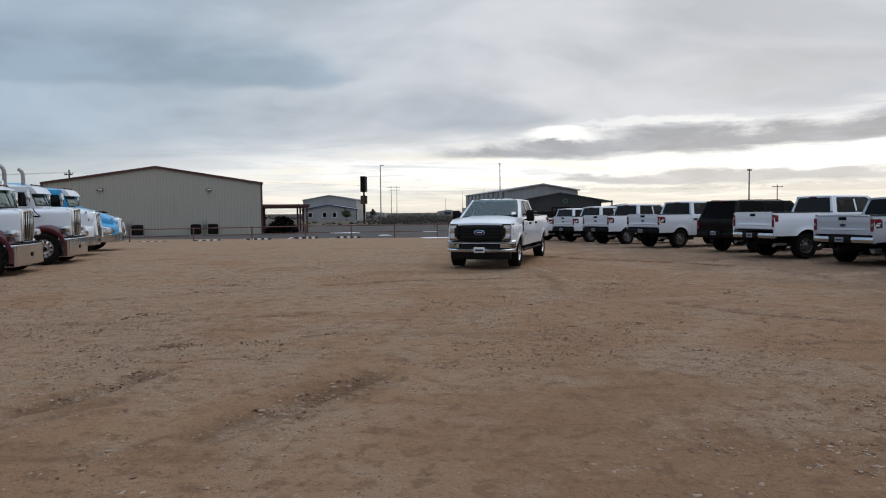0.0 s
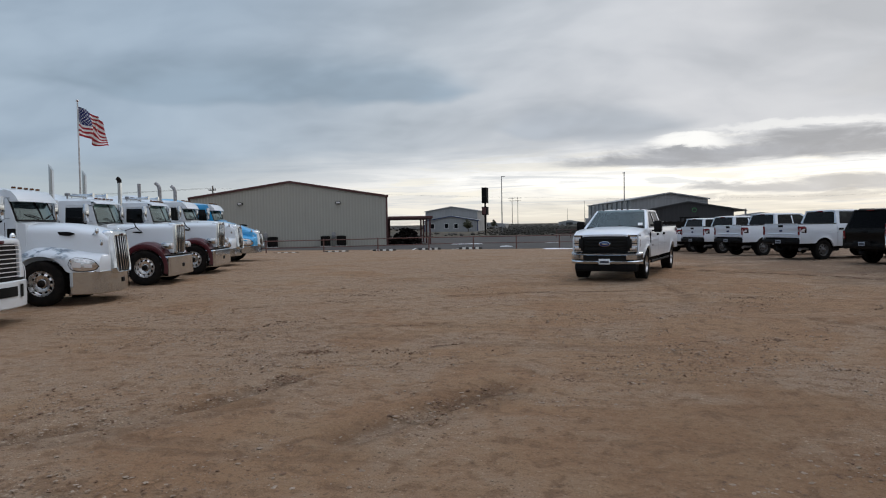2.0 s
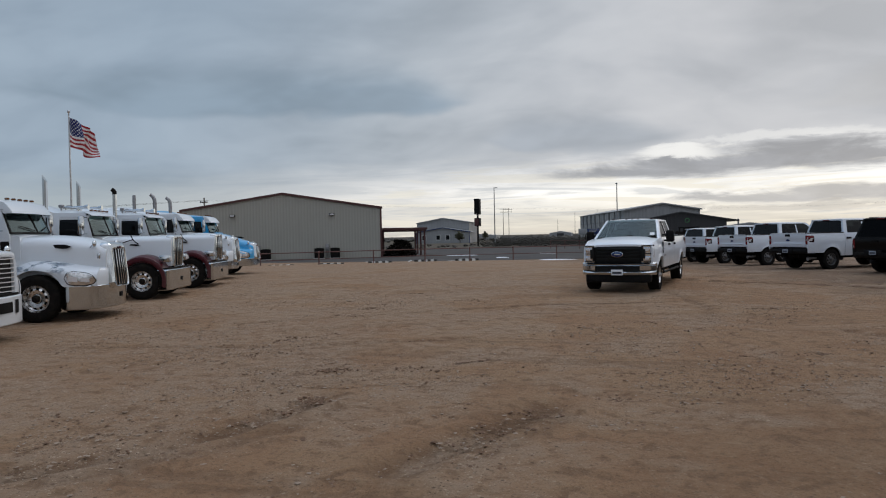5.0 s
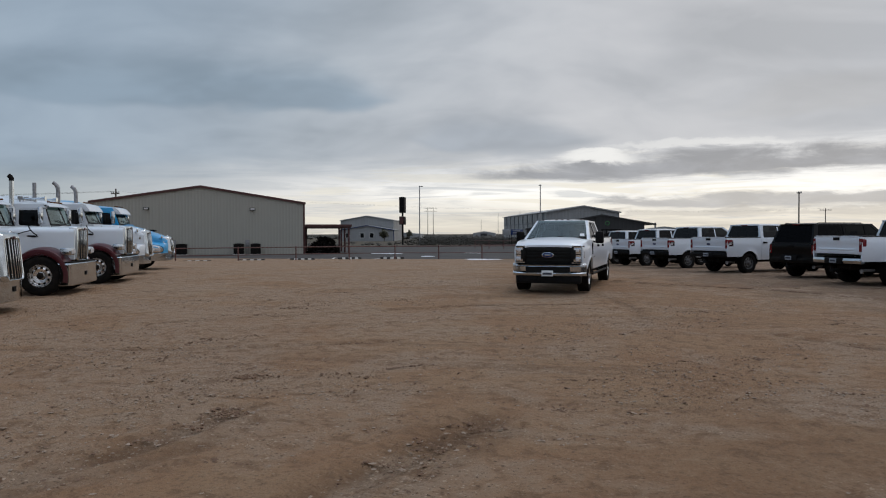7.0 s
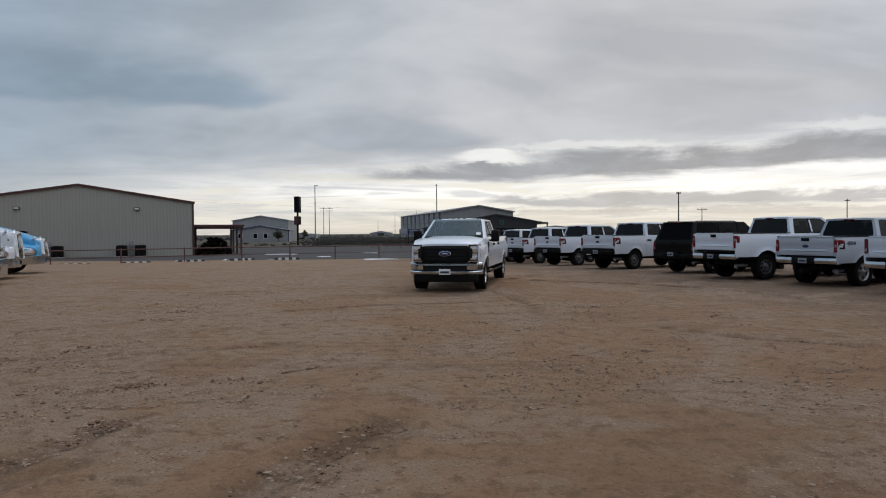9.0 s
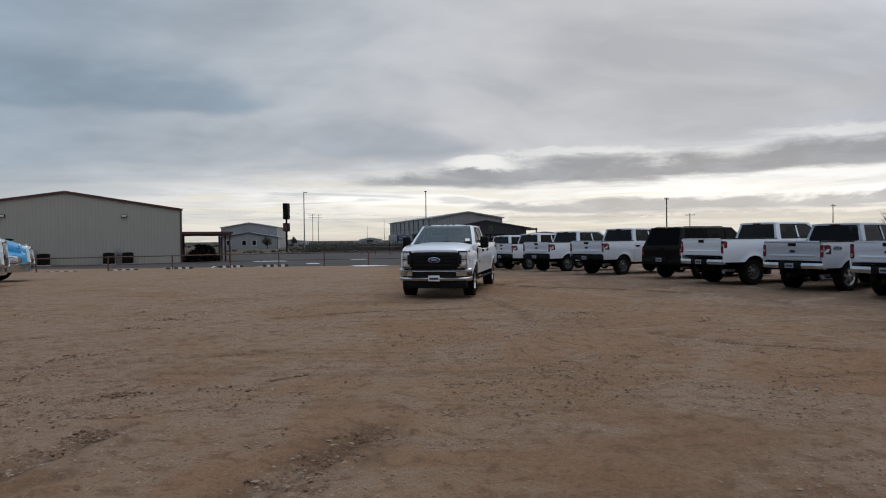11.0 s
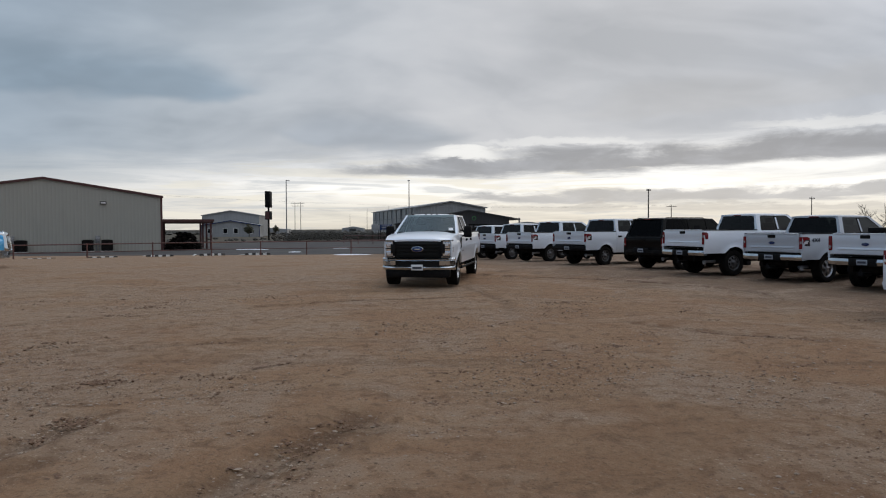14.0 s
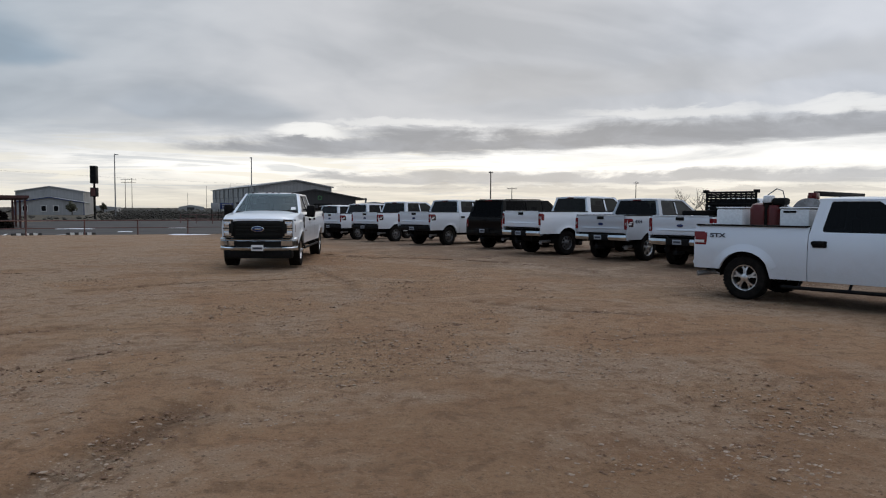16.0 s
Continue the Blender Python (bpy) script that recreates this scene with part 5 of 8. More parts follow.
def wheel_meshes(radius, width, rim, style):
    """Tyre and rim meshes, hub on the y axis, outer face towards -y."""
    key = (radius, width, rim, style)
    if key in WHEEL_CACHE:
        return WHEEL_CACHE[key]
    bm = bmesh.new()
    h = width / 2
    prof = ((rim * 0.98, -h * 0.78), (rim * 1.04, -h * 0.92), ((rim + radius) / 2, -h * 1.03), (radius * 0.94, -h * 0.96), (radius * 0.985, -h * 0.80),
            (radius, -h * 0.5), (radius, h * 0.5), (radius * 0.985, h * 0.80), (radius * 0.94, h * 0.96), ((rim + radius) / 2, h * 1.03), (rim * 0.98, h * 0.8))
    lathe(bm, prof, 40)
    for i in range(40):     # tread lugs
        a = 2 * math.pi * i / 40
        for y in (-h * 0.66, 0.0, h * 0.66):
            m = Euler((0, -a, 0)).to_matrix().to_4x4() @ Matrix.Translation((radius - 0.002, y, (0.01 if y else -0.012)))
            box(bm, -0.006, 0.009, -h * 0.24, h * 0.24, -radius * 0.045, radius * 0.045, 0.0, m)
    bmesh.ops.recalc_face_normals(bm, faces=bm.faces)
    tyre = bpy.data.meshes.new("tyre")
    bm.to_mesh(tyre); bm.free()
    finish(tyre, RUBBER, 40)
    bm = bmesh.new()
    lathe(bm, ((rim * 1.0, -h * 0.80), (rim * 1.02, -h * 0.86), (rim * 0.95, -h * 0.84), (rim * 0.88, -h * 0.62), (rim * 0.86, h * 0.5)), 40)
    shape_of = "steel" if style == "dim" else style
    face = -h * (0.60 if style != "semi" else 0.50)
    if style == "spoke":
        sp = bmesh.new()        # one forked spoke
        fork = ((0.18, -0.13), (0.52, -0.12), (0.92, -0.30), (0.92, -0.10), (0.70, -0.03), (0.70, 0.03), (0.92, 0.10), (0.92, 0.30), (0.52, 0.12), (0.18, 0.13))
        top = [sp.verts.new((rim * u, face - 0.03 * (1 - u), rim * v)) for u, v in fork]
        low = [sp.verts.new((rim * u, face + 0.05, rim * v)) for u, v in fork]
        sp.faces.new(top)
        for i in range(10):
            sp.faces.new((top[i], top[(i + 1) % 10], low[(i + 1) % 10], low[i]))
        bmesh.ops.recalc_face_normals(sp, faces=sp.faces)
        spoke = bpy.data.meshes.new("spoke")
        sp.to_mesh(spoke); sp.free()
        finish(spoke, ALLOY, 35)
        lathe(bm, ((rim * 0.34, face + 0.02), (rim * 0.30, face - 0.035), (rim * 0.12, face - 0.05), (0.001, face - 0.05)), 24)
    else:
        holes, r0, r1 = (8, 0.56, 0.80) if shape_of == "steel" else (10, 0.66, 0.82)
        seg = holes * 4
        rings = lathe(bm, ((rim * 0.88, face + 0.015), (rim * r1, face), (rim * r0, face - 0.012)), seg)
        kill = [f for f in bm.faces if all(abs(math.hypot(v.co.x, v.co.z) - rim * (r0 + r1) / 2) < rim * (r1 - r0) * 0.52 and abs(v.co.y - face) < 0.02 for v in f.verts)]
        cut = [f for f in kill if int(((math.atan2(f.calc_center_median().z, f.calc_center_median().x) % (2 * math.pi)) / (2 * math.pi)) * seg) % 4 in (0, 1)]
        bmesh.ops.delete(bm, geom=cut, context="FACES")
        dish = -0.02 if shape_of == "steel" else 0.012
        lathe(bm, ((rim * r0, face - 0.012), (rim * 0.42, face + dish * 0.3), (rim * 0.34, face + dish), (rim * 0.24, face + dish - 0.01), (rim * 0.22, face + dish - 0.06), (rim * 0.10, face + dish - 0.07), (0.001, face + dish - 0.07)), 24)
    bmesh.ops.recalc_face_normals(bm, faces=bm.faces)
    me = bpy.data.meshes.new("rim")
    bm.to_mesh(me); bm.free()
    finish(me, POLISHED if style == "semi" else DULL_RIM if style == "dim" else ALLOY, 35)
    bm = bmesh.new()
    lathe(bm, ((rim * 0.87, h * 0.2), (0.001, h * 0.2)), 20)
    tube(bm, (0, h * 0.1, 0), (0, h * 0.9, 0), 0.09, 10)
    hub = bpy.data.meshes.new("brake_drum")
    bm.to_mesh(hub); bm.free()
    finish(hub, DARK_STEEL)
    cap = None
    if style == "semi":
        bm = bmesh.new()
        lathe(bm, ((rim * 0.30, face + 0.03), (rim * 0.29, face - 0.04), (rim * 0.14, face - 0.085), (0.001, face - 0.085)), 20)
        cap = bpy.data.meshes.new("hub_cap")
        bm.to_mesh(cap); bm.free()
        finish(cap, DARK_STEEL)
    WHEEL_CACHE[key] = (tyre, me, hub, spoke if style == "spoke" else None, cap)
    return WHEEL_CACHE[key]


def add_wheel(parent, x, y, radius, width, rim, style, steer=0.0):
    tyre, rm, hub, spoke, cap = wheel_meshes(radius, width, rim, style)
    flip = 0 if y < 0 else 180
    w = share("wheel", rm, parent, pose(x, y, radius, 0, 0, flip + steer))
    share("tyre", tyre, w, Matrix())
    share("brake_drum", hub, w, Matrix())
    if cap:
        share("hub_cap", cap, w, Matrix())
    for k in range(5 if spoke else 0):
        share("spoke", spoke, w, Euler((0, -2 * math.pi * (k + 0.25) / 5, 0)).to_matrix().to_4x4())
    return w


def pane(name, points, outward, mat, parent, label):
    """A thin sheet of glass whose face looks outward."""
    bm = bmesh.new()
    f = bm.faces.new([bm.verts.new(p) for p in points])
    f.normal_update()
    if f.normal.dot(Vector(outward)) < 0:
        f.normal_flip()
    me = bpy.data.meshes.new(name)
    bm.to_mesh(me)
    bm.free()
    me.materials.append(mat)
    ob = new(name, me)
    ob.parent, ob.visible_shadow = parent, False
    if label:
        ob["label"] = label
    return ob


def smooth(t):
    t = min(1.0, max(0.0, t))
    return t * t * (3 - 2 * t)


class PickupShape:
    """Outline numbers of a pickup: x runs forward from the rear axle, y to its left, z up."""

    def __init__(self, **k):
        self.wb, self.tail, self.cab, self.cowl, self.nose = k["wb"], k["tail"], k["cab"], k["cowl"], k["nose"]
        self.roof_front, self.roof_rear, self.roof = k["roof_front"], k["roof_rear"], k["roof"]
        self.belt, self.rail, self.hood, self.hood_tip, self.sill = k["belt"], k["rail"], k["hood"], k["hood_tip"], k["sill"]
        self.w, self.r, self.tw, self.rim = k["w"], k["r"], k.get("tw", 0.27), k["rim"]
        self.doors = k["doors"]
        self.style = k.get("style", "steel")
        self.arch = k.get("arch", 1.24) * self.r
        self.flare = k.get("flare", 0.03)
        self.face = k.get("face", 0.53)

    def top(self, x):
        if x <= self.cab:
            return self.rail
        if x <= self.cowl - 0.15:
            return self.belt
        if x <= self.cowl + 0.1:
            return self.belt + (self.hood - self.belt) * smooth((x - self.cowl + 0.15) / 0.25)
        t = (x - self.cowl - 0.1) / (self.nose - self.cowl - 0.1)
        return self.hood + (self.hood_tip - self.hood) * (0.55 * t + 0.45 * t ** 3) - 0.05 * smooth((t - 0.9) / 0.1)

    def bottom(self, x):
        z = self.sill + 0.04 * smooth((x - self.wb) / 0.6) + (0.13 if x < 0 else 0.0) * smooth((-x - 0.25) / 0.12)
        for c in (0.0, self.wb):
            d = abs(x - c)
            if d < self.arch:
                z = max(z, self.r * 1.02 + math.sqrt(self.arch ** 2 - d * d))
        return z

    def half(self, x, z):
        """Half width of the body at a place along it and a height."""
        mid = 0.5 * (self.sill + self.belt) + 0.08
        k = (z - mid) / (self.belt - mid) if z > mid else (mid - z) / (mid - self.sill)
        y = self.w * (1 - (0.045 * k * k if z > mid else 0.035 * k * k))
        front = smooth((x - self.wb - 0.25) / (self.nose - self.wb - 0.2))
        y *= 1 - 0.085 * front
        if x > self.cowl:
            y -= 0.03 * smooth((z - self.hood_tip + 0.12) / 0.2)
        for c in (0.0, self.wb):
            d = math.hypot(x - c, z - self.r)
            y += self.flare * math.exp(-((d - self.arch) / 0.075) ** 2)
        return y

    def roof_half(self, z):
        t = (z - self.belt) / (self.roof - self.belt)
        return self.w * (0.930 - 0.165 * t - 0.035 * t * t)


def body_panel(s, name, x0, x1, side, mat, parent, gap=0.006, label=""):
    """One side panel between two shut lines, open round the wheel arch."""
    n = max(6, int((x1 - x0) / 0.055))
    xs = [x0 + gap + (x1 - x0 - 2 * gap) * i / n for i in range(n + 1)]
    for c in (0.0, s.wb):
        for e in (c - s.arch, c + s.arch):
            if x0 + 0.03 < e < x1 - 0.03:
                j = min(range(len(xs)), key=lambda k: abs(xs[k] - e))
                xs[j] = e
    bm = bmesh.new()
    rows = []
    for k in range(11):
        f = k / 10
        row = []
        for x in xs:
            b, t = s.bottom(x), s.top(x)
            z = b + (t - b) * f
            row.append((x, side * s.half(x, z), z))
        rows.append(row)
    vs = grid_faces(bm, rows)
    rim_in(bm, vs, (0, -side * 0.05, 0))
    return part(name, bm, mat, parent, label, 40)


def build_pickup(s, name, label, paint, lamp, grille="black", extras=(), group="", category="pickup truck", suv=False, glass=GLASS_TINT):
    th = thing(name, label, category, group)
    w = s.w
    # chassis and inner tubs
    bm = bmesh.new()
    for y in (-0.42, 0.42):
        box(bm, s.tail + 0.1, s.nose - 0.3, y - 0.05, y + 0.05, s.r * 1.15, s.r * 1.15 + 0.2)
    for x in (0.0, s.wb):
        tube(bm, (x, -w + 0.2, s.r), (x, w - 0.2, s.r), 0.06, 8)
        bmesh.ops.create_uvsphere(bm, u_segments=10, v_segments=6, radius=0.17, matrix=Matrix.Translation((x, 0.1, s.r)))
    for a, b in ((s.tail + 0.35, -s.arch), (s.arch, s.wb - s.arch)):
        box(bm, a, b, -0.75, 0.75, s.sill + 0.03, s.sill + 0.25)
    part("chassis", bm, DARK_STEEL, th)
    # tank, shaft and spare wheel, added to block light under the body
    bm = bmesh.new()
    box(bm, s.arch + 0.15, s.wb - s.arch - 0.5, 0.12, 0.72, s.r - 0.02, s.sill + 0.05, 0.05)
    part("fuel_tank", bm, DARK_STEEL, th, "dark fuel tank under the body")
    bm = bmesh.new()
    tube(bm, (s.arch + 0.1, -0.1, s.r + 0.06), (s.wb - 0.3, -0.05, s.r + 0.12), 0.05, 8)
    part("drive_shaft", bm, DARK_STEEL, th)
    bm = bmesh.new()
    lathe(bm, ((s.r * 0.5, -0.09), (s.r * 0.9, -0.11), (s.r * 0.97, -0.05), (s.r * 0.97, 0.05), (s.r * 0.9, 0.11), (s.r * 0.5, 0.09)), 24)
    bmesh.ops.transform(bm, matrix=pose(s.tail + 0.14 + s.r, 0.0, s.r + 0.17, 90), verts=bm.verts)
    part("spare_wheel", bm, RUBBER, th, "spare wheel slung under the rear")
    bm = bmesh.new()
    box(bm, s.cab + 0.06, s.cowl + 0.2, -w * (0.6 if suv else 0.90), w * (0.6 if suv else 0.90), s.sill + 0.06, s.belt - 0.05)
    box(bm, s.cowl + 0.2, s.nose - 0.22, -w * 0.60, w * 0.60, s.sill + 0.2, s.hood_tip - 0.1)
    part("inner_tub", bm, TRIM_DARK, th)
    # seats
    for x in (s.cab + 0.45, s.cowl - 1.35) if s.cowl - s.cab > 2.0 else (s.cowl - 1.35,):
        for y in (-0.42, 0.42):
            bm = bmesh.new()
            box(bm, x - 0.02, x + 0.14, y - 0.27, y + 0.27, s.belt - 0.3, s.belt + 0.28, 0.04)
            box(bm, x, x + 0.1, y - 0.13, y + 0.13, s.belt + 0.29, s.belt + 0.45, 0.03)
            part("seat", bm, TRIM_DARK, th)
    # side panels
    d = s.doors
    cuts = [(s.tail, d[0], "quarter_panel" if suv else "bed_side")]
    for a, b in zip(d, d[1:]):
        cuts.append((a, b, "door"))
    cuts.append((d[-1], s.nose, "front_fender"))
    doors = []
    for side in (-1, 1):
        for a, b, nm in cuts:
            p = body_panel(s, nm, a, b, side, paint, th)
            if nm == "door":
                hx = a + 0.17
                bm = bmesh.new()
                y = s.half(hx, s.belt - 0.17) + 0.004
                box(bm, hx - 0.11, hx + 0.11, min(side * y, side * (y + 0.04)), max(side * y, side * (y + 0.04)), s.belt - 0.205, s.belt - 0.135, 0.015)
                part("handle", bm, PLASTIC, p, "black door handle")
                doors.append(p)
    if not suv:
        # bed: floor, inner walls, rail caps, front wall
        bm = bmesh.new()
        z0 = s.rail - 0.53
        box(bm, s.tail + 0.05, s.cab - 0.02, -w * 0.86, w * 0.86, z0 - 0.05, z0)
        for y in (-w * 0.86, w * 0.86 - 0.03):
            box(bm, s.tail + 0.05, s.cab - 0.02, y, y + 0.03, z0, s.rail - 0.01)
        box(bm, s.cab - 0.06, s.cab - 0.02, -w * 0.86, w * 0.86, z0, s.rail - 0.01)
        for y in (-1, 1):
            box(bm, -0.5, 0.5, min(y * 0.58, y * w * 0.85), max(y * 0.58, y * w * 0.85), z0, z0 + 0.24, 0.03)
        part("bed_liner", bm, PLASTIC, th, "dark plastic bed liner")
        for side in (-1, 1):
            bm = bmesh.new()
            ye = w * 0.955
            a, b = sorted((side * (w * 0.86 - 0.04), side * (ye + 0.006)))
            box(bm, s.tail + 0.02, s.cab - 0.02, a, b, s.rail - 0.004, s.rail + 0.028, 0.01)
            part("bed_rail_cap", bm, PLASTIC, th, "black bed rail cap")
    # tailgate
    bm = bmesh.new()
    tz0, tz1 = s.rail - (0.66 if suv else 0.52), s.rail + 0.012
    ty = w * 0.87
    rows = []
    for z, x in ((tz0, 0.02), (tz0 + 0.05, 0.0), (tz0 + 0.14, 0.012), (tz1 - 0.26, 0.012), (tz1 - 0.22, 0.0), (tz1 - 0.05, -0.012), (tz1 - 0.01, 0.0), (tz1, 0.04), (tz1, 0.09)):
        rows.append([(s.tail + x, ty * k, z - 0.008 * abs(k) ** 4) for k in (-1, -0.8, -0.5, 0, 0.5, 0.8, 1)])
    vs = grid_faces(bm, rows)
    rim_in(bm, vs, (0.06, 0, 0))
    gate = part("tailgate", bm, paint, th)
    bm = bmesh.new()
    box(bm, s.tail - 0.024, s.tail + 0.01, -0.13, 0.13, tz1 - 0.125, tz1 - 0.035, 0.014)
    part("tailgate_handle", bm, PLASTIC, gate, "black tailgate latch handle")
    if "no_badge" not in extras:
        bm = bmesh.new()
        lathe(bm, ((0.0001, -0.004), (0.075, -0.002), (0.08, 0.01)), 20)
        bmesh.ops.transform(bm, matrix=pose(s.tail - 0.008, 0, tz1 - 0.27, 0, 0, -90) @ Matrix.Diagonal((1.25, 1, 0.55, 1)), verts=bm.verts)
        part("badge", bm, BLUE_BADGE, gate, "small dark oval badge")
    if not suv:     # pressed crease across the tailgate
        bm = bmesh.new()
        vs = grid_faces(bm, [[(s.tail + dx, ty * k, z) for k in (-0.82, -0.4, 0.4, 0.82)] for dx, z in ((0.004, tz0 + 0.11), (-0.012, tz0 + 0.125), (-0.012, tz0 + 0.135), (0.006, tz0 + 0.175))])
        part("tailgate_crease", bm, paint, gate)
        bm = bmesh.new()
        box(bm, s.tail - 0.028, s.tail + 0.07, -ty * 0.97, ty * 0.97, tz1 - 0.012, tz1 + 0.012, 0.008)
        part("tailgate_lip", bm, paint, gate)
    # tail lamps
    for side in (-1, 1):
        bm = bmesh.new()
        ya, yb = sorted((side * (ty + 0.006), side * w * 0.952))
        box(bm, s.tail + 0.008, s.tail + 0.10, ya, yb, tz0 - 0.02, s.rail - 0.01, 0.02)
        part("corner_post", bm, paint, th)
        bm = bmesh.new()
        y0, y1 = ty + 0.012, w * 0.985
        lz0, lz1 = lamp["z"]
        deep = lamp["deep"]
        outer = rounded([(0, 0), (1, 0), (1, 1), (0, 1)], 0.12, 3)
        pr = []
        for x in (s.tail - 0.006, s.tail + deep * 0.25, s.tail + deep):
            k = 0.0 if x < s.tail else 1.0
            pr.append([(x, side * (y0 + (y1 - y0) * u * (0.9 + 0.1 * k)), lz0 + (lz1 - lz0) * v) for u, v in outer])
        rings = [[bm.verts.new(p) for p in r] for r in pr]
        for a, b in zip(rings, rings[1:]):
            for i in range(len(a)):
                bm.faces.new((a[i], a[(i + 1) % len(a)], b[(i + 1) % len(a)], b[i]))
        bm.faces.new(rings[0][::-1]); bm.faces.new(rings[-1])
        tl = part("tail_lamp", bm, RED_LENS, th, "red tail lamp")
        bm = bmesh.new()
        ya, yb = sorted((side * (y0 + (y1 - y0) * 0.25), side * (y0 + (y1 - y0) * 0.8)))
        zm = lz0 + (lz1 - lz0) * lamp["clear"]
        box(bm, s.tail - 0.012, s.tail, ya, yb, zm, zm + (lz1 - lz0) * 0.22, 0.004)
        part("reverse_lens", bm, REVERSE_LENS, tl, "pale reversing lens")
        if lamp.get("wrap"):
            bm = bmesh.new()
            ya, yb = sorted((side * (y1 - 0.02), side * (y1 + 0.012)))
            box(bm, s.tail + 0.02, s.tail + deep + 0.05, ya, yb, lz0 + 0.02, lz1 - 0.02, 0.008)
            part("side_lens", bm, RED_LENS, tl)
            if lamp.get("hook"):
                for a, b, lo, hi in ((0.075, deep + 0.052, 0.24, 0.76), (0.05, deep * 0.80, 0.40, 0.56), (0.11, deep * 0.95, 0.60, 0.68)):
                    bm = bmesh.new()
                    ya, yb = sorted((side * (y1 + 0.004), side * (y1 + (0.015 if lo < 0.3 else 0.018))))
                    box(bm, s.tail + a, s.tail + b, ya, yb, lz0 + (lz1 - lz0) * lo, lz0 + (lz1 - lz0) * hi, 0.002)
                    part("lamp_insert", bm, DARK_LENS if lo < 0.3 else PALE_LENS, tl)
    # rear bumper: one piece, or bright ends with a black middle step
    drop = lamp.get("drop", 0.40 if suv else 0.32)
    bright = DARK_STEEL if suv else paint if lamp.get("painted") else CHROME if lamp.get("chrome", True) else PLASTIC
    spans = (((-0.34, -0.12, 0.12, 0.34), PLASTIC, -0.012), ((-1, -0.9, -0.7, -0.34), bright, 0.0), ((0.34, 0.7, 0.9, 1), bright, 0.0)) if lamp.get("split") else (((-1, -0.9, -0.7, -0.3, 0, 0.3, 0.7, 0.9, 1), bright, 0.0),)
    rb = None
    for ks, mat, inset in spans:
        bm = bmesh.new()
        rows = [[(s.tail + x - inset + 0.10 * abs(k) ** 3, k * w * 0.97, z + s.r - drop) for k in ks] for z, x in ((0.555, -0.04), (0.575, -0.10), (0.66, -0.125), (0.73, -0.10), (0.745, 0.06))]
        rim_in(bm, grid_faces(bm, rows), (0.12, 0, 0))
        if rb is None:
            rb = part("rear_bumper", bm, mat, th, "chrome rear bumper" if lamp.get("chrome", True) else "black rear bumper")
        else:
            part("bumper_end", bm, mat, rb, "chrome bumper end")
    bm = bmesh.new()
    box(bm, s.tail - 0.132, s.tail - 0.08, -0.36, 0.36, s.r + 0.235, s.r + 0.422, 0.012)
    box(bm, s.tail - 0.20, s.tail + 0.2, -0.06, 0.06, s.r - 0.02, s.r + 0.07, 0.01)
    tube(bm, (s.tail - 0.17, 0, s.r + 0.06), (s.tail - 0.17, 0, s.r + 0.15), 0.03, 8)
    part("hitch", bm, PLASTIC, rb, "black hitch and plate recess")
    bm = bmesh.new()
    box(bm, s.tail - 0.139, s.tail - 0.131, -0.14, 0.14, s.r + 0.262, s.r + 0.398, 0.003)
    pl = part("licence_plate", bm, PLATE_DULL, rb, "dull grey licence plate with a dark bar")
    bm = bmesh.new()
    box(bm, s.tail - 0.142, s.tail - 0.139, -0.11, 0.11, s.r + 0.300, s.r + 0.356)
    part("plate_bar", bm, INK, pl)
    # cab top: side frames with windows, roof, screens
    T = s.roof - 0.038
    fx0 = s.cowl + 0.02
    a_top = s.roof_front
    outline = [(s.cab + 0.01, s.belt - 0.01), (s.cab + 0.01, s.belt + 0.02), (s.roof_rear, T), (a_top, T), (fx0, s.belt + 0.02), (fx0, s.belt - 0.01)]
    split = d[:-1] if suv else d[1:-1]
    lo, hi = s.belt + 0.03, T - 0.03

    def front_edge(z):
        return fx0 + (a_top - fx0) * (z - s.belt) / (T - s.belt) - 0.13

    def rear_edge(z):
        return s.cab + (s.roof_rear - s.cab) * (z - s.belt) / (T - s.belt) + s.win_gap

    edges = [None] + list(split) + [None]
    wins = []
    for i in range(len(edges) - 1):
        a, b = edges[i], edges[i + 1]
        la = (rear_edge(lo), rear_edge(hi)) if a is None else (a + 0.035, a + 0.035)
        lb = (front_edge(lo) - 0.02, front_edge(hi)) if b is None else (b - 0.035, b - 0.035)
        wins.append(rounded([(la[0], lo), (lb[0], lo), (lb[1], hi), (la[1], hi)], 0.06, 3))
    for side in (-1, 1):
        bm = bmesh.new()
        flat_panel(bm, outline, wins, lambda u, v: (u, side * s.roof_half(v), v), (0, -side * 0.05, 0))
        part("cab_frame", bm, paint, th)
        for i, wn in enumerate(wins):
            pane("side_window", [(u, side * (s.roof_half(v) - 0.012), v) for u, v in wn], (0, side, 0), glass, th, "dark tinted side window")
        # pillar blackout between the panes
        for c in split:
            bm = bmesh.new()
            rim_in(bm, grid_faces(bm, [[(c - 0.05, side * (s.roof_half(z) + 0.002), z), (c + 0.05, side * (s.roof_half(z) + 0.002), z)] for z in (lo + 0.01, hi - 0.01)]), (0, -side * 0.03, 0))
            part("window_pillar", bm, PLASTIC, th, "black window pillar")
    # roof skin
    bm = bmesh.new()
    rows = []
    for i in range(15):
        t = i / 14
        x = s.roof_rear - 0.03 + (a_top - s.roof_rear + 0.07) * t
        e = 1 - abs(2 * t - 1) ** 5
        rows.append([(x, s.roof_half(T) * k * 1.005, T + (s.roof - T) * e * (1 - abs(k) ** 3.2) + 0.012 * (1 - abs(k) ** 8)) for k in (-1, -0.96, -0.88, -0.7, -0.35, 0, 0.35, 0.7, 0.88, 0.96, 1)])
    vs = grid_faces(bm, rows)
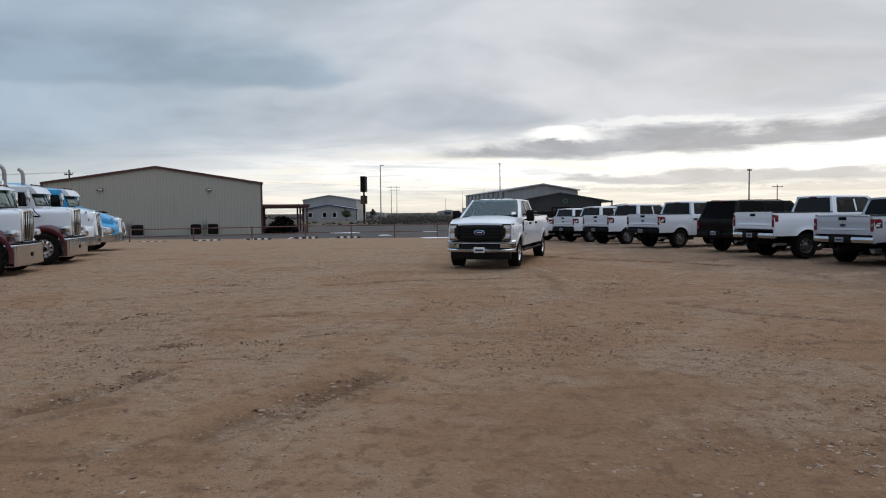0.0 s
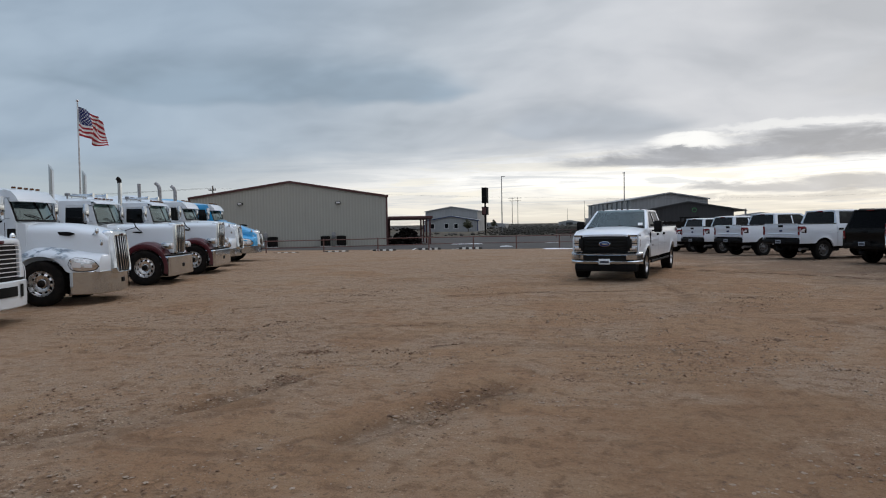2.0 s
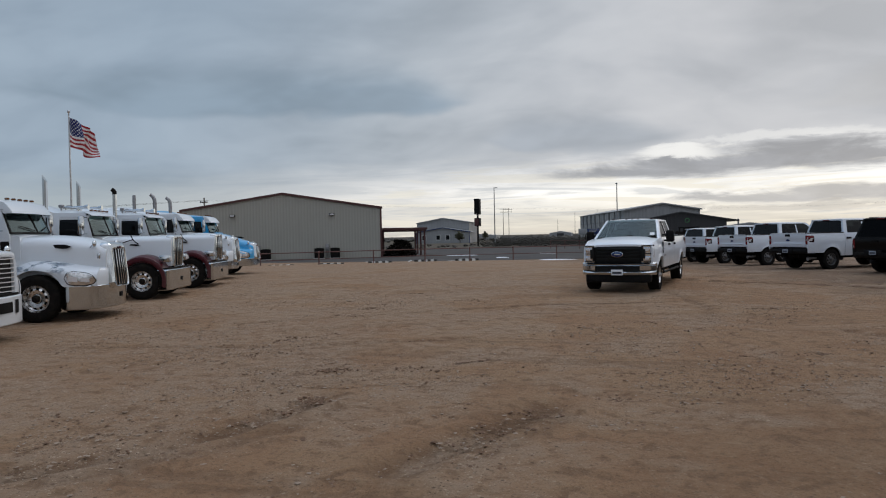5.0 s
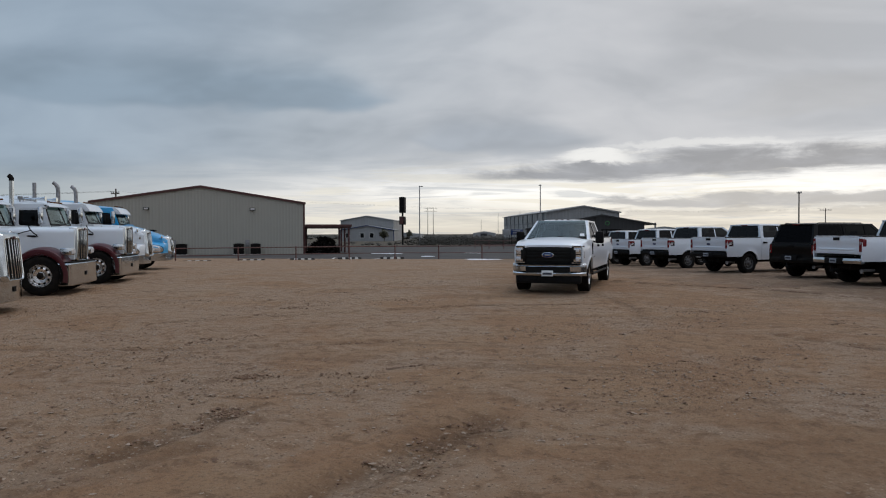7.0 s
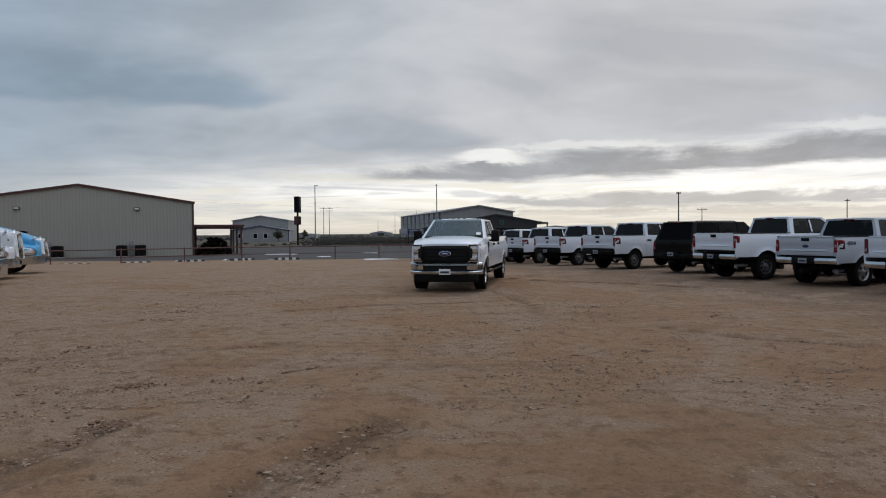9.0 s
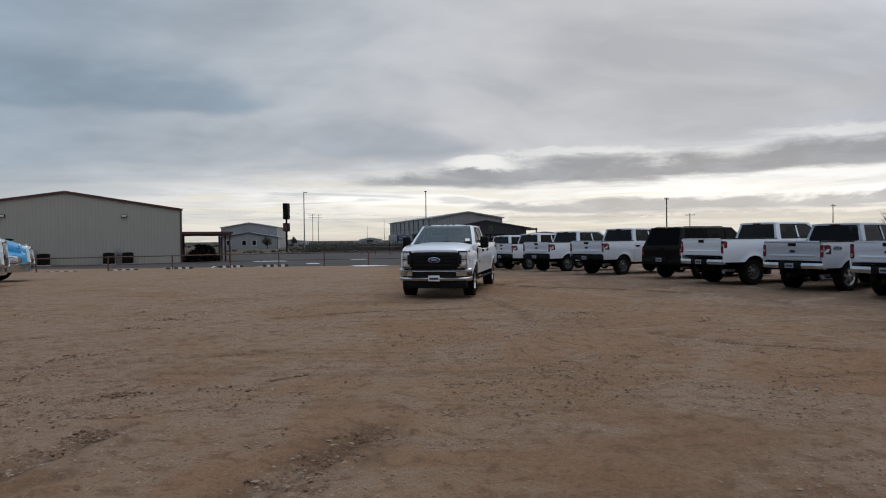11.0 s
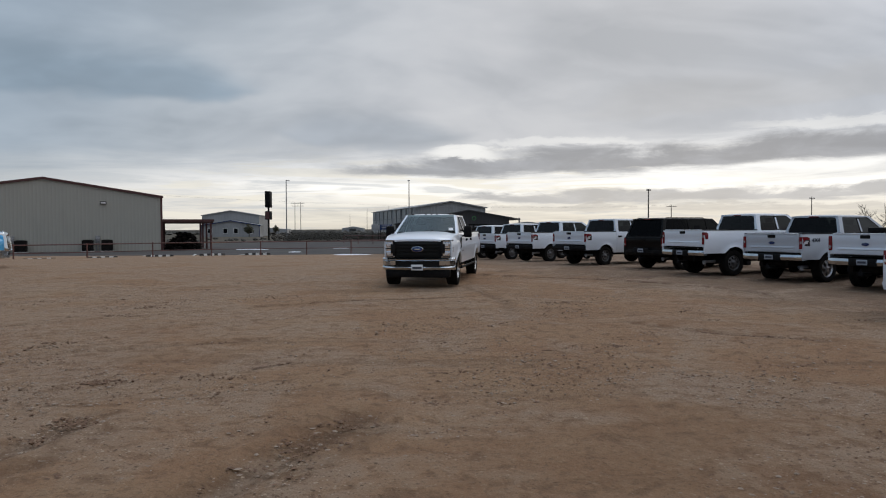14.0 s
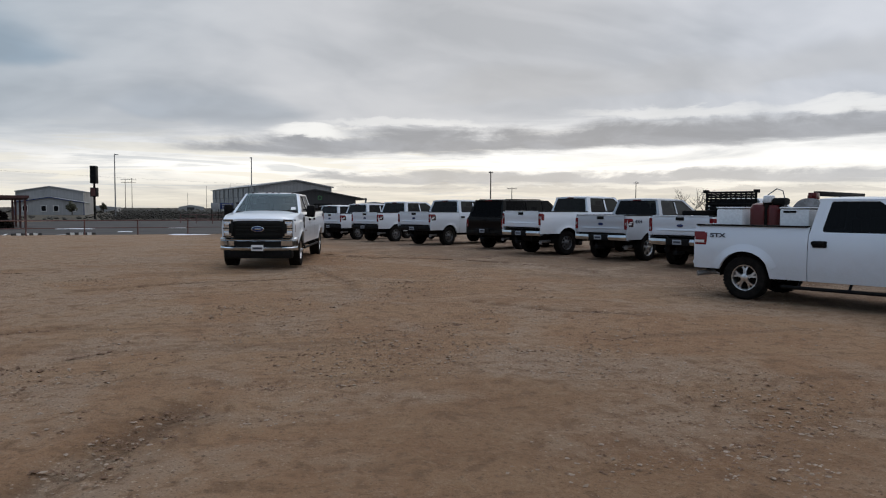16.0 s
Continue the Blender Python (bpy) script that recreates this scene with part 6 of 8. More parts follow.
    rim_in(bm, vs, (0, 0, -0.05))
    part("roof", bm, paint, th)
    # windscreen and its frame
    def screen(u, v, inset=0.0):
        z = s.belt + 0.02 + (T + 0.01 - s.belt - 0.02) * v
        x = fx0 + (a_top + 0.03 - fx0) * v - inset
        bow = 0.10 * (1 - u * u)
        return (x + bow * (1 - 0.4 * v), u * (s.roof_half(z) - 0.015), z)
    bm = bmesh.new()
    grid_faces(bm, [[screen(u / 8, v / 6, 0.004) for u in range(-8, 9)] for v in range(7)])
    ws = part("windscreen", bm, GLASS_CLEAR, th, "pale grey windscreen")
    ws.visible_shadow = False
    for side in (-1, 1):
        bm = bmesh.new()
        vs = grid_faces(bm, [[screen(side * u, v / 6, -0.006) for u in (0.93, 0.97, 1.0)] for v in range(7)])
        rim_in(bm, vs, (-0.05, 0, 0))
        part("windscreen_pillar", bm, paint, th)
    bm = bmesh.new()
    vs = grid_faces(bm, [[screen(u / 8, v, -0.005) for u in range(-8, 9)] for v in (0.0, 0.075)])
    rim_in(bm, vs, (-0.05, 0, 0))
    part("cowl_trim", bm, PLASTIC, th, "black cowl trim")
    for y in (-0.12, 0.5):
        bm = bmesh.new()
        pts = [Vector(screen((y + k * 0.08) / (w * 0.9), 0.10 + 0.012 * k, -0.03)) for k in range(-5, 5)]
        pipe(bm, pts, 0.012, 6)
        part("wiper", bm, PLASTIC, th, "black wiper")
    if "sticker" in extras:
        bm = bmesh.new()
        vs = grid_faces(bm, [[screen(u, v, -0.008) for u in (0.72, 0.80, 0.86)] for v in (0.16, 0.30)])
        part("windscreen_sticker", bm, PLATE_WHITE, th, "small white paper on the windscreen")
    bm = bmesh.new()
    box(bm, fx0 - 0.55, fx0 - 0.1, -w * 0.85, w * 0.85, s.belt - 0.2, s.belt + 0.03, 0.05)
    part("dashboard", bm, TRIM_DARK, th)
    # back wall of the cab with its window
    bm = bmesh.new()
    yb, yt = s.roof_half(s.belt), s.roof_half(T)
    back = lambda u, v: (s.cab + 0.005 + (s.roof_rear - s.cab) * max(0, (v - s.belt)) / (T - s.belt), u, v)  # noqa: E731
    out = [(-yb, s.rail - 0.5), (yb, s.rail - 0.5), (yb, s.belt), (yt, T), (-yt, T), (-yb, s.belt)]
    hole = rounded([(-yb * 0.88, s.belt + 0.05), (yb * 0.88, s.belt + 0.05), (yt * 0.91, T - 0.03), (-yt * 0.91, T - 0.03)], 0.09, 4)
    flat_panel(bm, out, [hole], back, (0.05, 0, 0))
    part("cab_back", bm, paint, th)
    pane("rear_window", [Vector(back(u, v)) + Vector((0.01, 0, 0)) for u, v in hole], (-1, 0, 0), glass, th, "dark tinted rear window")
    bm = bmesh.new()
    box(bm, s.roof_rear - 0.055, s.roof_rear - 0.025, -0.16, 0.16, T - 0.035, T - 0.005, 0.008)
    part("brake_light", bm, RED_LENS, th, "red high brake light")
    # bonnet
    bm = bmesh.new()
    rows = []
    for i in range(15):
        x = s.cowl + 0.03 + (s.nose - 0.03 - s.cowl - 0.03) * i / 14
        z = s.top(x)
        yh = s.half(x, z) - 0.004
        bulge = 0.055 * (1 - 0.5 * i / 14)
        row = []
        for k in (-1, -0.94, -0.8, -0.6, -0.3, 0, 0.3, 0.6, 0.8, 0.94, 1):
            ridge = 0.022 * smooth((0.78 - abs(k)) / 0.12)
            row.append((x + (0.05 * (1 - k * k) if i == 14 else 0), yh * k, z + bulge * (1 - abs(k) ** 2.4) + ridge - 0.012))
        rows.append(row)
    vs = grid_faces(bm, rows)
    rim_in(bm, vs, (0, 0, -0.05))
    part("bonnet", bm, paint, th)
    # front: grille, head lamps, bumper, plate
    fw = s.half(s.nose, s.hood_tip - 0.2)
    gz0, gz1 = s.hood_tip - s.face, s.hood_tip - 0.05
    bm = bmesh.new()
    rows = []
    for z in (gz0, gz0 + 0.03, (gz0 + gz1) / 2, gz1 - 0.03, gz1):
        rows.append([(s.nose - 0.01 + 0.06 * (1 - k * k) - (0.02 if z in (gz0, gz1) else 0), k * fw * 0.675, z) for k in (-1, -0.95, -0.6, -0.2, 0.2, 0.6, 0.95, 1)])
    vs = grid_faces(bm, rows)
    rim_in(bm, vs, (-0.12, 0, 0))
    gr = part("grille", bm, BLACK_GRILLE if grille == "black" else CHROME, th, "wide matt black grille")
    for k in range(4):
        z = gz0 + 0.09 + k * (gz1 - gz0 - 0.17) / 3
        bm = bmesh.new()
        vs = grid_faces(bm, [[(s.nose + 0.012 + 0.06 * (1 - q * q) + dx, q * fw * 0.62, z + dz) for q in (-1, -0.6, -0.2, 0.2, 0.6, 1)] for dx, dz in ((-0.02, 0.03), (0.006, 0.018), (0.006, -0.018), (-0.02, -0.03))])
        part("grille_bar", bm, BLACK_GRILLE, gr)
    bm = bmesh.new()
    lathe(bm, ((0.13, 0.02), (0.13, -0.012), (0.115, -0.016)), 28)
    bmesh.ops.transform(bm, matrix=pose(s.nose + 0.075, 0, (gz0 + gz1) / 2, 0, 0, 90) @ Matrix.Diagonal((1.25, 1, 0.58, 1)), verts=bm.verts)
    em = part("emblem_ring", bm, CHROME, gr, "chrome oval emblem ring")
    bm = bmesh.new()
    lathe(bm, ((0.116, -0.012), (0.06, -0.02), (0.0001, -0.022)), 28)
    bmesh.ops.transform(bm, matrix=pose(s.nose + 0.075, 0, (gz0 + gz1) / 2, 0, 0, 90) @ Matrix.Diagonal((1.25, 1, 0.58, 1)), verts=bm.verts)
    part("emblem_field", bm, BLUE_BADGE, em, "blue oval emblem field")
    bm = bmesh.new()
    box(bm, s.nose + 0.094, s.nose + 0.101, -0.075, 0.075, (gz0 + gz1) / 2 - 0.014, (gz0 + gz1) / 2 + 0.014, 0.003)
    part("emblem_bar", bm, CHROME, em)
    for side in (-1, 1):
        y0, y1 = fw * 0.685, fw * 1.0
        hz0, hz1 = gz0 - 0.0, gz1 + 0.035
        bm = bmesh.new()
        # C-shaped lamp housing that wraps round the corner
        rows = []
        for z in (hz0, hz0 + 0.05, (hz0 + hz1) / 2, hz1 - 0.05, hz1):
            rows.append([(s.nose + 0.035 - 0.02 * k - 0.22 * max(0, (k - 0.72) / 0.28) ** 2, side * (y0 + (y1 - y0) * min(1.0, k / 0.9) + (0.012 if k > 0.9 else 0)), z) for k in (0, 0.2, 0.45, 0.7, 0.85, 1.0)])
        vs = grid_faces(bm, rows)
        rim_in(bm, vs, (-0.10, 0, 0))
        hl = part("head_lamp", bm, LAMP_SILVER, th, "clear head lamp with chrome inside")
        for zc in (hz0 + 0.11, hz1 - 0.12):
            bm = bmesh.new()
            ya, yb = sorted((side * (y0 + 0.065), side * (y0 + 0.235)))
            box(bm, s.nose + 0.015, s.nose + 0.05, ya, yb, zc - 0.055, zc + 0.055, 0.015)
            part("reflector", bm, LAMP_SILVER, hl)
            bm = bmesh.new()
            ya, yb = sorted((side * (y0 + 0.10), side * (y0 + 0.20)))
            box(bm, s.nose + 0.048, s.nose + 0.056, ya, yb, zc - 0.035, zc + 0.035, 0.01)
            part("bulb_lens", bm, PALE_LENS, hl)
        bm = bmesh.new()
        ya, yb = sorted((side * (y1 - 0.03), side * (y1 + 0.016)))
        box(bm, s.nose - 0.20, s.nose - 0.10, ya, yb, (hz0 + hz1) / 2 - 0.1, (hz0 + hz1) / 2 + 0.1, 0.012)
        part("amber_lens", bm, AMBER_LENS, hl, "amber corner lens")
        bm = bmesh.new()
        ya, yb = sorted((side * y0, side * (y0 + 0.05)))
        box(bm, s.nose + 0.02, s.nose + 0.05, ya, yb, hz0 + 0.02, hz1 - 0.02, 0.01)
        part("lamp_divider", bm, PLASTIC, hl)
        bm = bmesh.new()        # dark notch that leaves a C-shaped bright lamp
        ya, yb = sorted((side * (y0 - 0.01), side * (y0 + 0.105)))
        box(bm, s.nose + 0.03, s.nose + 0.064, ya, yb, hz0 + 0.10, hz1 - 0.11, 0.012)
        part("lamp_notch", bm, BLACK_GRILLE, hl)
        for zc in (hz0 + 0.025, (hz0 + hz1) / 2, hz1 - 0.025):      # dark seams between the lamp chambers
            bm = bmesh.new()
            ya, yb = sorted((side * (y0 + 0.05), side * (y1 - 0.04)))
            box(bm, s.nose + 0.03, s.nose + 0.045, ya, yb, zc - 0.012, zc + 0.012, 0.003)
            part("lamp_seam", bm, PLASTIC, hl)
    bz0, bz1 = gz0 - 0.34, gz0 - 0.012
    slot = (bz0 + 0.125, bz1 - 0.085)
    ks = (-1, -0.97, -0.88, -0.74, -0.60, -0.3, 0, 0.3, 0.60, 0.74, 0.88, 0.97, 1)
    bump_x = lambda k: s.nose + 0.13 - 0.10 * abs(k) ** 2.5 - 0.14 * max(0, (abs(k) - 0.86) / 0.14) ** 2  # noqa: E731
    for nm, za, zb, klim in (("bumper_top", slot[1], bz1, 1.0), ("bumper_bottom", bz0, slot[0], 1.0)):
        bm = bmesh.new()
        rows = []
        for z, dx in ((za, -0.035), (za + 0.02, -0.012), ((za + zb) / 2, 0.004), (zb - 0.03, -0.016), (zb - 0.008, -0.045), (zb, -0.08)):
            rows.append([(bump_x(k) + dx, k * w * 0.985, z - (0.035 * max(0.0, 1 - abs(abs(k) - 0.45) / 0.3) if nm == "bumper_bottom" and z > (za + zb) / 2 else 0.0)) for k in ks])
        vs = grid_faces(bm, rows)
        rim_in(bm, vs, (-0.09, 0, 0))
        fb = part("front_bumper", bm, CHROME, th, "chrome front bumper")
    for side in (-1, 1):
        bm = bmesh.new()
        kk = [side * q for q in (0.60, 0.74, 0.88, 0.97, 1.0)]
        vs = grid_faces(bm, [[(bump_x(k) - 0.002, k * w * 0.985, z) for k in kk] for z in (slot[0], slot[1])])
        rim_in(bm, vs, (-0.09, 0, 0))
        part("bumper_end", bm, CHROME, fb)
    bm = bmesh.new()
    vs = grid_faces(bm, [[(bump_x(k) - 0.06, k * w * 0.985, z) for k in ks[4:9]] for z in (slot[0] - 0.02, slot[1] + 0.02)])
    part("bumper_slot", bm, BLACK_GRILLE, fb, "black bumper opening")
    bm = bmesh.new()
    box(bm, s.nose - 0.25, s.nose + 0.05, -w * 0.86, w * 0.86, bz0 - 0.21, bz0 + 0.02, 0.05)
    part("air_dam", bm, PLASTIC, th, "black lower air dam")
    bm = bmesh.new()
    box(bm, s.nose + 0.135, s.nose + 0.143, -0.155, 0.155, bz0 - 0.01, bz0 + 0.145, 0.004)
    pl = part("licence_plate", bm, PLATE_WHITE, fb, "white licence plate with a dark bar")
    bm = bmesh.new()
    box(bm, s.nose + 0.143, s.nose + 0.146, -0.125, 0.125, bz0 + 0.03, bz0 + 0.085, 0.0)
    part("plate_bar", bm, INK, pl)
    # mirrors
    for side in (-1, 1):
        bm = bmesh.new()
        mx, mz = s.cowl - 0.44, s.belt - 0.05
        y0 = s.roof_half(mz)
        big = 1.0 if "tow_mirrors" in extras else 0.62
        ya, yb = sorted((side * (y0 + 0.08), side * (y0 + 0.08 + 0.23 * big ** 0.5)))
        box(bm, mx - 0.09, mx + 0.09, ya, yb, mz - 0.05, mz - 0.05 + 0.34 * big, 0.05)
        for z in (mz, mz + 0.16 * big):
            yc, yd = sorted((side * (y0 - 0.03), side * (y0 + 0.16)))
            box(bm, mx - 0.03, mx + 0.05, yc, yd, z - 0.03, z + 0.02, 0.012)
        mir = part("door_mirror", bm, PLASTIC, th, "black door mirror")
        bm = bmesh.new()
        box(bm, mx - 0.094, mx - 0.088, ya + 0.03, yb - 0.03, mz - 0.01, mz - 0.09 + 0.34 * big)
        part("mirror_glass", bm, CHROME, mir)
    # running boards, mud flaps, exhaust, wheel wells
    if "steps" in extras:
        for side in (-1, 1):
            bm = bmesh.new()
            y = side * (w - 0.02)
            tube(bm, (s.arch + 0.2, y, s.sill - 0.13), (s.wb - s.arch - 0.1, y, s.sill - 0.13), 0.034, 10)
            for x in (s.arch + 0.5, (s.wb) / 2, s.wb - s.arch - 0.4):
                tube(bm, (x, y, s.sill - 0.13), (x, y * 0.8, s.sill + 0.06), 0.025, 6)
            part("side_step", bm, PLASTIC, th, "black side step bar")
    bm = bmesh.new()
    tube(bm, (0.6, -0.6, s.r + 0.05), (s.tail + 0.25, -0.72, s.r + 0.05), 0.045, 10)
    tube(bm, (s.tail + 0.25, -0.72, s.r + 0.05), (s.tail + 0.05, -w * 0.93, s.r + 0.02), 0.05, 10)
    part("exhaust_pipe", bm, STEEL_GREY, th, "steel exhaust pipe")
    for c in (0.0, s.wb):
        for side in (-1, 1):
            bm = bmesh.new()
            n = 14
            rows = []
            for y in (side * (w - 0.06), side * 0.55):
                rows.append([(c + s.arch * 1.0 * math.cos(math.pi * i / n), y, s.r * 1.02 + s.arch * 1.0 * math.sin(math.pi * i / n)) for i in range(n + 1)])
            grid_faces(bm, rows)
            part("wheel_well", bm, PLASTIC, th)
    steer = 0.0
    for x in (0.0, s.wb):
        for side in (-1, 1):
            add_wheel(th, x, side * (w - s.tw / 2 - 0.015), s.r, s.tw, s.rim, s.style, steer)
    if "roof_lights" in extras:
        for y in (-0.56, -0.17, 0.0, 0.17, 0.56):
            bm = bmesh.new()
            box(bm, a_top - 0.12, a_top - 0.04, y - 0.03, y + 0.03, s.roof - 0.03, s.roof + 0.014, 0.012)
            part("clearance_light", bm, DARK_LENS, th, "amber roof clearance light")
    if "vent" in extras:
        for side in (-1, 1):
            x = d[-1] + 0.12
            y = s.half(x, s.belt - 0.28)
            bm = bmesh.new()
            ya, yb = sorted((side * (y - 0.01), side * (y + 0.014)))
            box(bm, x - 0.045, x + 0.06, ya, yb, s.belt - 0.40, s.belt - 0.09, 0.012)
            vt = part("fender_vent", bm, PLASTIC, th, "black fender vent badge")
            bm = bmesh.new()
            ya, yb = sorted((side * (y + 0.013), side * (y + 0.018)))
            box(bm, x - 0.02, x + 0.035, ya, yb, s.belt - 0.30, s.belt - 0.2, 0.0)
            part("badge_bar", bm, ALLOY, vt)
            bm = bmesh.new()
            ya, yb = sorted((side * (s.half(s.cowl - 0.5, 0.9) + 0.001), side * (s.half(s.cowl - 0.5, 0.9) + 0.005)))
            box(bm, s.cowl - 0.56, s.cowl - 0.22, ya, yb, 0.905, 0.945)
            part("door_text_bar", bm, STEEL_GREY, th, "small grey lettering strip")
    return th


def shape(**k):
    s = PickupShape(**k)
    s.win_gap = k.get("win_gap", 0.17)
    return s


HEAVY = shape(wb=4.47, tail=-1.24, cab=1.56, cowl=4.02, nose=5.28, roof_front=3.16, roof_rear=1.66, roof=1.99, belt=1.40, rail=1.45, hood=1.42, hood_tip=1.27,
              sill=0.58, face=0.48, w=1.015, r=0.41, tw=0.31, rim=0.235, doors=(1.56, 2.66, 3.90), style="steel", arch=1.25)
LIGHT_CREW = shape(wb=3.69, tail=-1.16, cab=0.66, cowl=3.16, nose=4.42, roof_front=2.30, roof_rear=0.80, roof=1.955, belt=1.37, rail=1.40, hood=1.37, hood_tip=1.20,
                   sill=0.52, w=1.005, r=0.39, tw=0.265, rim=0.235, doors=(0.66, 1.72, 3.02), style="dim", arch=1.22, flare=0.025)
LIGHT_ALLOY = shape(wb=3.69, tail=-1.16, cab=0.66, cowl=3.16, nose=4.42, roof_front=2.30, roof_rear=0.80, roof=1.965, belt=1.37, rail=1.40, hood=1.37, hood_tip=1.20,
                    sill=0.54, w=1.005, r=0.40, tw=0.275, rim=0.25, doors=(0.66, 1.72, 3.02), style="spoke", arch=1.22)
LAMP_C = dict(z=(0.98, 1.32), deep=0.26, clear=0.40, chrome=False, wrap=True, hook=True)
LAMP_CHROME = dict(z=(0.98, 1.32), deep=0.26, clear=0.40, chrome=True, wrap=True, hook=True, split=True)
LAMP_HEAVY = dict(z=(1.02, 1.40), deep=0.20, clear=0.12, chrome=True, wrap=True, split=True)


def side_text(th, text, x, z, size, s, wide=1.0):
    for side in (-1, 1):
        letters("decal_text", text, size, INK, th, pose(x, side * (s.half(x, z) + 0.014), z, 90, 0, 0 if side < 0 else 180) @ Matrix.Diagonal((wide, 1.0, 1.0, 1.0)), 0.002)


# ---- highway tractors ----
def semi_hood(k, paint, th, aero):
    """The long bonnet: rounded box sections from the cowl to the grille."""
    secs = []
    x0, x1 = k["cowl"], k["grille"]
    for i in range(13):
        t = i / 12
        x = x0 + (x1 - x0) * t
        hw = k["hood_w0"] + (k["hood_w1"] - k["hood_w0"]) * (t ** (1.5 if aero else 1.0))
        top = k["hood_z0"] + (k["hood_z1"] - k["hood_z0"]) * (t ** k.get("hood_pow", 3.2 if aero else 1.2))
        low = k["hood_low"]
        r = 0.22 if aero else 0.14
        row = [(x, -hw, low), (x, -hw, low + (top - low) * 0.5), (x, -hw, top - r)]
        for a in range(1, 6):
            q = a / 6 * math.pi / 2
            row.append((x, -hw + r * (1 - math.cos(q)), top - r + r * math.sin(q)))
        row += [(x, -hw * 0.45, top + 0.035), (x, 0, top + 0.05)]
        row += [(p[0], -p[1], p[2]) for p in row[-2::-1]]
        secs.append(row)
    bm = bmesh.new()
    vs = grid_faces(bm, secs)
    bm.faces.new(vs[-1])
    part("bonnet", bm, paint, th)
    for side in (-1, 1):
        bm = bmesh.new()
        pts = rounded([(-0.28, 0.0), (0.12, -0.05), (0.30, 0.0), (0.12, 0.06), (-0.2, 0.06)], 0.05, 2)
        xc, zc = x0 + (x1 - x0) * 0.52, k["hood_z0"] - 0.24
        hw = k["hood_w0"] + (k["hood_w1"] - k["hood_w0"]) * (0.52 ** (1.5 if aero else 1.0))
        sc = 0.95 if aero else 0.55
        a = [bm.verts.new((xc + u * sc, side * (hw + 0.018), zc + v * sc)) for u, v in pts]
        b = [bm.verts.new((xc + u * sc, side * (hw - 0.03), zc + v * sc)) for u, v in pts]
        bm.faces.new(a)
        for i in range(len(a)):
            j = (i + 1) % len(a)
            bm.faces.new((a[i], a[j], b[j], b[i]))
        part("hood_vent", bm, PLASTIC, th, "dark vent badge on the bonnet side")


def nose_skin(k, side, x, f, lift=0.0):
    """A point on the rounded flank of a streamlined nose: f runs from the wheel opening up and over to the bonnet."""
    R, r, half = k["r"], k["fender_r"], k["half"]
    low = R + math.sqrt(max(0.0, (r - 0.06) ** 2 - x * x)) if abs(x) < r - 0.06 else (0.0)
    low = max(low, k["bump_z1"] - 0.02 if x > 0 else 0.92)
    crest = R + r + 0.05
    top = crest - 0.18 * smooth((x - 0.08) / 1.25) - (0.30 * smooth((-x - 0.1) / 0.8))
    top = max(top, low + 0.05)
    out = half * (1 - 0.27 * smooth((x - 0.5) / 1.1) ** 1.3)
    inn = k["hood_w0"] + (k["hood_w1"] - k["hood_w0"]) * smooth((x - k["cowl"]) / (k["grille"] - k["cowl"])) - 0.05
    if f < 0.5:
        y, z = out - 0.015 * (1 - f * 2), low + (top - 0.14 - low) * f * 2 if top - 0.14 > low else low
    else:
        a = (f - 0.5) * 2 * math.pi / 2
        y = out - (out - inn) * (1 - math.cos(a))
        zb = max(low, top - 0.14)
        z = zb + (top + 0.10 - zb) * math.sin(a)
    return Vector((x, side * (y + lift), z + lift * 0.2))


def semi_fender(k, paint, th, side, aero):
    """Mudguard over the front wheel: an open arch, or the full flank of a streamlined nose."""
    bm = bmesh.new()
    if aero:
        xs = [-0.80 + (k["bumper"] - 0.19 + 0.80) * i / 30 for i in range(31)]
        vs = grid_faces(bm, [[nose_skin(k, side, x, j / 12) for j in range(13)] for x in xs])
        rim_in(bm, vs, (0, -side * 0.03, -0.01))
        guard = part("mudguard", bm, paint, th)
        bm = bmesh.new()        # the front corner between the flank and the grille
        edge = [nose_skin(k, side, xs[-1], j / 12) for j in range(13)]
        grid_faces(bm, [[p + Vector((-0.03, 0, 0)), p.lerp(Vector((k["grille"] + 0.03, side * k["grille_w"] * 0.96, p.z)), 0.5) + Vector((0.02, 0, 0)), Vector((k["grille"] + 0.04, side * k["grille_w"] * 0.96, p.z))] for p in edge])
        part("nose_corner", bm, paint, th)
        return guard
    r = k["fender_r"]
    y1, y0 = side * k["half"], side * (k["hood_w1"] - 0.02)
    rows = []
    for i in range(19):
        a = radians(-14 + 192 * i / 18)
        c, s_ = math.cos(a), math.sin(a)
        z, x = k["r"] + r * s_, r * c
        rows.append([(x, y0, z + 0.07 * max(0.2, s_)), (x, y0 + (y1 - y0) * 0.45, z + 0.066 * max(0.2, s_)), (x, y0 + (y1 - y0) * 0.8, z + 0.048),
                     (x, y1, z + 0.0), (c * (r - 0.05), y1 + side * 0.012, k["r"] + (r - 0.05) * s_), (c * (r - 0.12), y1 + side * 0.004, k["r"] + (r - 0.12) * s_), (c * (r - 0.13), y1 - side * 0.04, k["r"] + (r - 0.13) * s_)])
    vs = grid_faces(bm, rows)
    rim_in(bm, vs, (0, 0, -0.03))
    return part("mudguard", bm, paint, th)


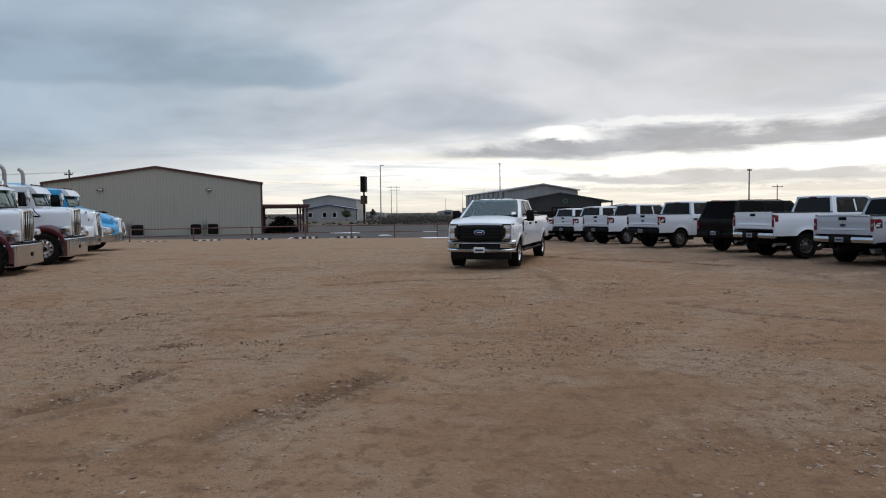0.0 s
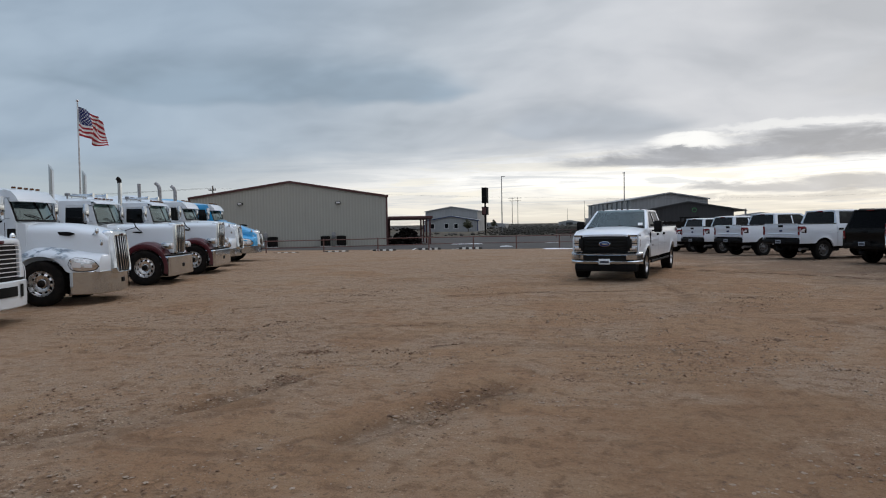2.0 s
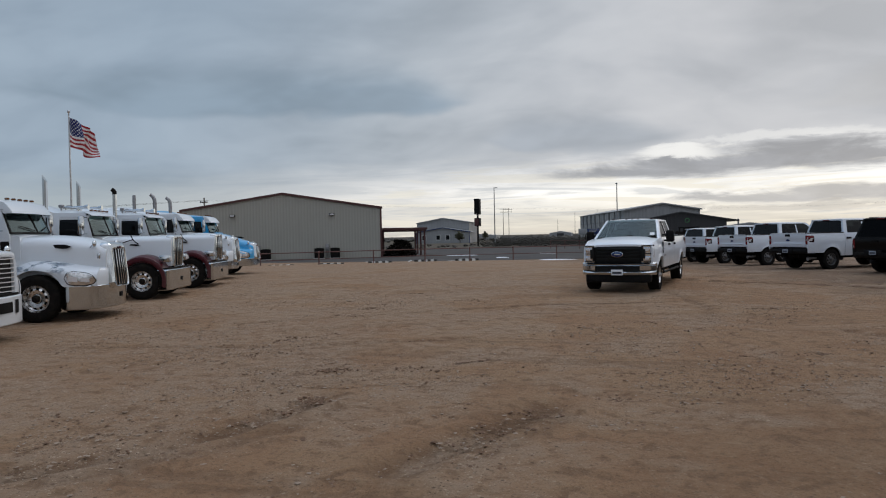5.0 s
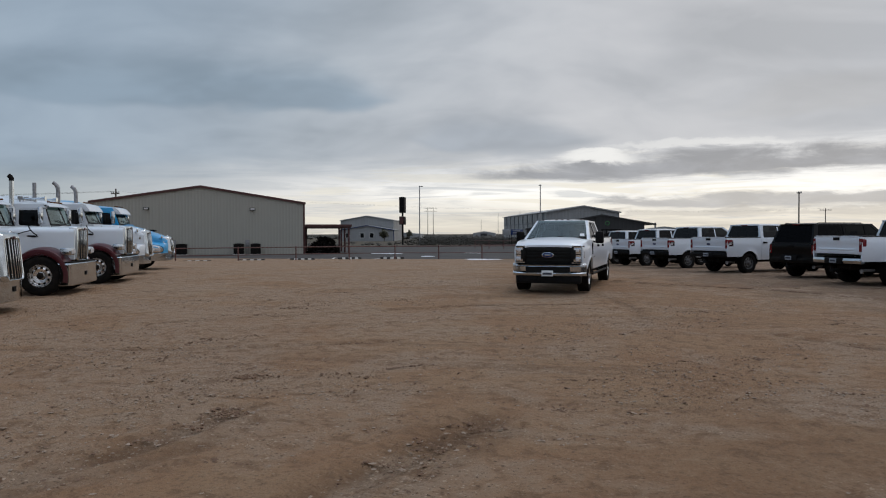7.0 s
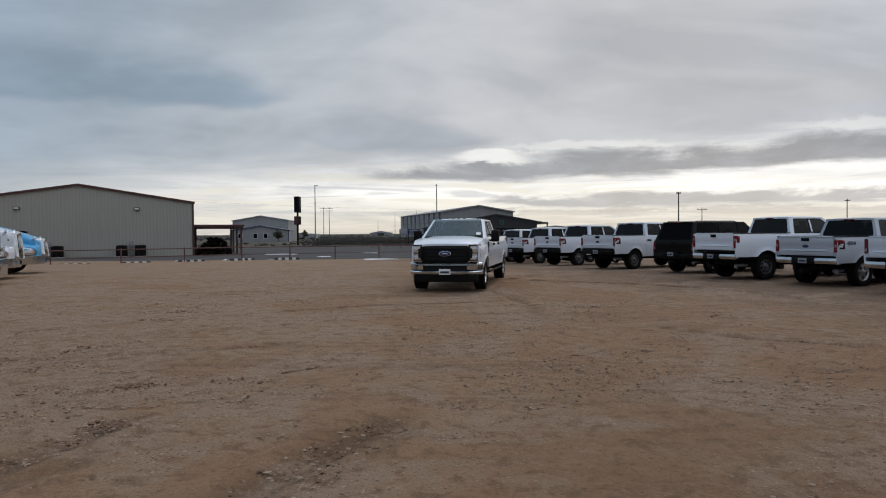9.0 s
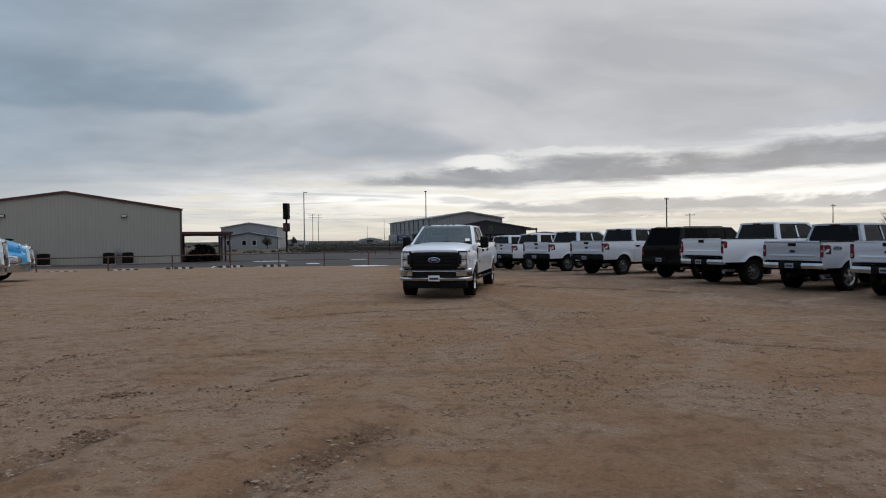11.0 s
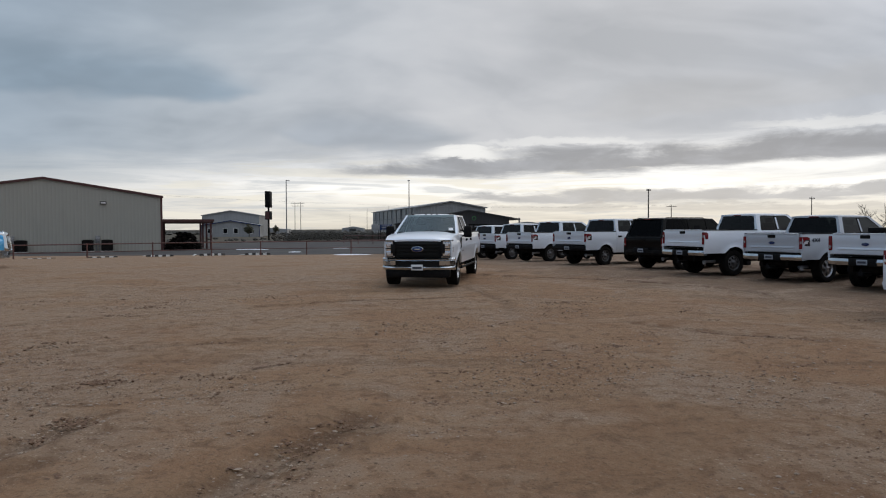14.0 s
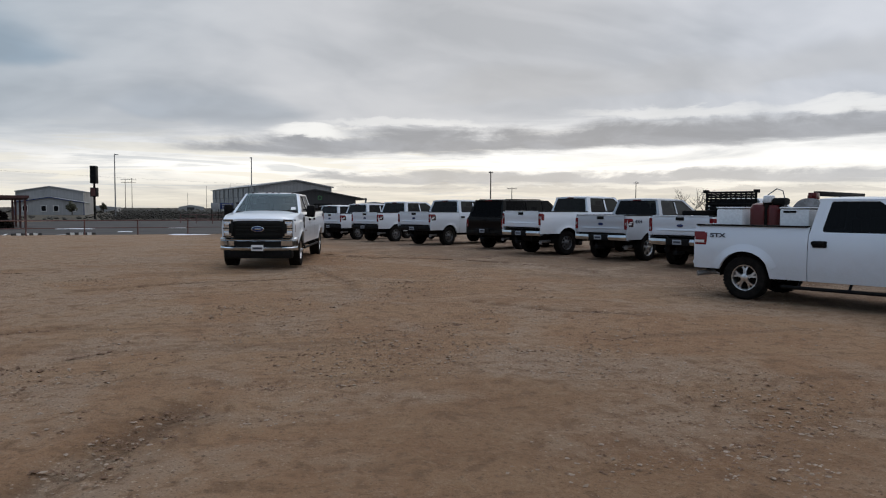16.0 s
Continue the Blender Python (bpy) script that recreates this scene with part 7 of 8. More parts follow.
def build_semi(name, label, k, paint, guard_paint, group="parked highway tractors"):
    th = thing(name, label, "semi truck", group)
    aero = k["kind"] != "square"
    R, half = k["r"], k["half"]
    # frame and tanks
    bm = bmesh.new()
    for y in (-0.43, 0.43):
        box(bm, -7.2, k["grille"] - 0.2, y - 0.05, y + 0.05, 0.72, 0.98)
    for x in (0.0, -5.3, -6.6):
        tube(bm, (x, -0.95, R), (x, 0.95, R), 0.08, 8)
    part("chassis", bm, DARK_STEEL, th)
    for side in (-1, 1):
        bm = bmesh.new()
        tube(bm, (-3.9, side * 0.88, 0.68), (-2.0, side * 0.88, 0.68), 0.31, 24)
        tk = part("fuel_tank", bm, ALLOY, th, "polished aluminium fuel tank")
        for x in (-3.5, -2.4):
            bm = bmesh.new()
            tube(bm, (x - 0.03, side * 0.88, 0.68), (x + 0.03, side * 0.88, 0.68), 0.322, 24)
            part("tank_strap", bm, DARK_STEEL, tk)
        bm = bmesh.new()
        for z in (0.42, 0.78):
            box(bm, -1.92, -1.15, min(side * 0.85, side * 1.17), max(side * 0.85, side * 1.17), z, z + 0.05, 0.01)
        part("cab_step", bm, ALLOY, th, "metal cab step")
    # bonnet, mudguards, grille
    semi_hood(k, paint, th, aero)
    for side in (-1, 1):
        semi_fender(k, guard_paint, th, side, aero)
    gx, gw, g0, g1 = k["grille"], k["grille_w"], k["grille_z0"], k["hood_z1"] + 0.03
    fat = 1.0 if k["kind"] == "aero" else 0.45
    lean = 0.09 * (k["kind"] == "aero")
    tilt = lambda v: lean * (1 - (v - g0) / (g1 - g0))  # noqa: E731
    bm = bmesh.new()
    rings = []
    for grow, dx in ((0.075, -0.10), (0.075, 0.0), (0.06, 0.055), (0.02, 0.095), (-0.03, 0.108), (-0.055, 0.098), (-0.065, 0.07), (-0.065, 0.03)):
        w_, lo, hi = gw + grow * (fat if grow > 0 else 1), g0 - 0.3 * grow, g1 + (grow * fat if grow > 0 else grow * 1.3)
        ring = rounded([(-w_, lo), (w_, lo), (w_ * 0.97, hi), (-w_ * 0.97, hi)], 0.12 if aero else 0.07, 5)
        rings.append([(gx + dx - 0.05 * (u / gw) ** 2 + tilt(v), u, v) for u, v in ring + ring[:1]])
    grid_faces(bm, rings)
    shell = part("grille_shell", bm, paint if k["kind"] == "mack" else CHROME, th, "bright grille surround")
    bm = bmesh.new()
    vs = grid_faces(bm, [[(gx + 0.055 - 0.05 * (q / 4) ** 2 + tilt(v), q / 4 * gw * 0.9, v) for q in range(-4, 5)] for v in (g0 + 0.03, g1 - 0.05)])
    rim_in(bm, vs, (-0.02, 0, 0))
    part("grille_mesh", bm, BLACK_GRILLE, shell)
    if k["kind"] == "mack":
        n = 8
        for i in range(n):
            bm = bmesh.new()
            z = g0 + 0.09 + (g1 - g0 - 0.2) * i / (n - 1)
            box(bm, gx + 0.066, gx + 0.09, -gw * 0.84, gw * 0.84, z - 0.009, z + 0.009, 0.004)
            part("grille_bar", bm, PALE_LENS, shell)
    else:
        n = 6
        for i in range(n):
            bm = bmesh.new()
            y = -gw * 0.72 + gw * 1.44 * i / (n - 1)
            x = gx - 0.05 * (y / gw) ** 2
            box(bm, x + 0.052, x + 0.086, y - 0.014, y + 0.014, g0 + 0.05, g1 - 0.07, 0.006)
            for v in bm.verts:
                v.co.x += tilt(v.co.z)
            part("grille_bar", bm, CHROME, shell)
    bm = bmesh.new()
    box(bm, gx + 0.10, gx + 0.13, -0.07, 0.07, g1 - 0.075, g1 - 0.01, 0.02)
    part("emblem", bm, MAROON, shell, "small dark red oval emblem")
    # bumper
    bm = bmesh.new()
    bx, b0, b1 = k["bumper"], k["bump_z0"], k["bump_z1"]
    if aero:        # bowed front, running back along the flank to the wheel
        xc = bx - 0.30
        yc = nose_skin(k, 1, xc, 0.5).y + (0.10 if k["kind"] == "mack" else 0.02)
        line = [(0.70 + (xc - 0.70) * i / 8, 1.205 + (yc - 1.205) * i / 8) for i in range(8)]
        for i in range(13):
            t = i / 12
            line.append(((1 - t) ** 2 * xc + 2 * t * (1 - t) * (bx - 0.06) + t * t * bx, (1 - t) ** 2 * yc + 2 * t * (1 - t) * (yc - 0.16)))
    else:
        line = [(bx - 0.26, half), (bx - 0.09, half)] + [(bx - 0.045 + 0.045 * math.sin(a), half - 0.045 + 0.045 * math.cos(a)) for a in (0.3, 0.8, 1.3)] + [(bx + 0.01 * i, half * (0.9 - 0.3 * i)) for i in range(4)]
    line += [(x, -y) for x, y in line[-2::-1]]
    ends = sorted((y, x) for x, y in line)
    px = lambda y: float(np.interp(y, [e[0] for e in ends], [e[1] for e in ends]))  # noqa: E731
    rows = [[(x + dx, y * (1 + dx * 0.6), z) for x, y in line] for z, dx in ((b0, -0.022), (b0 + 0.022, 0), (b1 - 0.022, 0), (b1, -0.022))]
    vs = grid_faces(bm, rows)
    rim_in(bm, vs, (-0.06, 0, 0))
    bump = part("front_bumper", bm, TRACTOR_WHITE if k["kind"] == "mack" else CHROME, th, "white front bumper" if k["kind"] == "mack" else "polished chrome bumper")
    for y, wdt, up in (((0, 0.36, 0.10), (-0.56, 0.07, 0.13), (0.56, 0.07, 0.13)) if k["kind"] == "mack" else ((0.0, 0.08, 0.06),)):
        bm = bmesh.new()
        zm = (b0 + b1) / 2 + (0.06 if k["kind"] == "mack" else 0.0)
        grid_faces(bm, [[(px(y + wdt * j / 4) + dx, y + wdt * j / 4, zm + up * g) for j in range(-4, 5)] for g, dx in ((-1, -0.02), (-0.94, 0.016), (0.94, 0.016), (1, -0.02))])
        part("tow_opening", bm, PLASTIC, bump, "dark opening in the bumper")
    bm = bmesh.new()        # dark gap over the bumper
    vs = grid_faces(bm, [[(x - 0.03 + dx, y * 0.982, z) for x, y in line] for z, dx in ((b1 - 0.01, 0.0), (b1 + 0.045, 0.0), (b1 + 0.05, -0.1))])
    part("bumper_gap", bm, PLASTIC, bump, "black strip over the bumper")
    # head lamps
    for side in (-1, 1):
        bm = bmesh.new()
        if aero:
            oval = lambda t, g, h: 0.34 + g * h * (1 - abs(2 * t - 1) ** 3) ** 0.5  # noqa: E731
            vs = grid_faces(bm, [[nose_skin(k, side, k["lamp_x"] - 0.28 + 0.60 * i / 12, oval(i / 12, g, 0.27), 0.014) for g in (-1, 0, 1)] for i in range(13)])
            rim_in(bm, vs, (0, -side * 0.06, 0))
            hl = part("head_lamp", bm, LAMP_SILVER, th, "clear wrap-round head lamp")
            for i0, i1, f0, f1, mt in ((0.08, 0.26, 0.22, 0.46, PALE_LENS), (0.32, 0.48, 0.24, 0.44, PALE_LENS)):
                bm = bmesh.new()
                vs = grid_faces(bm, [[nose_skin(k, side, k["lamp_x"] - 0.28 + i0 + (i1 - i0) * i / 4, f, 0.018) for f in (f0, (f0 + f1) / 2, f1)] for i in range(5)])
                part("reflector", bm, mt, hl)
            bm = bmesh.new()
            vs = grid_faces(bm, [[nose_skin(k, side, k["lamp_x"] - 0.295 + 0.63 * i / 12, oval(i / 12, g, 0.31), 0.004) for g in (-1, 0, 1)] for i in range(13)])
            part("lamp_seal", bm, PLASTIC, hl)
        else:
            box(bm, k["lamp_x"] - 0.16, k["lamp_x"] + 0.14, min(side * 0.72, side * 1.06), max(side * 0.72, side * 1.06), k["lamp_z"] - 0.1, k["lamp_z"] + 0.11, 0.04)
            hl = part("head_lamp", bm, CHROME, th, "chrome head lamp pod")
            for y in (0.81, 0.97):
                bm = bmesh.new()
                tube(bm, (k["lamp_x"] + 0.14, side * y, k["lamp_z"]), (k["lamp_x"] + 0.155, side * y, k["lamp_z"]), 0.07, 14)
                part("reflector", bm, PALE_LENS, hl)
    if aero:        # dark intake between the cab and the bonnet, and a small plate beside it
        for side in (-1, 1):
            y = side * (k["cab_w"] + 0.012)
            bm = bmesh.new()
            box(bm, k["cowl"] - 0.16, k["cowl"] + 0.05, min(y, y - side * 0.05), max(y, y - side * 0.05), 1.42, 1.84, 0.03)
            part("cab_intake", bm, PLASTIC, th, "dark air intake beside the cab door")
            bm = bmesh.new()
            box(bm, k["cowl"] - 0.02, k["cowl"] + 0.10, min(y, y - side * 0.05), max(y, y - side * 0.05), 1.10, 1.30, 0.02)
            part("step_light_box", bm, PLASTIC, th)
    # cab
    c0, c1 = k["cab_back"], k["cowl"]
    belt, roof = k["belt"], k["roof"]
    cw = k["cab_w"]
    wx = k["screen_top"]
    yy = lambda v: cw - 0.09 * max(0.0, (v - belt)) / (roof - belt)  # noqa: E731
    out = [(c0, 0.95), (c1 + 0.05, 0.95), (c1 + 0.05, belt), (wx, roof - 0.06), (c0, roof - 0.06)]
    w1 = [(c0 + 0.20, belt + 0.03), (c1 - 0.24, belt + 0.0), (wx - 0.14, roof - 0.20), (c0 + 0.20, roof - 0.20)]
    w1 = rounded(w1, 0.07, 3)
    for side in (-1, 1):
        bm = bmesh.new()
        flat_panel(bm, out, [w1], lambda u, v: (u, side * yy(v), v), (0, -side * 0.06, 0))
        part("cab_side", bm, paint, th)
        pane("side_window", [(u, side * (yy(v) - 0.02), v) for u, v in w1], (0, side, 0), GLASS_TINT, th, "dark side window")
        for x in (c0 + 0.12, c1 - 0.20):       # door shut lines and handle
            bm = bmesh.new()
            box(bm, x - 0.006, x + 0.006, min(side * (cw - 0.01), side * (cw + 0.004)), max(side * (cw - 0.01), side * (cw + 0.004)), 1.0, belt)
            part("door_seam", bm, PLASTIC, th)
        bm = bmesh.new()
        box(bm, c0 + 0.2, c0 + 0.40, min(side * cw, side * (cw + 0.05)), max(side * cw, side * (cw + 0.05)), belt - 0.28, belt - 0.21, 0.015)
        part("door_handle", bm, CHROME, th, "chrome door handle")
        bm = bmesh.new()
        tube(bm, (c0 + 0.05, side * (cw + 0.06), 1.15), (c0 + 0.05, side * (cw + 0.06), 2.0), 0.022, 8)
        part("grab_handle", bm, CHROME, th, "chrome grab handle")

    def scr(u, v, inset=0.0):
        z = belt + 0.03 + (roof - 0.12 - belt) * v
        x = c1 + 0.05 + (wx - c1 - 0.05) * v - inset
        return (x + 0.16 * (1 - u * u) * (1 - 0.3 * v), u * (yy(z) - 0.03), z)

    bm = bmesh.new()
    hw = k["hood_w0"]
    vs = grid_faces(bm, [[(c1 + dx, q * hw, z - 0.05 * abs(q) ** 4) for q in (-1, -0.9, -0.5, 0, 0.5, 0.9, 1)] for dx, z in ((-0.06, belt + 0.05), (0.16, belt + 0.03), (0.24, k["hood_z0"] + 0.055))])
    rim_in(bm, vs, (0, 0, -0.5))
    part("cowl_panel", bm, paint, th)
    for a, b in ((-1.0, -0.015), (0.015, 1.0)):
        bm = bmesh.new()
        grid_faces(bm, [[scr(a + (b - a) * i / 6, 0.05 + 0.87 * j / 4) for i in range(7)] for j in range(5)])
        g = part("windscreen", bm, GLASS_SCREEN, th, "green-grey windscreen pane")
        for f in g.data.polygons:
            if f.normal.x < 0:
                g.data.flip_normals()
                break
        g.visible_shadow = False
    bm = bmesh.new()
    for u0, u1, v0, v1 in ((-1, -0.95, 0, 1), (0.95, 1, 0, 1), (-0.02, 0.02, 0, 1), (-1, 1, 0.0, 0.06), (-1, 1, 0.91, 1)):
        m_ = 8 if u1 - u0 > 1 else 2
        vs = grid_faces(bm, [[scr(u0 + (u1 - u0) * i / m_, v, -0.012) for i in range(m_ + 1)] for v in (v0, v1)])
        rim_in(bm, vs, (-0.05, 0, 0))
    part("windscreen_frame", bm, PLASTIC, th, "black windscreen seal")
    bm = bmesh.new()
    vs = grid_faces(bm, [[(wx + 0.02 + dx + 0.13 * (1 - (q / 6) ** 2), q / 6 * (cw - 0.06), roof - 0.06 + dz) for q in range(-6, 7)] for dx, dz in (((-0.04, 0.03), (0.12, -0.02), (0.24, -0.16), (0.30, -0.27), (0.29, -0.275)) if aero else ((-0.04, 0.02), (0.10, -0.03), (0.15, -0.09), (0.14, -0.10)))])
    for y in (-cw + 0.06, cw - 0.06) if aero else ():
        bm.faces.new([bm.verts.new((wx + dx, y, roof + dz)) for dx, dz in ((-0.03, -0.04), (0.14, -0.085), (0.26, -0.225), (0.32, -0.335), (0.12, -0.335))])
    part("sun_visor", bm, k.get("visor", paint), th, "sun visor over the windscreen")
    for side in (-1, 1):
        bm = bmesh.new()
        pts = [scr(side * (0.15 + 0.1 * i), 0.10 + 0.03 * i, -0.03) for i in range(6)]
        pipe(bm, pts, 0.012, 6)
        part("wiper", bm, PLASTIC, th)
    # roof of the cab and the sleeper box
    bm = bmesh.new()
    rows = []
    sb, sr = k["sleeper_back"], k["sleeper_roof"]
    for i in range(21):
        x = wx + 0.06 + (sb - wx - 0.06) * i / 20
        if x > c0:
            t = smooth((wx - x) / (wx - c0))
            z = roof - 0.05 + 0.08 * t
        else:
            z = roof + 0.03 + (sr - roof - 0.03) * smooth((c0 - x) / k["roof_ramp"])
        rows.append([(x, q * (cw - 0.08), z - 0.12 * abs(q) ** 4 + 0.04 * (1 - q * q)) for q in (-1, -0.97, -0.85, -0.5, 0, 0.5, 0.85, 0.97, 1)])
    vs = grid_faces(bm, rows)
    rim_in(bm, vs, (0, 0, -0.22))
    part("cab_roof", bm, paint, th)
    for side in (-1, 1):
        bm = bmesh.new()
        prof = [(sb, 0.98), (c0 - 0.02, 0.98), (c0 - 0.02, roof - 0.1)]
        for i in range(8):
            x = c0 - 0.02 + (sb - c0) * (i + 1) / 8
            prof.append((x, roof + 0.03 + (sr - roof - 0.03) * smooth((c0 - x) / k["roof_ramp"]) - 0.12))
        flat_panel(bm, prof, [], lambda u, v: (u, side * (cw - 0.015 - 0.07 * max(0.0, (v - belt)) / (roof - belt) * 0.9), v), (0, -side * 0.06, 0))
        sl = part("sleeper_side", bm, paint, th)
        bm = bmesh.new()
        xm = (sb + c0) / 2
        box(bm, xm - 0.25, xm + 0.25, min(side * (cw - 0.045), side * (cw - 0.015)), max(side * (cw - 0.045), side * (cw - 0.015)), belt + 0.12, belt + 0.5, 0.02)
        part("sleeper_window", bm, TRIM_DARK, sl, "small dark sleeper window")
        bm = bmesh.new()
        box(bm, xm - 0.4, xm + 0.35, min(side * (cw - 0.03), side * (cw + 0.008)), max(side * (cw - 0.03), side * (cw + 0.008)), 1.05, 1.5, 0.02)
        part("luggage_door", bm, paint, sl)
    bm = bmesh.new()
    box(bm, sb - 0.03, sb + 0.03, -cw + 0.05, cw - 0.05, 0.98, sr - 0.1)
    part("sleeper_back", bm, paint, th)
    bm = bmesh.new()
    box(bm, c0 + 0.1, c1 - 0.1, -cw + 0.1, cw - 0.1, 0.98, belt - 0.12)
    box(bm, c0 - 0.06, c0 + 0.0, -cw + 0.1, cw - 0.1, belt - 0.1, roof - 0.1)
    part("cab_interior", bm, TRIM_DARK, th)
    # stacks, air cleaners, mirrors, horns, lights
    for side, (sx, top, end) in zip((-1, 1), k["stacks"]):
        bm = bmesh.new()
        y = side * (cw + 0.10)
        if end == "bent":
            sweep(bm, ((sx, y, 0.9), (sx, y, 2.25), (sx, y, 2.33), (sx, y, top - 0.30), (sx - 0.015, y, top - 0.19), (sx - 0.055, y, top - 0.10), (sx - 0.12, y, top - 0.03), (sx - 0.17, y, top)), (0.095, 0.095, 0.075, 0.075, 0.075, 0.073, 0.07, 0.07))
        else:
            tube(bm, (sx, y, 0.9), (sx, y, 2.28), 0.095, 16)
            tube(bm, (sx, y, 2.2), (sx, y, top), 0.062 if end == "slim" else 0.07, 16)
            if end == "mitred":
                for v in bm.verts:
                    if v.co.z > top - 0.01:
                        v.co.z += (v.co.x - sx) * -1.6
        st = part("exhaust_pipe", bm, STEEL_GREY if end in ("bent", "slim") else CHROME, th, "tall vertical exhaust pipe")
        if end == "tipped":
            bm = bmesh.new()
            sweep(bm, ((sx, y, top - 0.06), (sx, y, top + 0.02), (sx - 0.03, y, top + 0.07), (sx - 0.08, y, top + 0.11)), (0.075, 0.075, 0.074, 0.07))
            part("exhaust_tip", bm, DARK_STEEL, st, "sooty curved exhaust tip")
        bm = bmesh.new()
        lathe(bm, ((0.098, 0.0), (0.108, 0.02), (0.108, 1.1), (0.098, 1.12)), 14)
        bmesh.ops.transform(bm, matrix=pose(sx, y, 1.05, 90), verts=bm.verts)
        part("heat_shield", bm, ALLOY, st)
        bm = bmesh.new()
        ym = side * (cw + 0.32)
        box(bm, c1 - 0.18, c1 - 0.06, min(ym - 0.11, ym + 0.11), max(ym - 0.11, ym + 0.11), belt + 0.05, belt + 0.62, 0.045)
        for z in (belt + 0.1, belt + 0.58):
            tube(bm, (c1 - 0.1, side * (cw - 0.05), z), (c1 - 0.12, ym, z), 0.016, 6)
        mr = part("door_mirror", bm, CHROME, th, "tall chrome door mirror")
        bm = bmesh.new()
        box(bm, c1 - 0.187, c1 - 0.18, ym - 0.08, ym + 0.08, belt + 0.1, belt + 0.57)
        part("mirror_glass", bm, CHROME, mr)
        bm = bmesh.new()
        if aero:
            p = Vector((k["grille"] - 0.22, side * (k["hood_w1"] + 0.10), k["hood_z1"] + 0.02))
            pipe(bm, (p + Vector((-0.28, -side * 0.14, -0.16)), p + Vector((-0.05, 0, 0.02)), p), 0.013, 6)
            bmesh.ops.create_uvsphere(bm, u_segments=14, v_segments=10, radius=0.085, matrix=Matrix.Translation(p + Vector((0, 0, 0.06))) @ Matrix.Diagonal((0.5, 1.0, 1.0, 1.0)))
            part("hood_mirror", bm, CHROME, th, "small round convex bonnet mirror")
            bm = bmesh.new()
            q = Vector((k["grille"] - 0.16, side * (k["hood_w1"] + 0.015), k["hood_z1"] - 0.20))
            box(bm, q.x - 0.05, q.x + 0.05, q.y - 0.035, q.y + 0.035, q.z - 0.08, q.z + 0.08, 0.03)
            part("side_lamp", bm, CHROME, th, "small chrome side lamp")
        else:
            p = Vector((k["grille"] - 1.0, side * (k["hood_w1"] + 0.30), k["hood_z1"] - 0.05))
            pipe(bm, (p + Vector((-0.52, -side * 0.17, -0.14)), p + Vector((-0.2, -side * 0.05, -0.05)), p), 0.013, 6)
            pipe(bm, (p + Vector((-0.07, 0, 0.13)), p + Vector((-0.02, 0, 0.02)), p + Vector((0.05, 0, -0.07)), p + Vector((0.15, 0, -0.14))), 0.016, 8)
            part("hood_mirror", bm, PLASTIC, th, "black bonnet mirror on a thin arm")
    for y in (-0.6, -0.3, 0.0, 0.3, 0.6):
        bm = bmesh.new()
        box(bm, wx - 0.02, wx + 0.07, y - 0.035, y + 0.035, roof - 0.01, roof + 0.04, 0.015)
        part("marker_light", bm, AMBER_LENS, th, "amber marker light")
    for y, x1_ in ((-0.42, wx - 0.12), (0.36, wx - 0.02)) if k.get("beacon") else ():
        bm = bmesh.new()
        z = roof + 0.13
        tube(bm, (c0 - 0.05, y, z), (x1_ - 0.16, y, z), 0.022, 8, 0.035)
        tube(bm, (x1_ - 0.16, y, z), (x1_, y, z), 0.035, 12, 0.085)
        for x in (c0 + 0.15, x1_ - 0.3):
            tube(bm, (x, y, roof - 0.03), (x, y, z), 0.018, 6)
        part("air_horn", bm, CHROME, th, "chrome roof air horn")
    if k.get("beacon"):
        bm = bmesh.new()
        for y in (-0.62, 0.62):
            tube(bm, (c0 + 0.1, y, roof - 0.02), (c0 + 0.1, y, roof + 0.12), 0.02, 6)
        tube(bm, (c0 + 0.1, -0.72, roof + 0.12), (c0 + 0.1, 0.72, roof + 0.12), 0.022, 8)
        for y in (-0.6, -0.1, 0.6):
            box(bm, c0 + 0.03, c0 + 0.17, y - 0.06, y + 0.06, roof + 0.12, roof + 0.20, 0.025)
        part("light_bar", bm, STEEL_GREY, th, "low roof bar with work lights")
    # wheels
    for side in (-1, 1):
        add_wheel(th, 0.0, side * (half - 0.16), R, 0.30, 0.30, "semi")
        for x in (-5.3, -6.6):
            add_wheel(th, x, side * (half - 0.18), R, 0.30, 0.30, "semi")
            add_wheel(th, x, side * (half - 0.52), R, 0.30, 0.30, "semi")
        bm = bmesh.new()
        box(bm, -7.3, -7.27, min(side * 0.62, side * 1.2), max(side * 0.62, side * 1.2), 0.25, 0.95)
        part("mud_flap", bm, PLASTIC, th, "black mud flap")
    bm = bmesh.new()
    tube(bm, (-5.9, 0, 1.0), (-5.9, 0, 1.08), 0.5, 20)
    part("fifth_wheel", bm, DARK_STEEL, th, "dark fifth wheel plate")
    return th


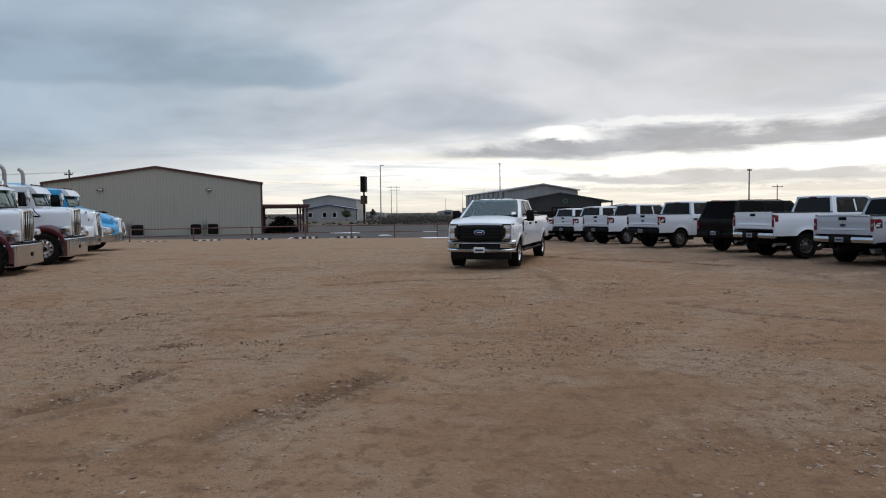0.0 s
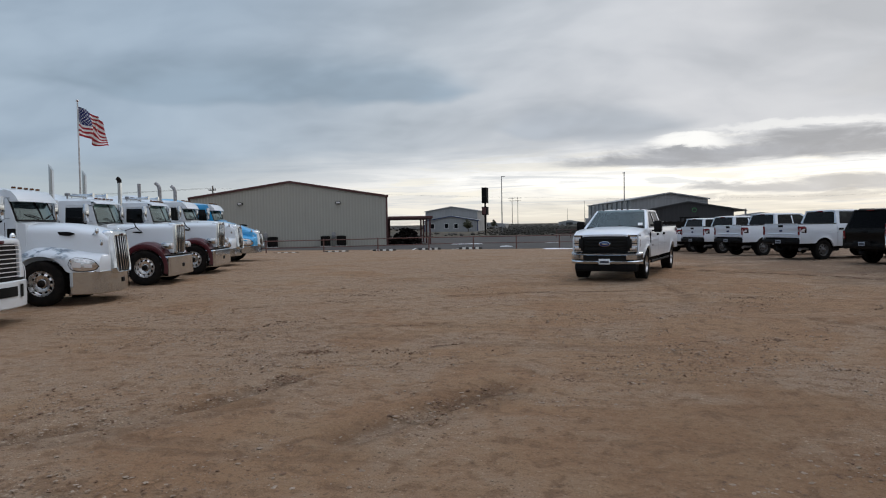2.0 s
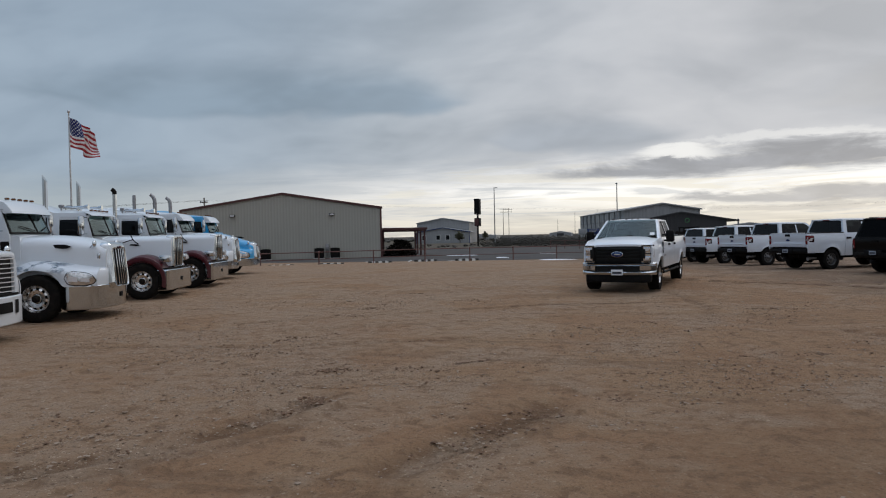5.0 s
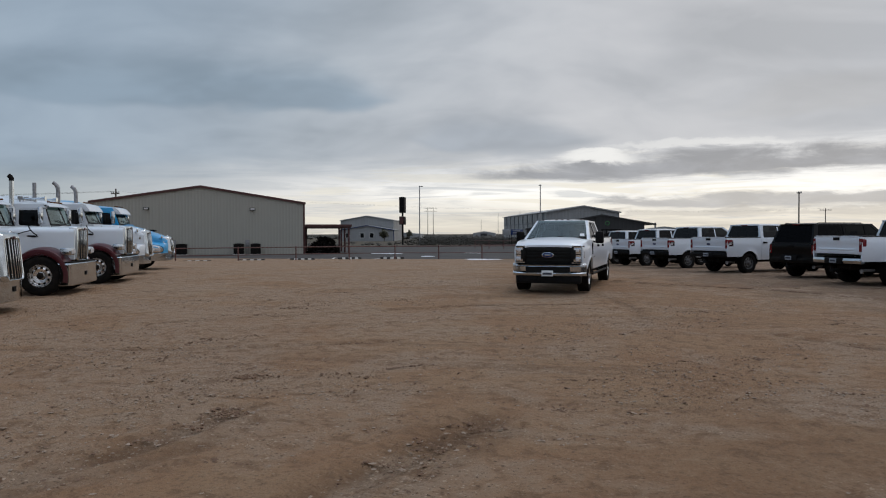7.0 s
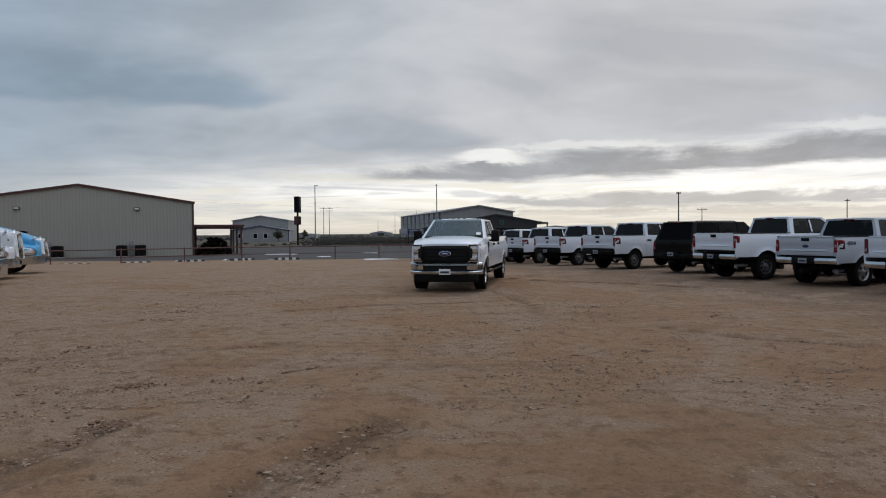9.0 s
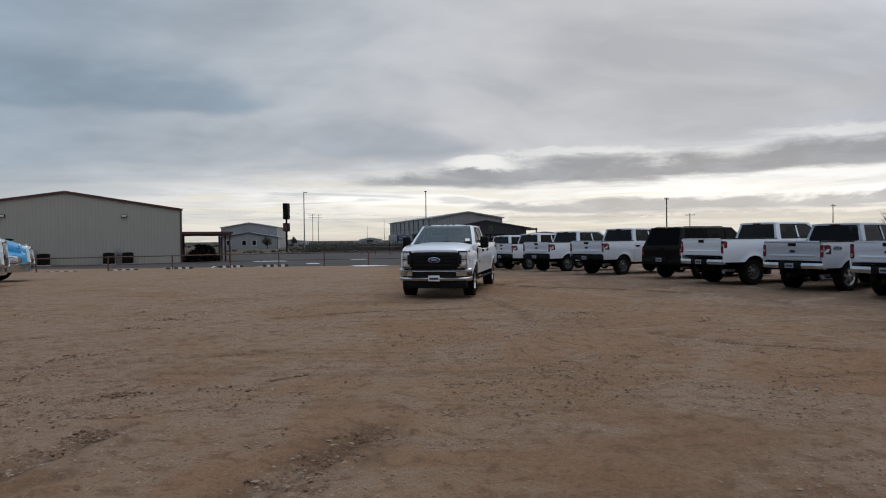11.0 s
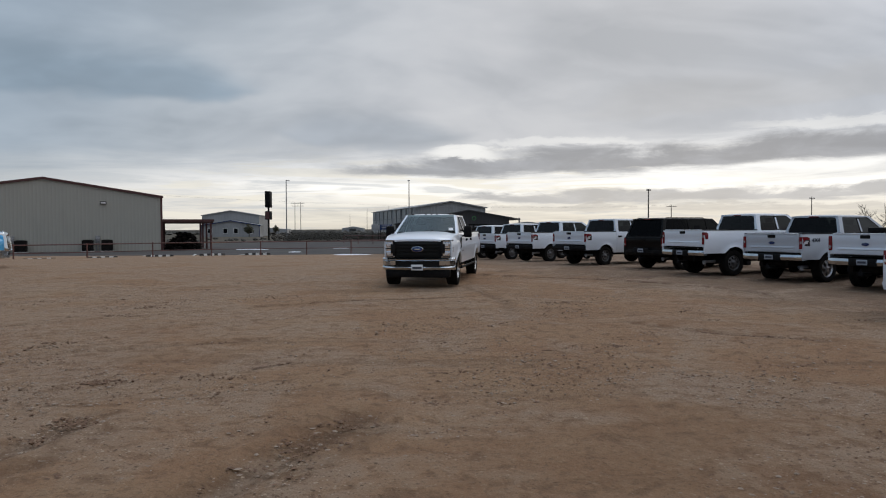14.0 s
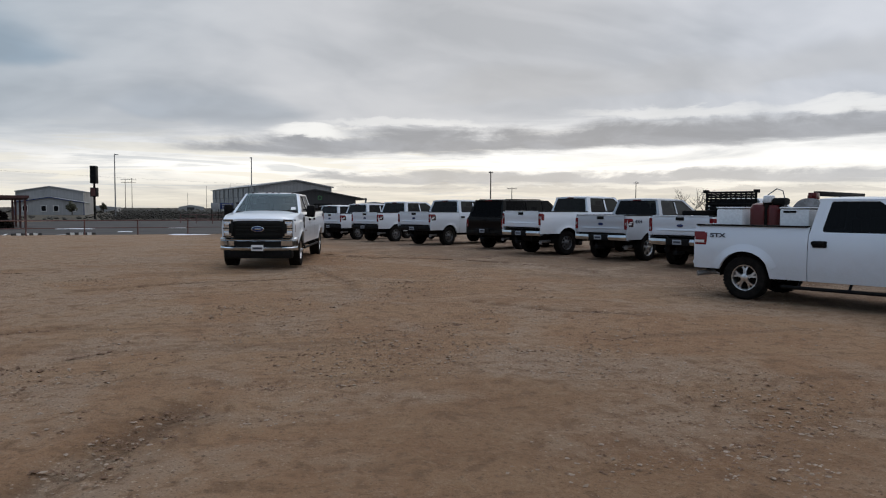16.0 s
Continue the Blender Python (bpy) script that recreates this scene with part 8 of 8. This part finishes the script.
SQUARE = dict(kind="square", r=0.53, half=1.22, cowl=-1.46, grille=0.70, hood_w0=0.82, hood_w1=0.60, hood_z0=1.84, hood_z1=1.82, hood_low=0.95, fender_r=0.72,
              grille_w=0.50, grille_z0=0.92, bumper=0.80, bump_z0=0.25, bump_z1=0.86, lamp_x=0.62, lamp_z=1.18, cab_back=-2.55, belt=1.87, roof=2.66, cab_w=1.06,
              screen_top=-1.62, sleeper_back=-4.0, sleeper_roof=2.88, roof_ramp=0.9, stacks=((-2.66, 3.60, "mitred"), (-2.66, 3.60, "mitred")), beacon=True)
AERO = dict(kind="aero", r=0.53, half=1.23, cowl=-0.62, grille=1.34, hood_w0=1.0, hood_w1=0.62, hood_z0=1.92, hood_z1=1.66, hood_low=0.9, fender_r=0.70,
            grille_w=0.50, grille_z0=0.72, bumper=1.45, bump_z0=0.25, bump_z1=0.80, lamp_x=0.92, lamp_z=1.00, cab_back=-1.80, belt=1.97, roof=2.80, cab_w=1.06,
            screen_top=-0.84, sleeper_back=-3.6, sleeper_roof=3.05, roof_ramp=1.1, stacks=((-1.92, 3.6, "mitred"), (-1.92, 3.6, "mitred")))
MACK = dict(AERO, kind="mack", grille_w=0.72, hood_w1=0.84, hood_z1=1.62, grille_z0=0.85, bumper=1.54, stacks=((-1.92, 2.5, "slim"), (-1.92, 2.5, "slim")), bump_z0=0.33, bump_z1=0.86)
# ---- vehicles on the lot ----
hero = build_pickup(HEAVY, "pickup_truck", "white crew cab heavy duty pickup with chrome bumpers standing mid-lot", WHITE_CLEAN, LAMP_HEAVY, extras=("tow_mirrors", "steps", "roof_lights", "vent", "sticker"))
side_text(hero, "FX4", -0.86, 1.33, 0.17, HEAVY)
bm = bmesh.new()
box(bm, 1.12, 1.50, -0.78, 0.78, 1.36, 1.60, 0.03)
part("toolbox", bm, PLASTIC, hero, "black toolbox across the bed")
HERO_X, HERO_Y, HERO_BEARING = 0.22, 20.15, 191.0
back = Vector((-math.sin(radians(HERO_BEARING)), -math.cos(radians(HERO_BEARING)))) * HEAVY.wb
hero.matrix_basis = heading(HERO_X + back.x, HERO_Y + back.y, HERO_BEARING)

ROW_BEARING = 58.0


def at_wheel(s, x, y, bearing):
    """The pose that sets the right rear wheel at (x, y)."""
    b = radians(bearing)
    off = s.w - s.tw / 2
    return heading(x - off * math.cos(b), y + off * math.sin(b), bearing)


fleet = build_pickup(LIGHT_CREW, "pickup_truck", "white crew cab work pickup with a black rear bumper", WHITE, LAMP_C, extras=(), group="white fleet pickups")
fleet.matrix_basis = at_wheel(LIGHT_CREW, 7.9, 29.8, ROW_BEARING)
for x, y in ((6.45, 34.3), (5.2, 38.7), (4.05, 42.8)):
    copy_thing(fleet, at_wheel(LIGHT_CREW, x, y, ROW_BEARING))

four = build_pickup(LIGHT_ALLOY, "pickup_truck", "pearl white crew cab pickup with chrome bumper and alloy wheels", SILVER_WHITE, LAMP_CHROME)
side_text(four, "4X4", -0.58, 1.22, 0.15, LIGHT_ALLOY, 1.45)
four.matrix_basis = at_wheel(LIGHT_ALLOY, 11.85, 20.35, 64)


def at_front_wheel(k, x, y, bearing):
    """The pose that sets a tractor's right front wheel at (x, y)."""
    b = radians(bearing)
    off = k["half"] - 0.16
    return heading(x - off * math.cos(b), y + off * math.sin(b), bearing)


TRACTORS = (
    ("white day-worn highway tractor with a slatted dark grille", MACK, TRACTOR_WHITE, TRACTOR_WHITE, -11.75, 8.3, 74),
    ("white streamlined highway tractor with a polished chrome bumper", dict(AERO, stacks=((-1.92, 2.35, "slim"), (-1.92, 2.35, "slim"))), TRACTOR_WHITE, SCUFFED_WHITE, -12.55, 12.62, 70),
    ("white square-nosed highway tractor with maroon mudguards", SQUARE, TRACTOR_WHITE, MAROON, -13.57, 17.6, 71),
    ("white square-nosed highway tractor with maroon mudguards", dict(SQUARE, stacks=((-2.50, 3.38, "tipped"), (-2.62, 3.42, "slim"))), TRACTOR_WHITE, MAROON, -14.56, 21.52, 71),
    ("white streamlined highway tractor with chrome grille", dict(AERO, bump_z0=0.42, bump_z1=0.78, stacks=((-1.58, 3.54, "bent"), (-1.60, 3.54, "bent"))), TRACTOR_WHITE, TRACTOR_WHITE, -16.76, 25.24, 70),
    ("sky blue streamlined highway tractor with chrome bumper", dict(AERO, stacks=((-1.9, 2.6, "slim"), (-1.9, 2.6, "slim")), visor=TRACTOR_WHITE, bump_z0=0.40, bump_z1=0.76, hood_z1=1.38, hood_z0=1.98, hood_pow=1.3), BLUE, BLUE, -17.95, 29.12, 70),
)
for label, k, paint, guard, x, y, b in TRACTORS:
    t_ = build_semi("highway_tractor", label, k, paint, guard)
    t_.matrix_basis = at_front_wheel(k, x, y, b)

# sport utility wagon
WAGON = shape(wb=3.02, tail=-1.13, cab=-1.11, cowl=2.62, nose=3.95, roof_front=1.78, roof_rear=-0.86, roof=1.93, belt=1.20, rail=1.20, hood=1.24, hood_tip=1.12,
              sill=0.45, w=1.0, r=0.385, tw=0.26, rim=0.22, doors=(0.42, 1.42, 2.46), style="spoke", arch=1.2, win_gap=0.16)
wagon = build_pickup(WAGON, "sport_utility_wagon", "black full-size sport utility wagon with roof rails", BLACK_PAINT, dict(z=(0.86, 1.16), deep=0.18, clear=0.1, chrome=False, wrap=True), suv=True, category="SUV", extras=("no_badge",), glass=GLASS_DARK)
for side in (-1, 1):
    bm = bmesh.new()
    y = side * 0.70
    pipe(bm, ((-0.72, y, 1.885), (-0.66, y, 1.925), (1.3, y, 1.93), (1.4, y, 1.885)), 0.016, 8)
    part("roof_rail", bm, PLASTIC, wagon, "black roof rail")
wagon.matrix_basis = at_wheel(WAGON, 9.92, 26.3, 62)

# tall white three-quarter-ton crew pickup
TALL = shape(wb=4.04, tail=-1.24, cab=1.02, cowl=3.40, nose=4.66, roof_front=2.55, roof_rear=1.14, roof=2.03, belt=1.43, rail=1.47, hood=1.46, hood_tip=1.30,
             sill=0.60, w=1.02, r=0.41, tw=0.28, rim=0.24, doors=(1.02, 1.98, 3.24), style="dim", arch=1.26, flare=0.045)
tall = build_pickup(TALL, "pickup_truck", "tall white crew cab pickup with chrome rear bumper", WHITE_CLEAN, dict(z=(1.02, 1.41), deep=0.10, clear=0.55, chrome=True, wrap=True), extras=("no_badge",))
tall.matrix_basis = at_wheel(TALL, 10.3, 23.0, 70)

# white heavy pickup with a headache rack
rack_truck = build_pickup(HEAVY, "pickup_truck", "white heavy duty pickup with a black headache rack", WHITE, LAMP_HEAVY, extras=("tow_mirrors", "roof_lights"))
bm = bmesh.new()
for y in (-0.78, 0.78):
    tube(bm, (1.44, y, 1.50), (1.44, y, 2.16), 0.035, 8)
for z in (1.56, 1.80, 2.16):
    tube(bm, (1.44, -0.80, z), (1.44, 0.80, z), 0.032, 8)
for i in range(9):
    y = -0.64 + i * 0.16
    box(bm, 1.42, 1.46, y - 0.02, y + 0.02, 1.56, 2.14)
for y in (-0.8, 0.8):
    box(bm, 1.36, 1.5, y - 0.07, y + 0.07, 2.14, 2.24, 0.01)
for z in (1.62, 1.70, 1.86, 1.94, 2.02, 2.09):
    box(bm, 1.425, 1.45, -0.76, 0.76, z - 0.032, z + 0.032)
part("headache_rack", bm, PLASTIC, rack_truck, "black steel headache rack")
bm = bmesh.new()
box(bm, 0.2, 1.38, -0.85, -0.45, 1.42, 1.62, 0.03)
box(bm, 0.2, 1.38, 0.45, 0.85, 1.42, 1.62, 0.03)
part("side_toolbox", bm, PLASTIC, rack_truck, "black side toolbox on the bed rail")
rack_truck.matrix_basis = at_wheel(HEAVY, 12.85, 17.45, 65)

# older white pickup parked at the end of the row
OLD = shape(wb=3.68, tail=-1.02, cab=1.14, cowl=3.12, nose=4.32, roof_front=2.28, roof_rear=1.26, roof=1.95, belt=1.29, rail=1.40, hood=1.34, hood_tip=1.18,
            sill=0.43, w=1.0, r=0.415, tw=0.285, rim=0.245, doors=(1.14, 3.0), style="spoke", arch=1.2, flare=0.035, win_gap=0.2)
old = build_pickup(OLD, "pickup_truck", "older white pickup with alloy wheels and loaded bed", WHITE, dict(z=(0.90, 1.28), deep=0.21, clear=0.10, chrome=True, wrap=True, painted=True, drop=0.40), extras=("steps",))
for side in (-1, 1):
    bm = bmesh.new()
    y0, y1 = sorted((side * 0.985, side * 1.001))
    box(bm, OLD.tail + 0.012, OLD.tail + 0.212, y0, y1, 1.06, 1.115, 0.003)
    part("reverse_lens", bm, PALE_LENS, old, "pale band across the tail lamp")
    bm = bmesh.new()
    rows = []
    for i in range(25):
        a = radians(21 + 138 * i / 24)
        row = []
        for r_, lift in ((0.66, 0.0), (0.60, 0.005), (0.55, 0.006), (0.515, 0.005)):
            px, pz = r_ * math.cos(a), OLD.r + r_ * 0.98 * math.sin(a)
            row.append((px, side * (OLD.half(px, min(pz, OLD.rail)) + lift), pz))
        rows.append(row)
    grid_faces(bm, rows)
    part("arch_flare", bm, WHITE, old)
for side in (-1, 1):
    bm = bmesh.new()
    y0, y1 = sorted((side * (OLD.half(1.34, 1.1) - 0.004), side * (OLD.half(1.34, 1.1) + 0.012)))
    box(bm, 1.22, 1.46, y0, y1, 1.045, 1.165, 0.02)
    part("handle_recess", bm, PLASTIC, old, "black door handle recess")
side_text(old, "STX", -0.54, 1.21, 0.112, OLD, 1.55)
old.matrix_basis = at_wheel(OLD, 9.18, 12.0, 151)


def in_bed(x, y, z):
    return old.matrix_basis @ pose(x, y, z)


bed_z = OLD.rail - 0.53
for x, label in ((-0.48, "white steel storage box in the pickup bed"), (0.78, "white plastic water tank in the pickup bed")):
    tb = thing("storage_box", label, "storage box", "boxes in the pickup bed")
    bm = bmesh.new()
    box(bm, -0.27, 0.27, -0.42, 0.42, 0.0, 0.86, 0.03)
    part("box_body", bm, PLATE_WHITE, tb)
    bm = bmesh.new()
    box(bm, -0.277, 0.277, -0.427, 0.427, 0.87, 0.90, 0.012)
    part("lid", bm, PLATE_WHITE, tb)
    if "tank" in label:
        bm = bmesh.new()
        box(bm, -0.20, 0.04, -0.432, -0.415, 0.79, 0.83, 0.006)
        part("label_plate", bm, PLASTIC, tb, "dark plate near the rim")
    tb.matrix_basis = in_bed(x - 0.12, 0.05, bed_z)
pump = thing("air_compressor", "dark red upright air compressor with a black motor", "compressor")
for x, r, h, mat, nm in ((-0.13, 0.17, 0.98, RED_PAINT, "tank"), (0.17, 0.14, 0.96, RED_PAINT, "tank"), (0.03, 0.10, 1.02, DARK_STEEL, "motor_column")):
    bm = bmesh.new()
    sweep(bm, ((x, 0, 0), (x, 0, 0.06), (x, 0, h - 0.10), (x, 0, h - 0.03), (x, 0, h)), (r * 0.8, r, r, r * 0.8, r * 0.3), 18)
    part(nm, bm, mat, pump)
bm = bmesh.new()
box(bm, -0.02, 0.14, -0.13, 0.10, 0.98, 1.13, 0.03)
part("filter_cap", bm, PLATE_WHITE, pump, "pale filter cap")
bm = bmesh.new()
box(bm, 0.14, 0.42, -0.12, 0.14, 0.94, 1.08, 0.05)
tube(bm, (0.30, 0, 0.0), (0.30, 0, 0.95), 0.05, 10)
part("motor", bm, PLASTIC, pump, "black motor")
bm = bmesh.new()
pipe(bm, ((-0.05, 0, 0.96), (0.02, 0.02, 1.14), (0.18, 0.04, 1.26), (0.30, 0.04, 1.22), (0.34, 0.04, 1.06)), 0.011, 6)
part("air_hose", bm, STEEL_GREY, pump)
pump.matrix_basis = in_bed(0.02, -0.1, bed_z)
reel = thing("hose_reel", "grey steel hose reel standing in the pickup bed", "hose reel")
bm = bmesh.new()
lathe(bm, ((0.03, -0.11), (0.16, -0.12), (0.30, -0.12), (0.30, -0.10), (0.25, -0.10), (0.25, 0.10), (0.30, 0.10), (0.30, 0.12), (0.16, 0.12), (0.03, 0.11)), 28)
bmesh.ops.translate(bm, verts=bm.verts, vec=(0, 0, 0.78))
part("drum", bm, STEEL_GREY, reel)
bm = bmesh.new()
for y in (-0.14, 0.14):
    tube(bm, (-0.22, y, 0.0), (0.0, y, 0.80), 0.022, 8)
    tube(bm, (0.22, y, 0.0), (0.0, y, 0.80), 0.022, 8)
tube(bm, (0, -0.16, 0.78), (0, 0.16, 0.78), 0.03, 10)
part("stand", bm, DARK_STEEL, reel)
reel.matrix_basis = in_bed(0.58, 0.62, bed_z)

# crane truck behind it
crane = build_pickup(LIGHT_ALLOY, "service_truck", "white service pickup carrying a red-headed loader crane", WHITE, LAMP_CHROME, category="service truck")
bm = bmesh.new()
tube(bm, (-0.6, 0.5, 0.9), (-0.6, 0.5, 1.95), 0.10, 12)
box(bm, -0.75, -0.5, 0.40, 0.60, 1.95, 2.12, 0.02)
tube(bm, (-0.9, 0.5, 2.05), (-0.9, 0.5, 1.7), 0.05, 8)
part("crane_head", bm, RED_PAINT, crane, "red crane winch head")
bm = bmesh.new()
box(bm, -0.45, 2.9, 0.42, 0.58, 2.04, 2.16, 0.02)
part("crane_boom", bm, PLASTIC, crane, "long black crane boom")
crane.matrix_basis = at_wheel(LIGHT_ALLOY, 14.85, 14.45, 62)

# dark vehicles at the far end of the row
flat = thing("flatbed_truck", "black work truck with a sided steel flatbed", "flatbed truck")
dark = build_pickup(HEAVY, "pickup_truck", "dark crew cab pickup at the far end of the row", BLACK_PAINT, LAMP_HEAVY)
dark.matrix_basis = at_wheel(HEAVY, 0.6, 53.5, 60)
bm = bmesh.new()
box(bm, -1.6, 2.6, -1.15, 1.15, 0.95, 1.07, 0.01)
box(bm, -1.5, 5.6, -0.45, 0.45, 0.6, 0.9)
part("deck", bm, DARK_STEEL, flat)
for y in (-1.15, 1.10):
    bm = bmesh.new()
    box(bm, -1.6, 2.6, y, y + 0.05, 1.07, 1.85)
    for x in (-1.55, -0.5, 0.5, 1.5, 2.55):
        box(bm, x - 0.05, x + 0.05, y - 0.02, y + 0.07, 0.95, 1.9)
    part("side_board", bm, DARK_STEEL, flat)
    for i in range(10):
        bm = bmesh.new()
        box(bm, -1.5 + i * 0.41, -1.3 + i * 0.41, y - 0.026 if y < 0 else y + 0.07, y - 0.021 if y < 0 else y + 0.076, 0.97, 1.03)
        part("reflector_tape", bm, PALE_LENS if i % 2 else RED_LENS, flat)
bm = bmesh.new()
box(bm, -1.62, -1.57, -1.1, 1.1, 1.07, 1.7)
part("tail_board", bm, DARK_STEEL, flat)
bm = bmesh.new()
for y in (-1.0, -0.5, 0, 0.5, 1.0):
    box(bm, 2.6, 2.66, y - 0.04, y + 0.04, 1.0, 2.15)
box(bm, 2.6, 2.66, -1.1, 1.1, 2.08, 2.16)
part("head_board", bm, DARK_STEEL, flat)
bm = bmesh.new()
secs = []
for x, hw, zt in ((2.8, 0.95, 1.95), (2.95, 0.97, 2.04), (3.9, 0.97, 2.04), (4.15, 0.97, 1.98), (4.75, 0.97, 1.45), (5.9, 0.93, 1.32), (6.0, 0.90, 1.22)):
    secs.append([(x, -hw, 0.6), (x, -hw - 0.03, 1.1), (x, -hw, min(1.42, zt - 0.02)), (x, -hw * 0.84, zt - 0.05), (x, -hw * 0.6, zt), (x, hw * 0.6, zt), (x, hw * 0.84, zt - 0.05), (x, hw, min(1.42, zt - 0.02)), (x, hw + 0.03, 1.1), (x, hw, 0.6)])
vs = grid_faces(bm, secs)
bm.faces.new(vs[0]); bm.faces.new(vs[-1][::-1])
part("cab", bm, BLACK_PAINT, flat)
for side in (-1, 1):
    pane("side_window", [(3.05, side * 0.975, 1.45), (4.55, side * 0.975, 1.45), (4.1, side * 0.89, 1.90), (3.05, side * 0.89, 1.94)], (0, side, 0.2), GLASS_TINT, flat, "dark side window")
    add_wheel(flat, 5.1, side * 0.85, 0.42, 0.28, 0.235, "steel")
    add_wheel(flat, 0.0, side * 0.88, 0.42, 0.28, 0.235, "steel")
flat.matrix_basis = at_wheel(HEAVY, 2.45, 47.0, 60)
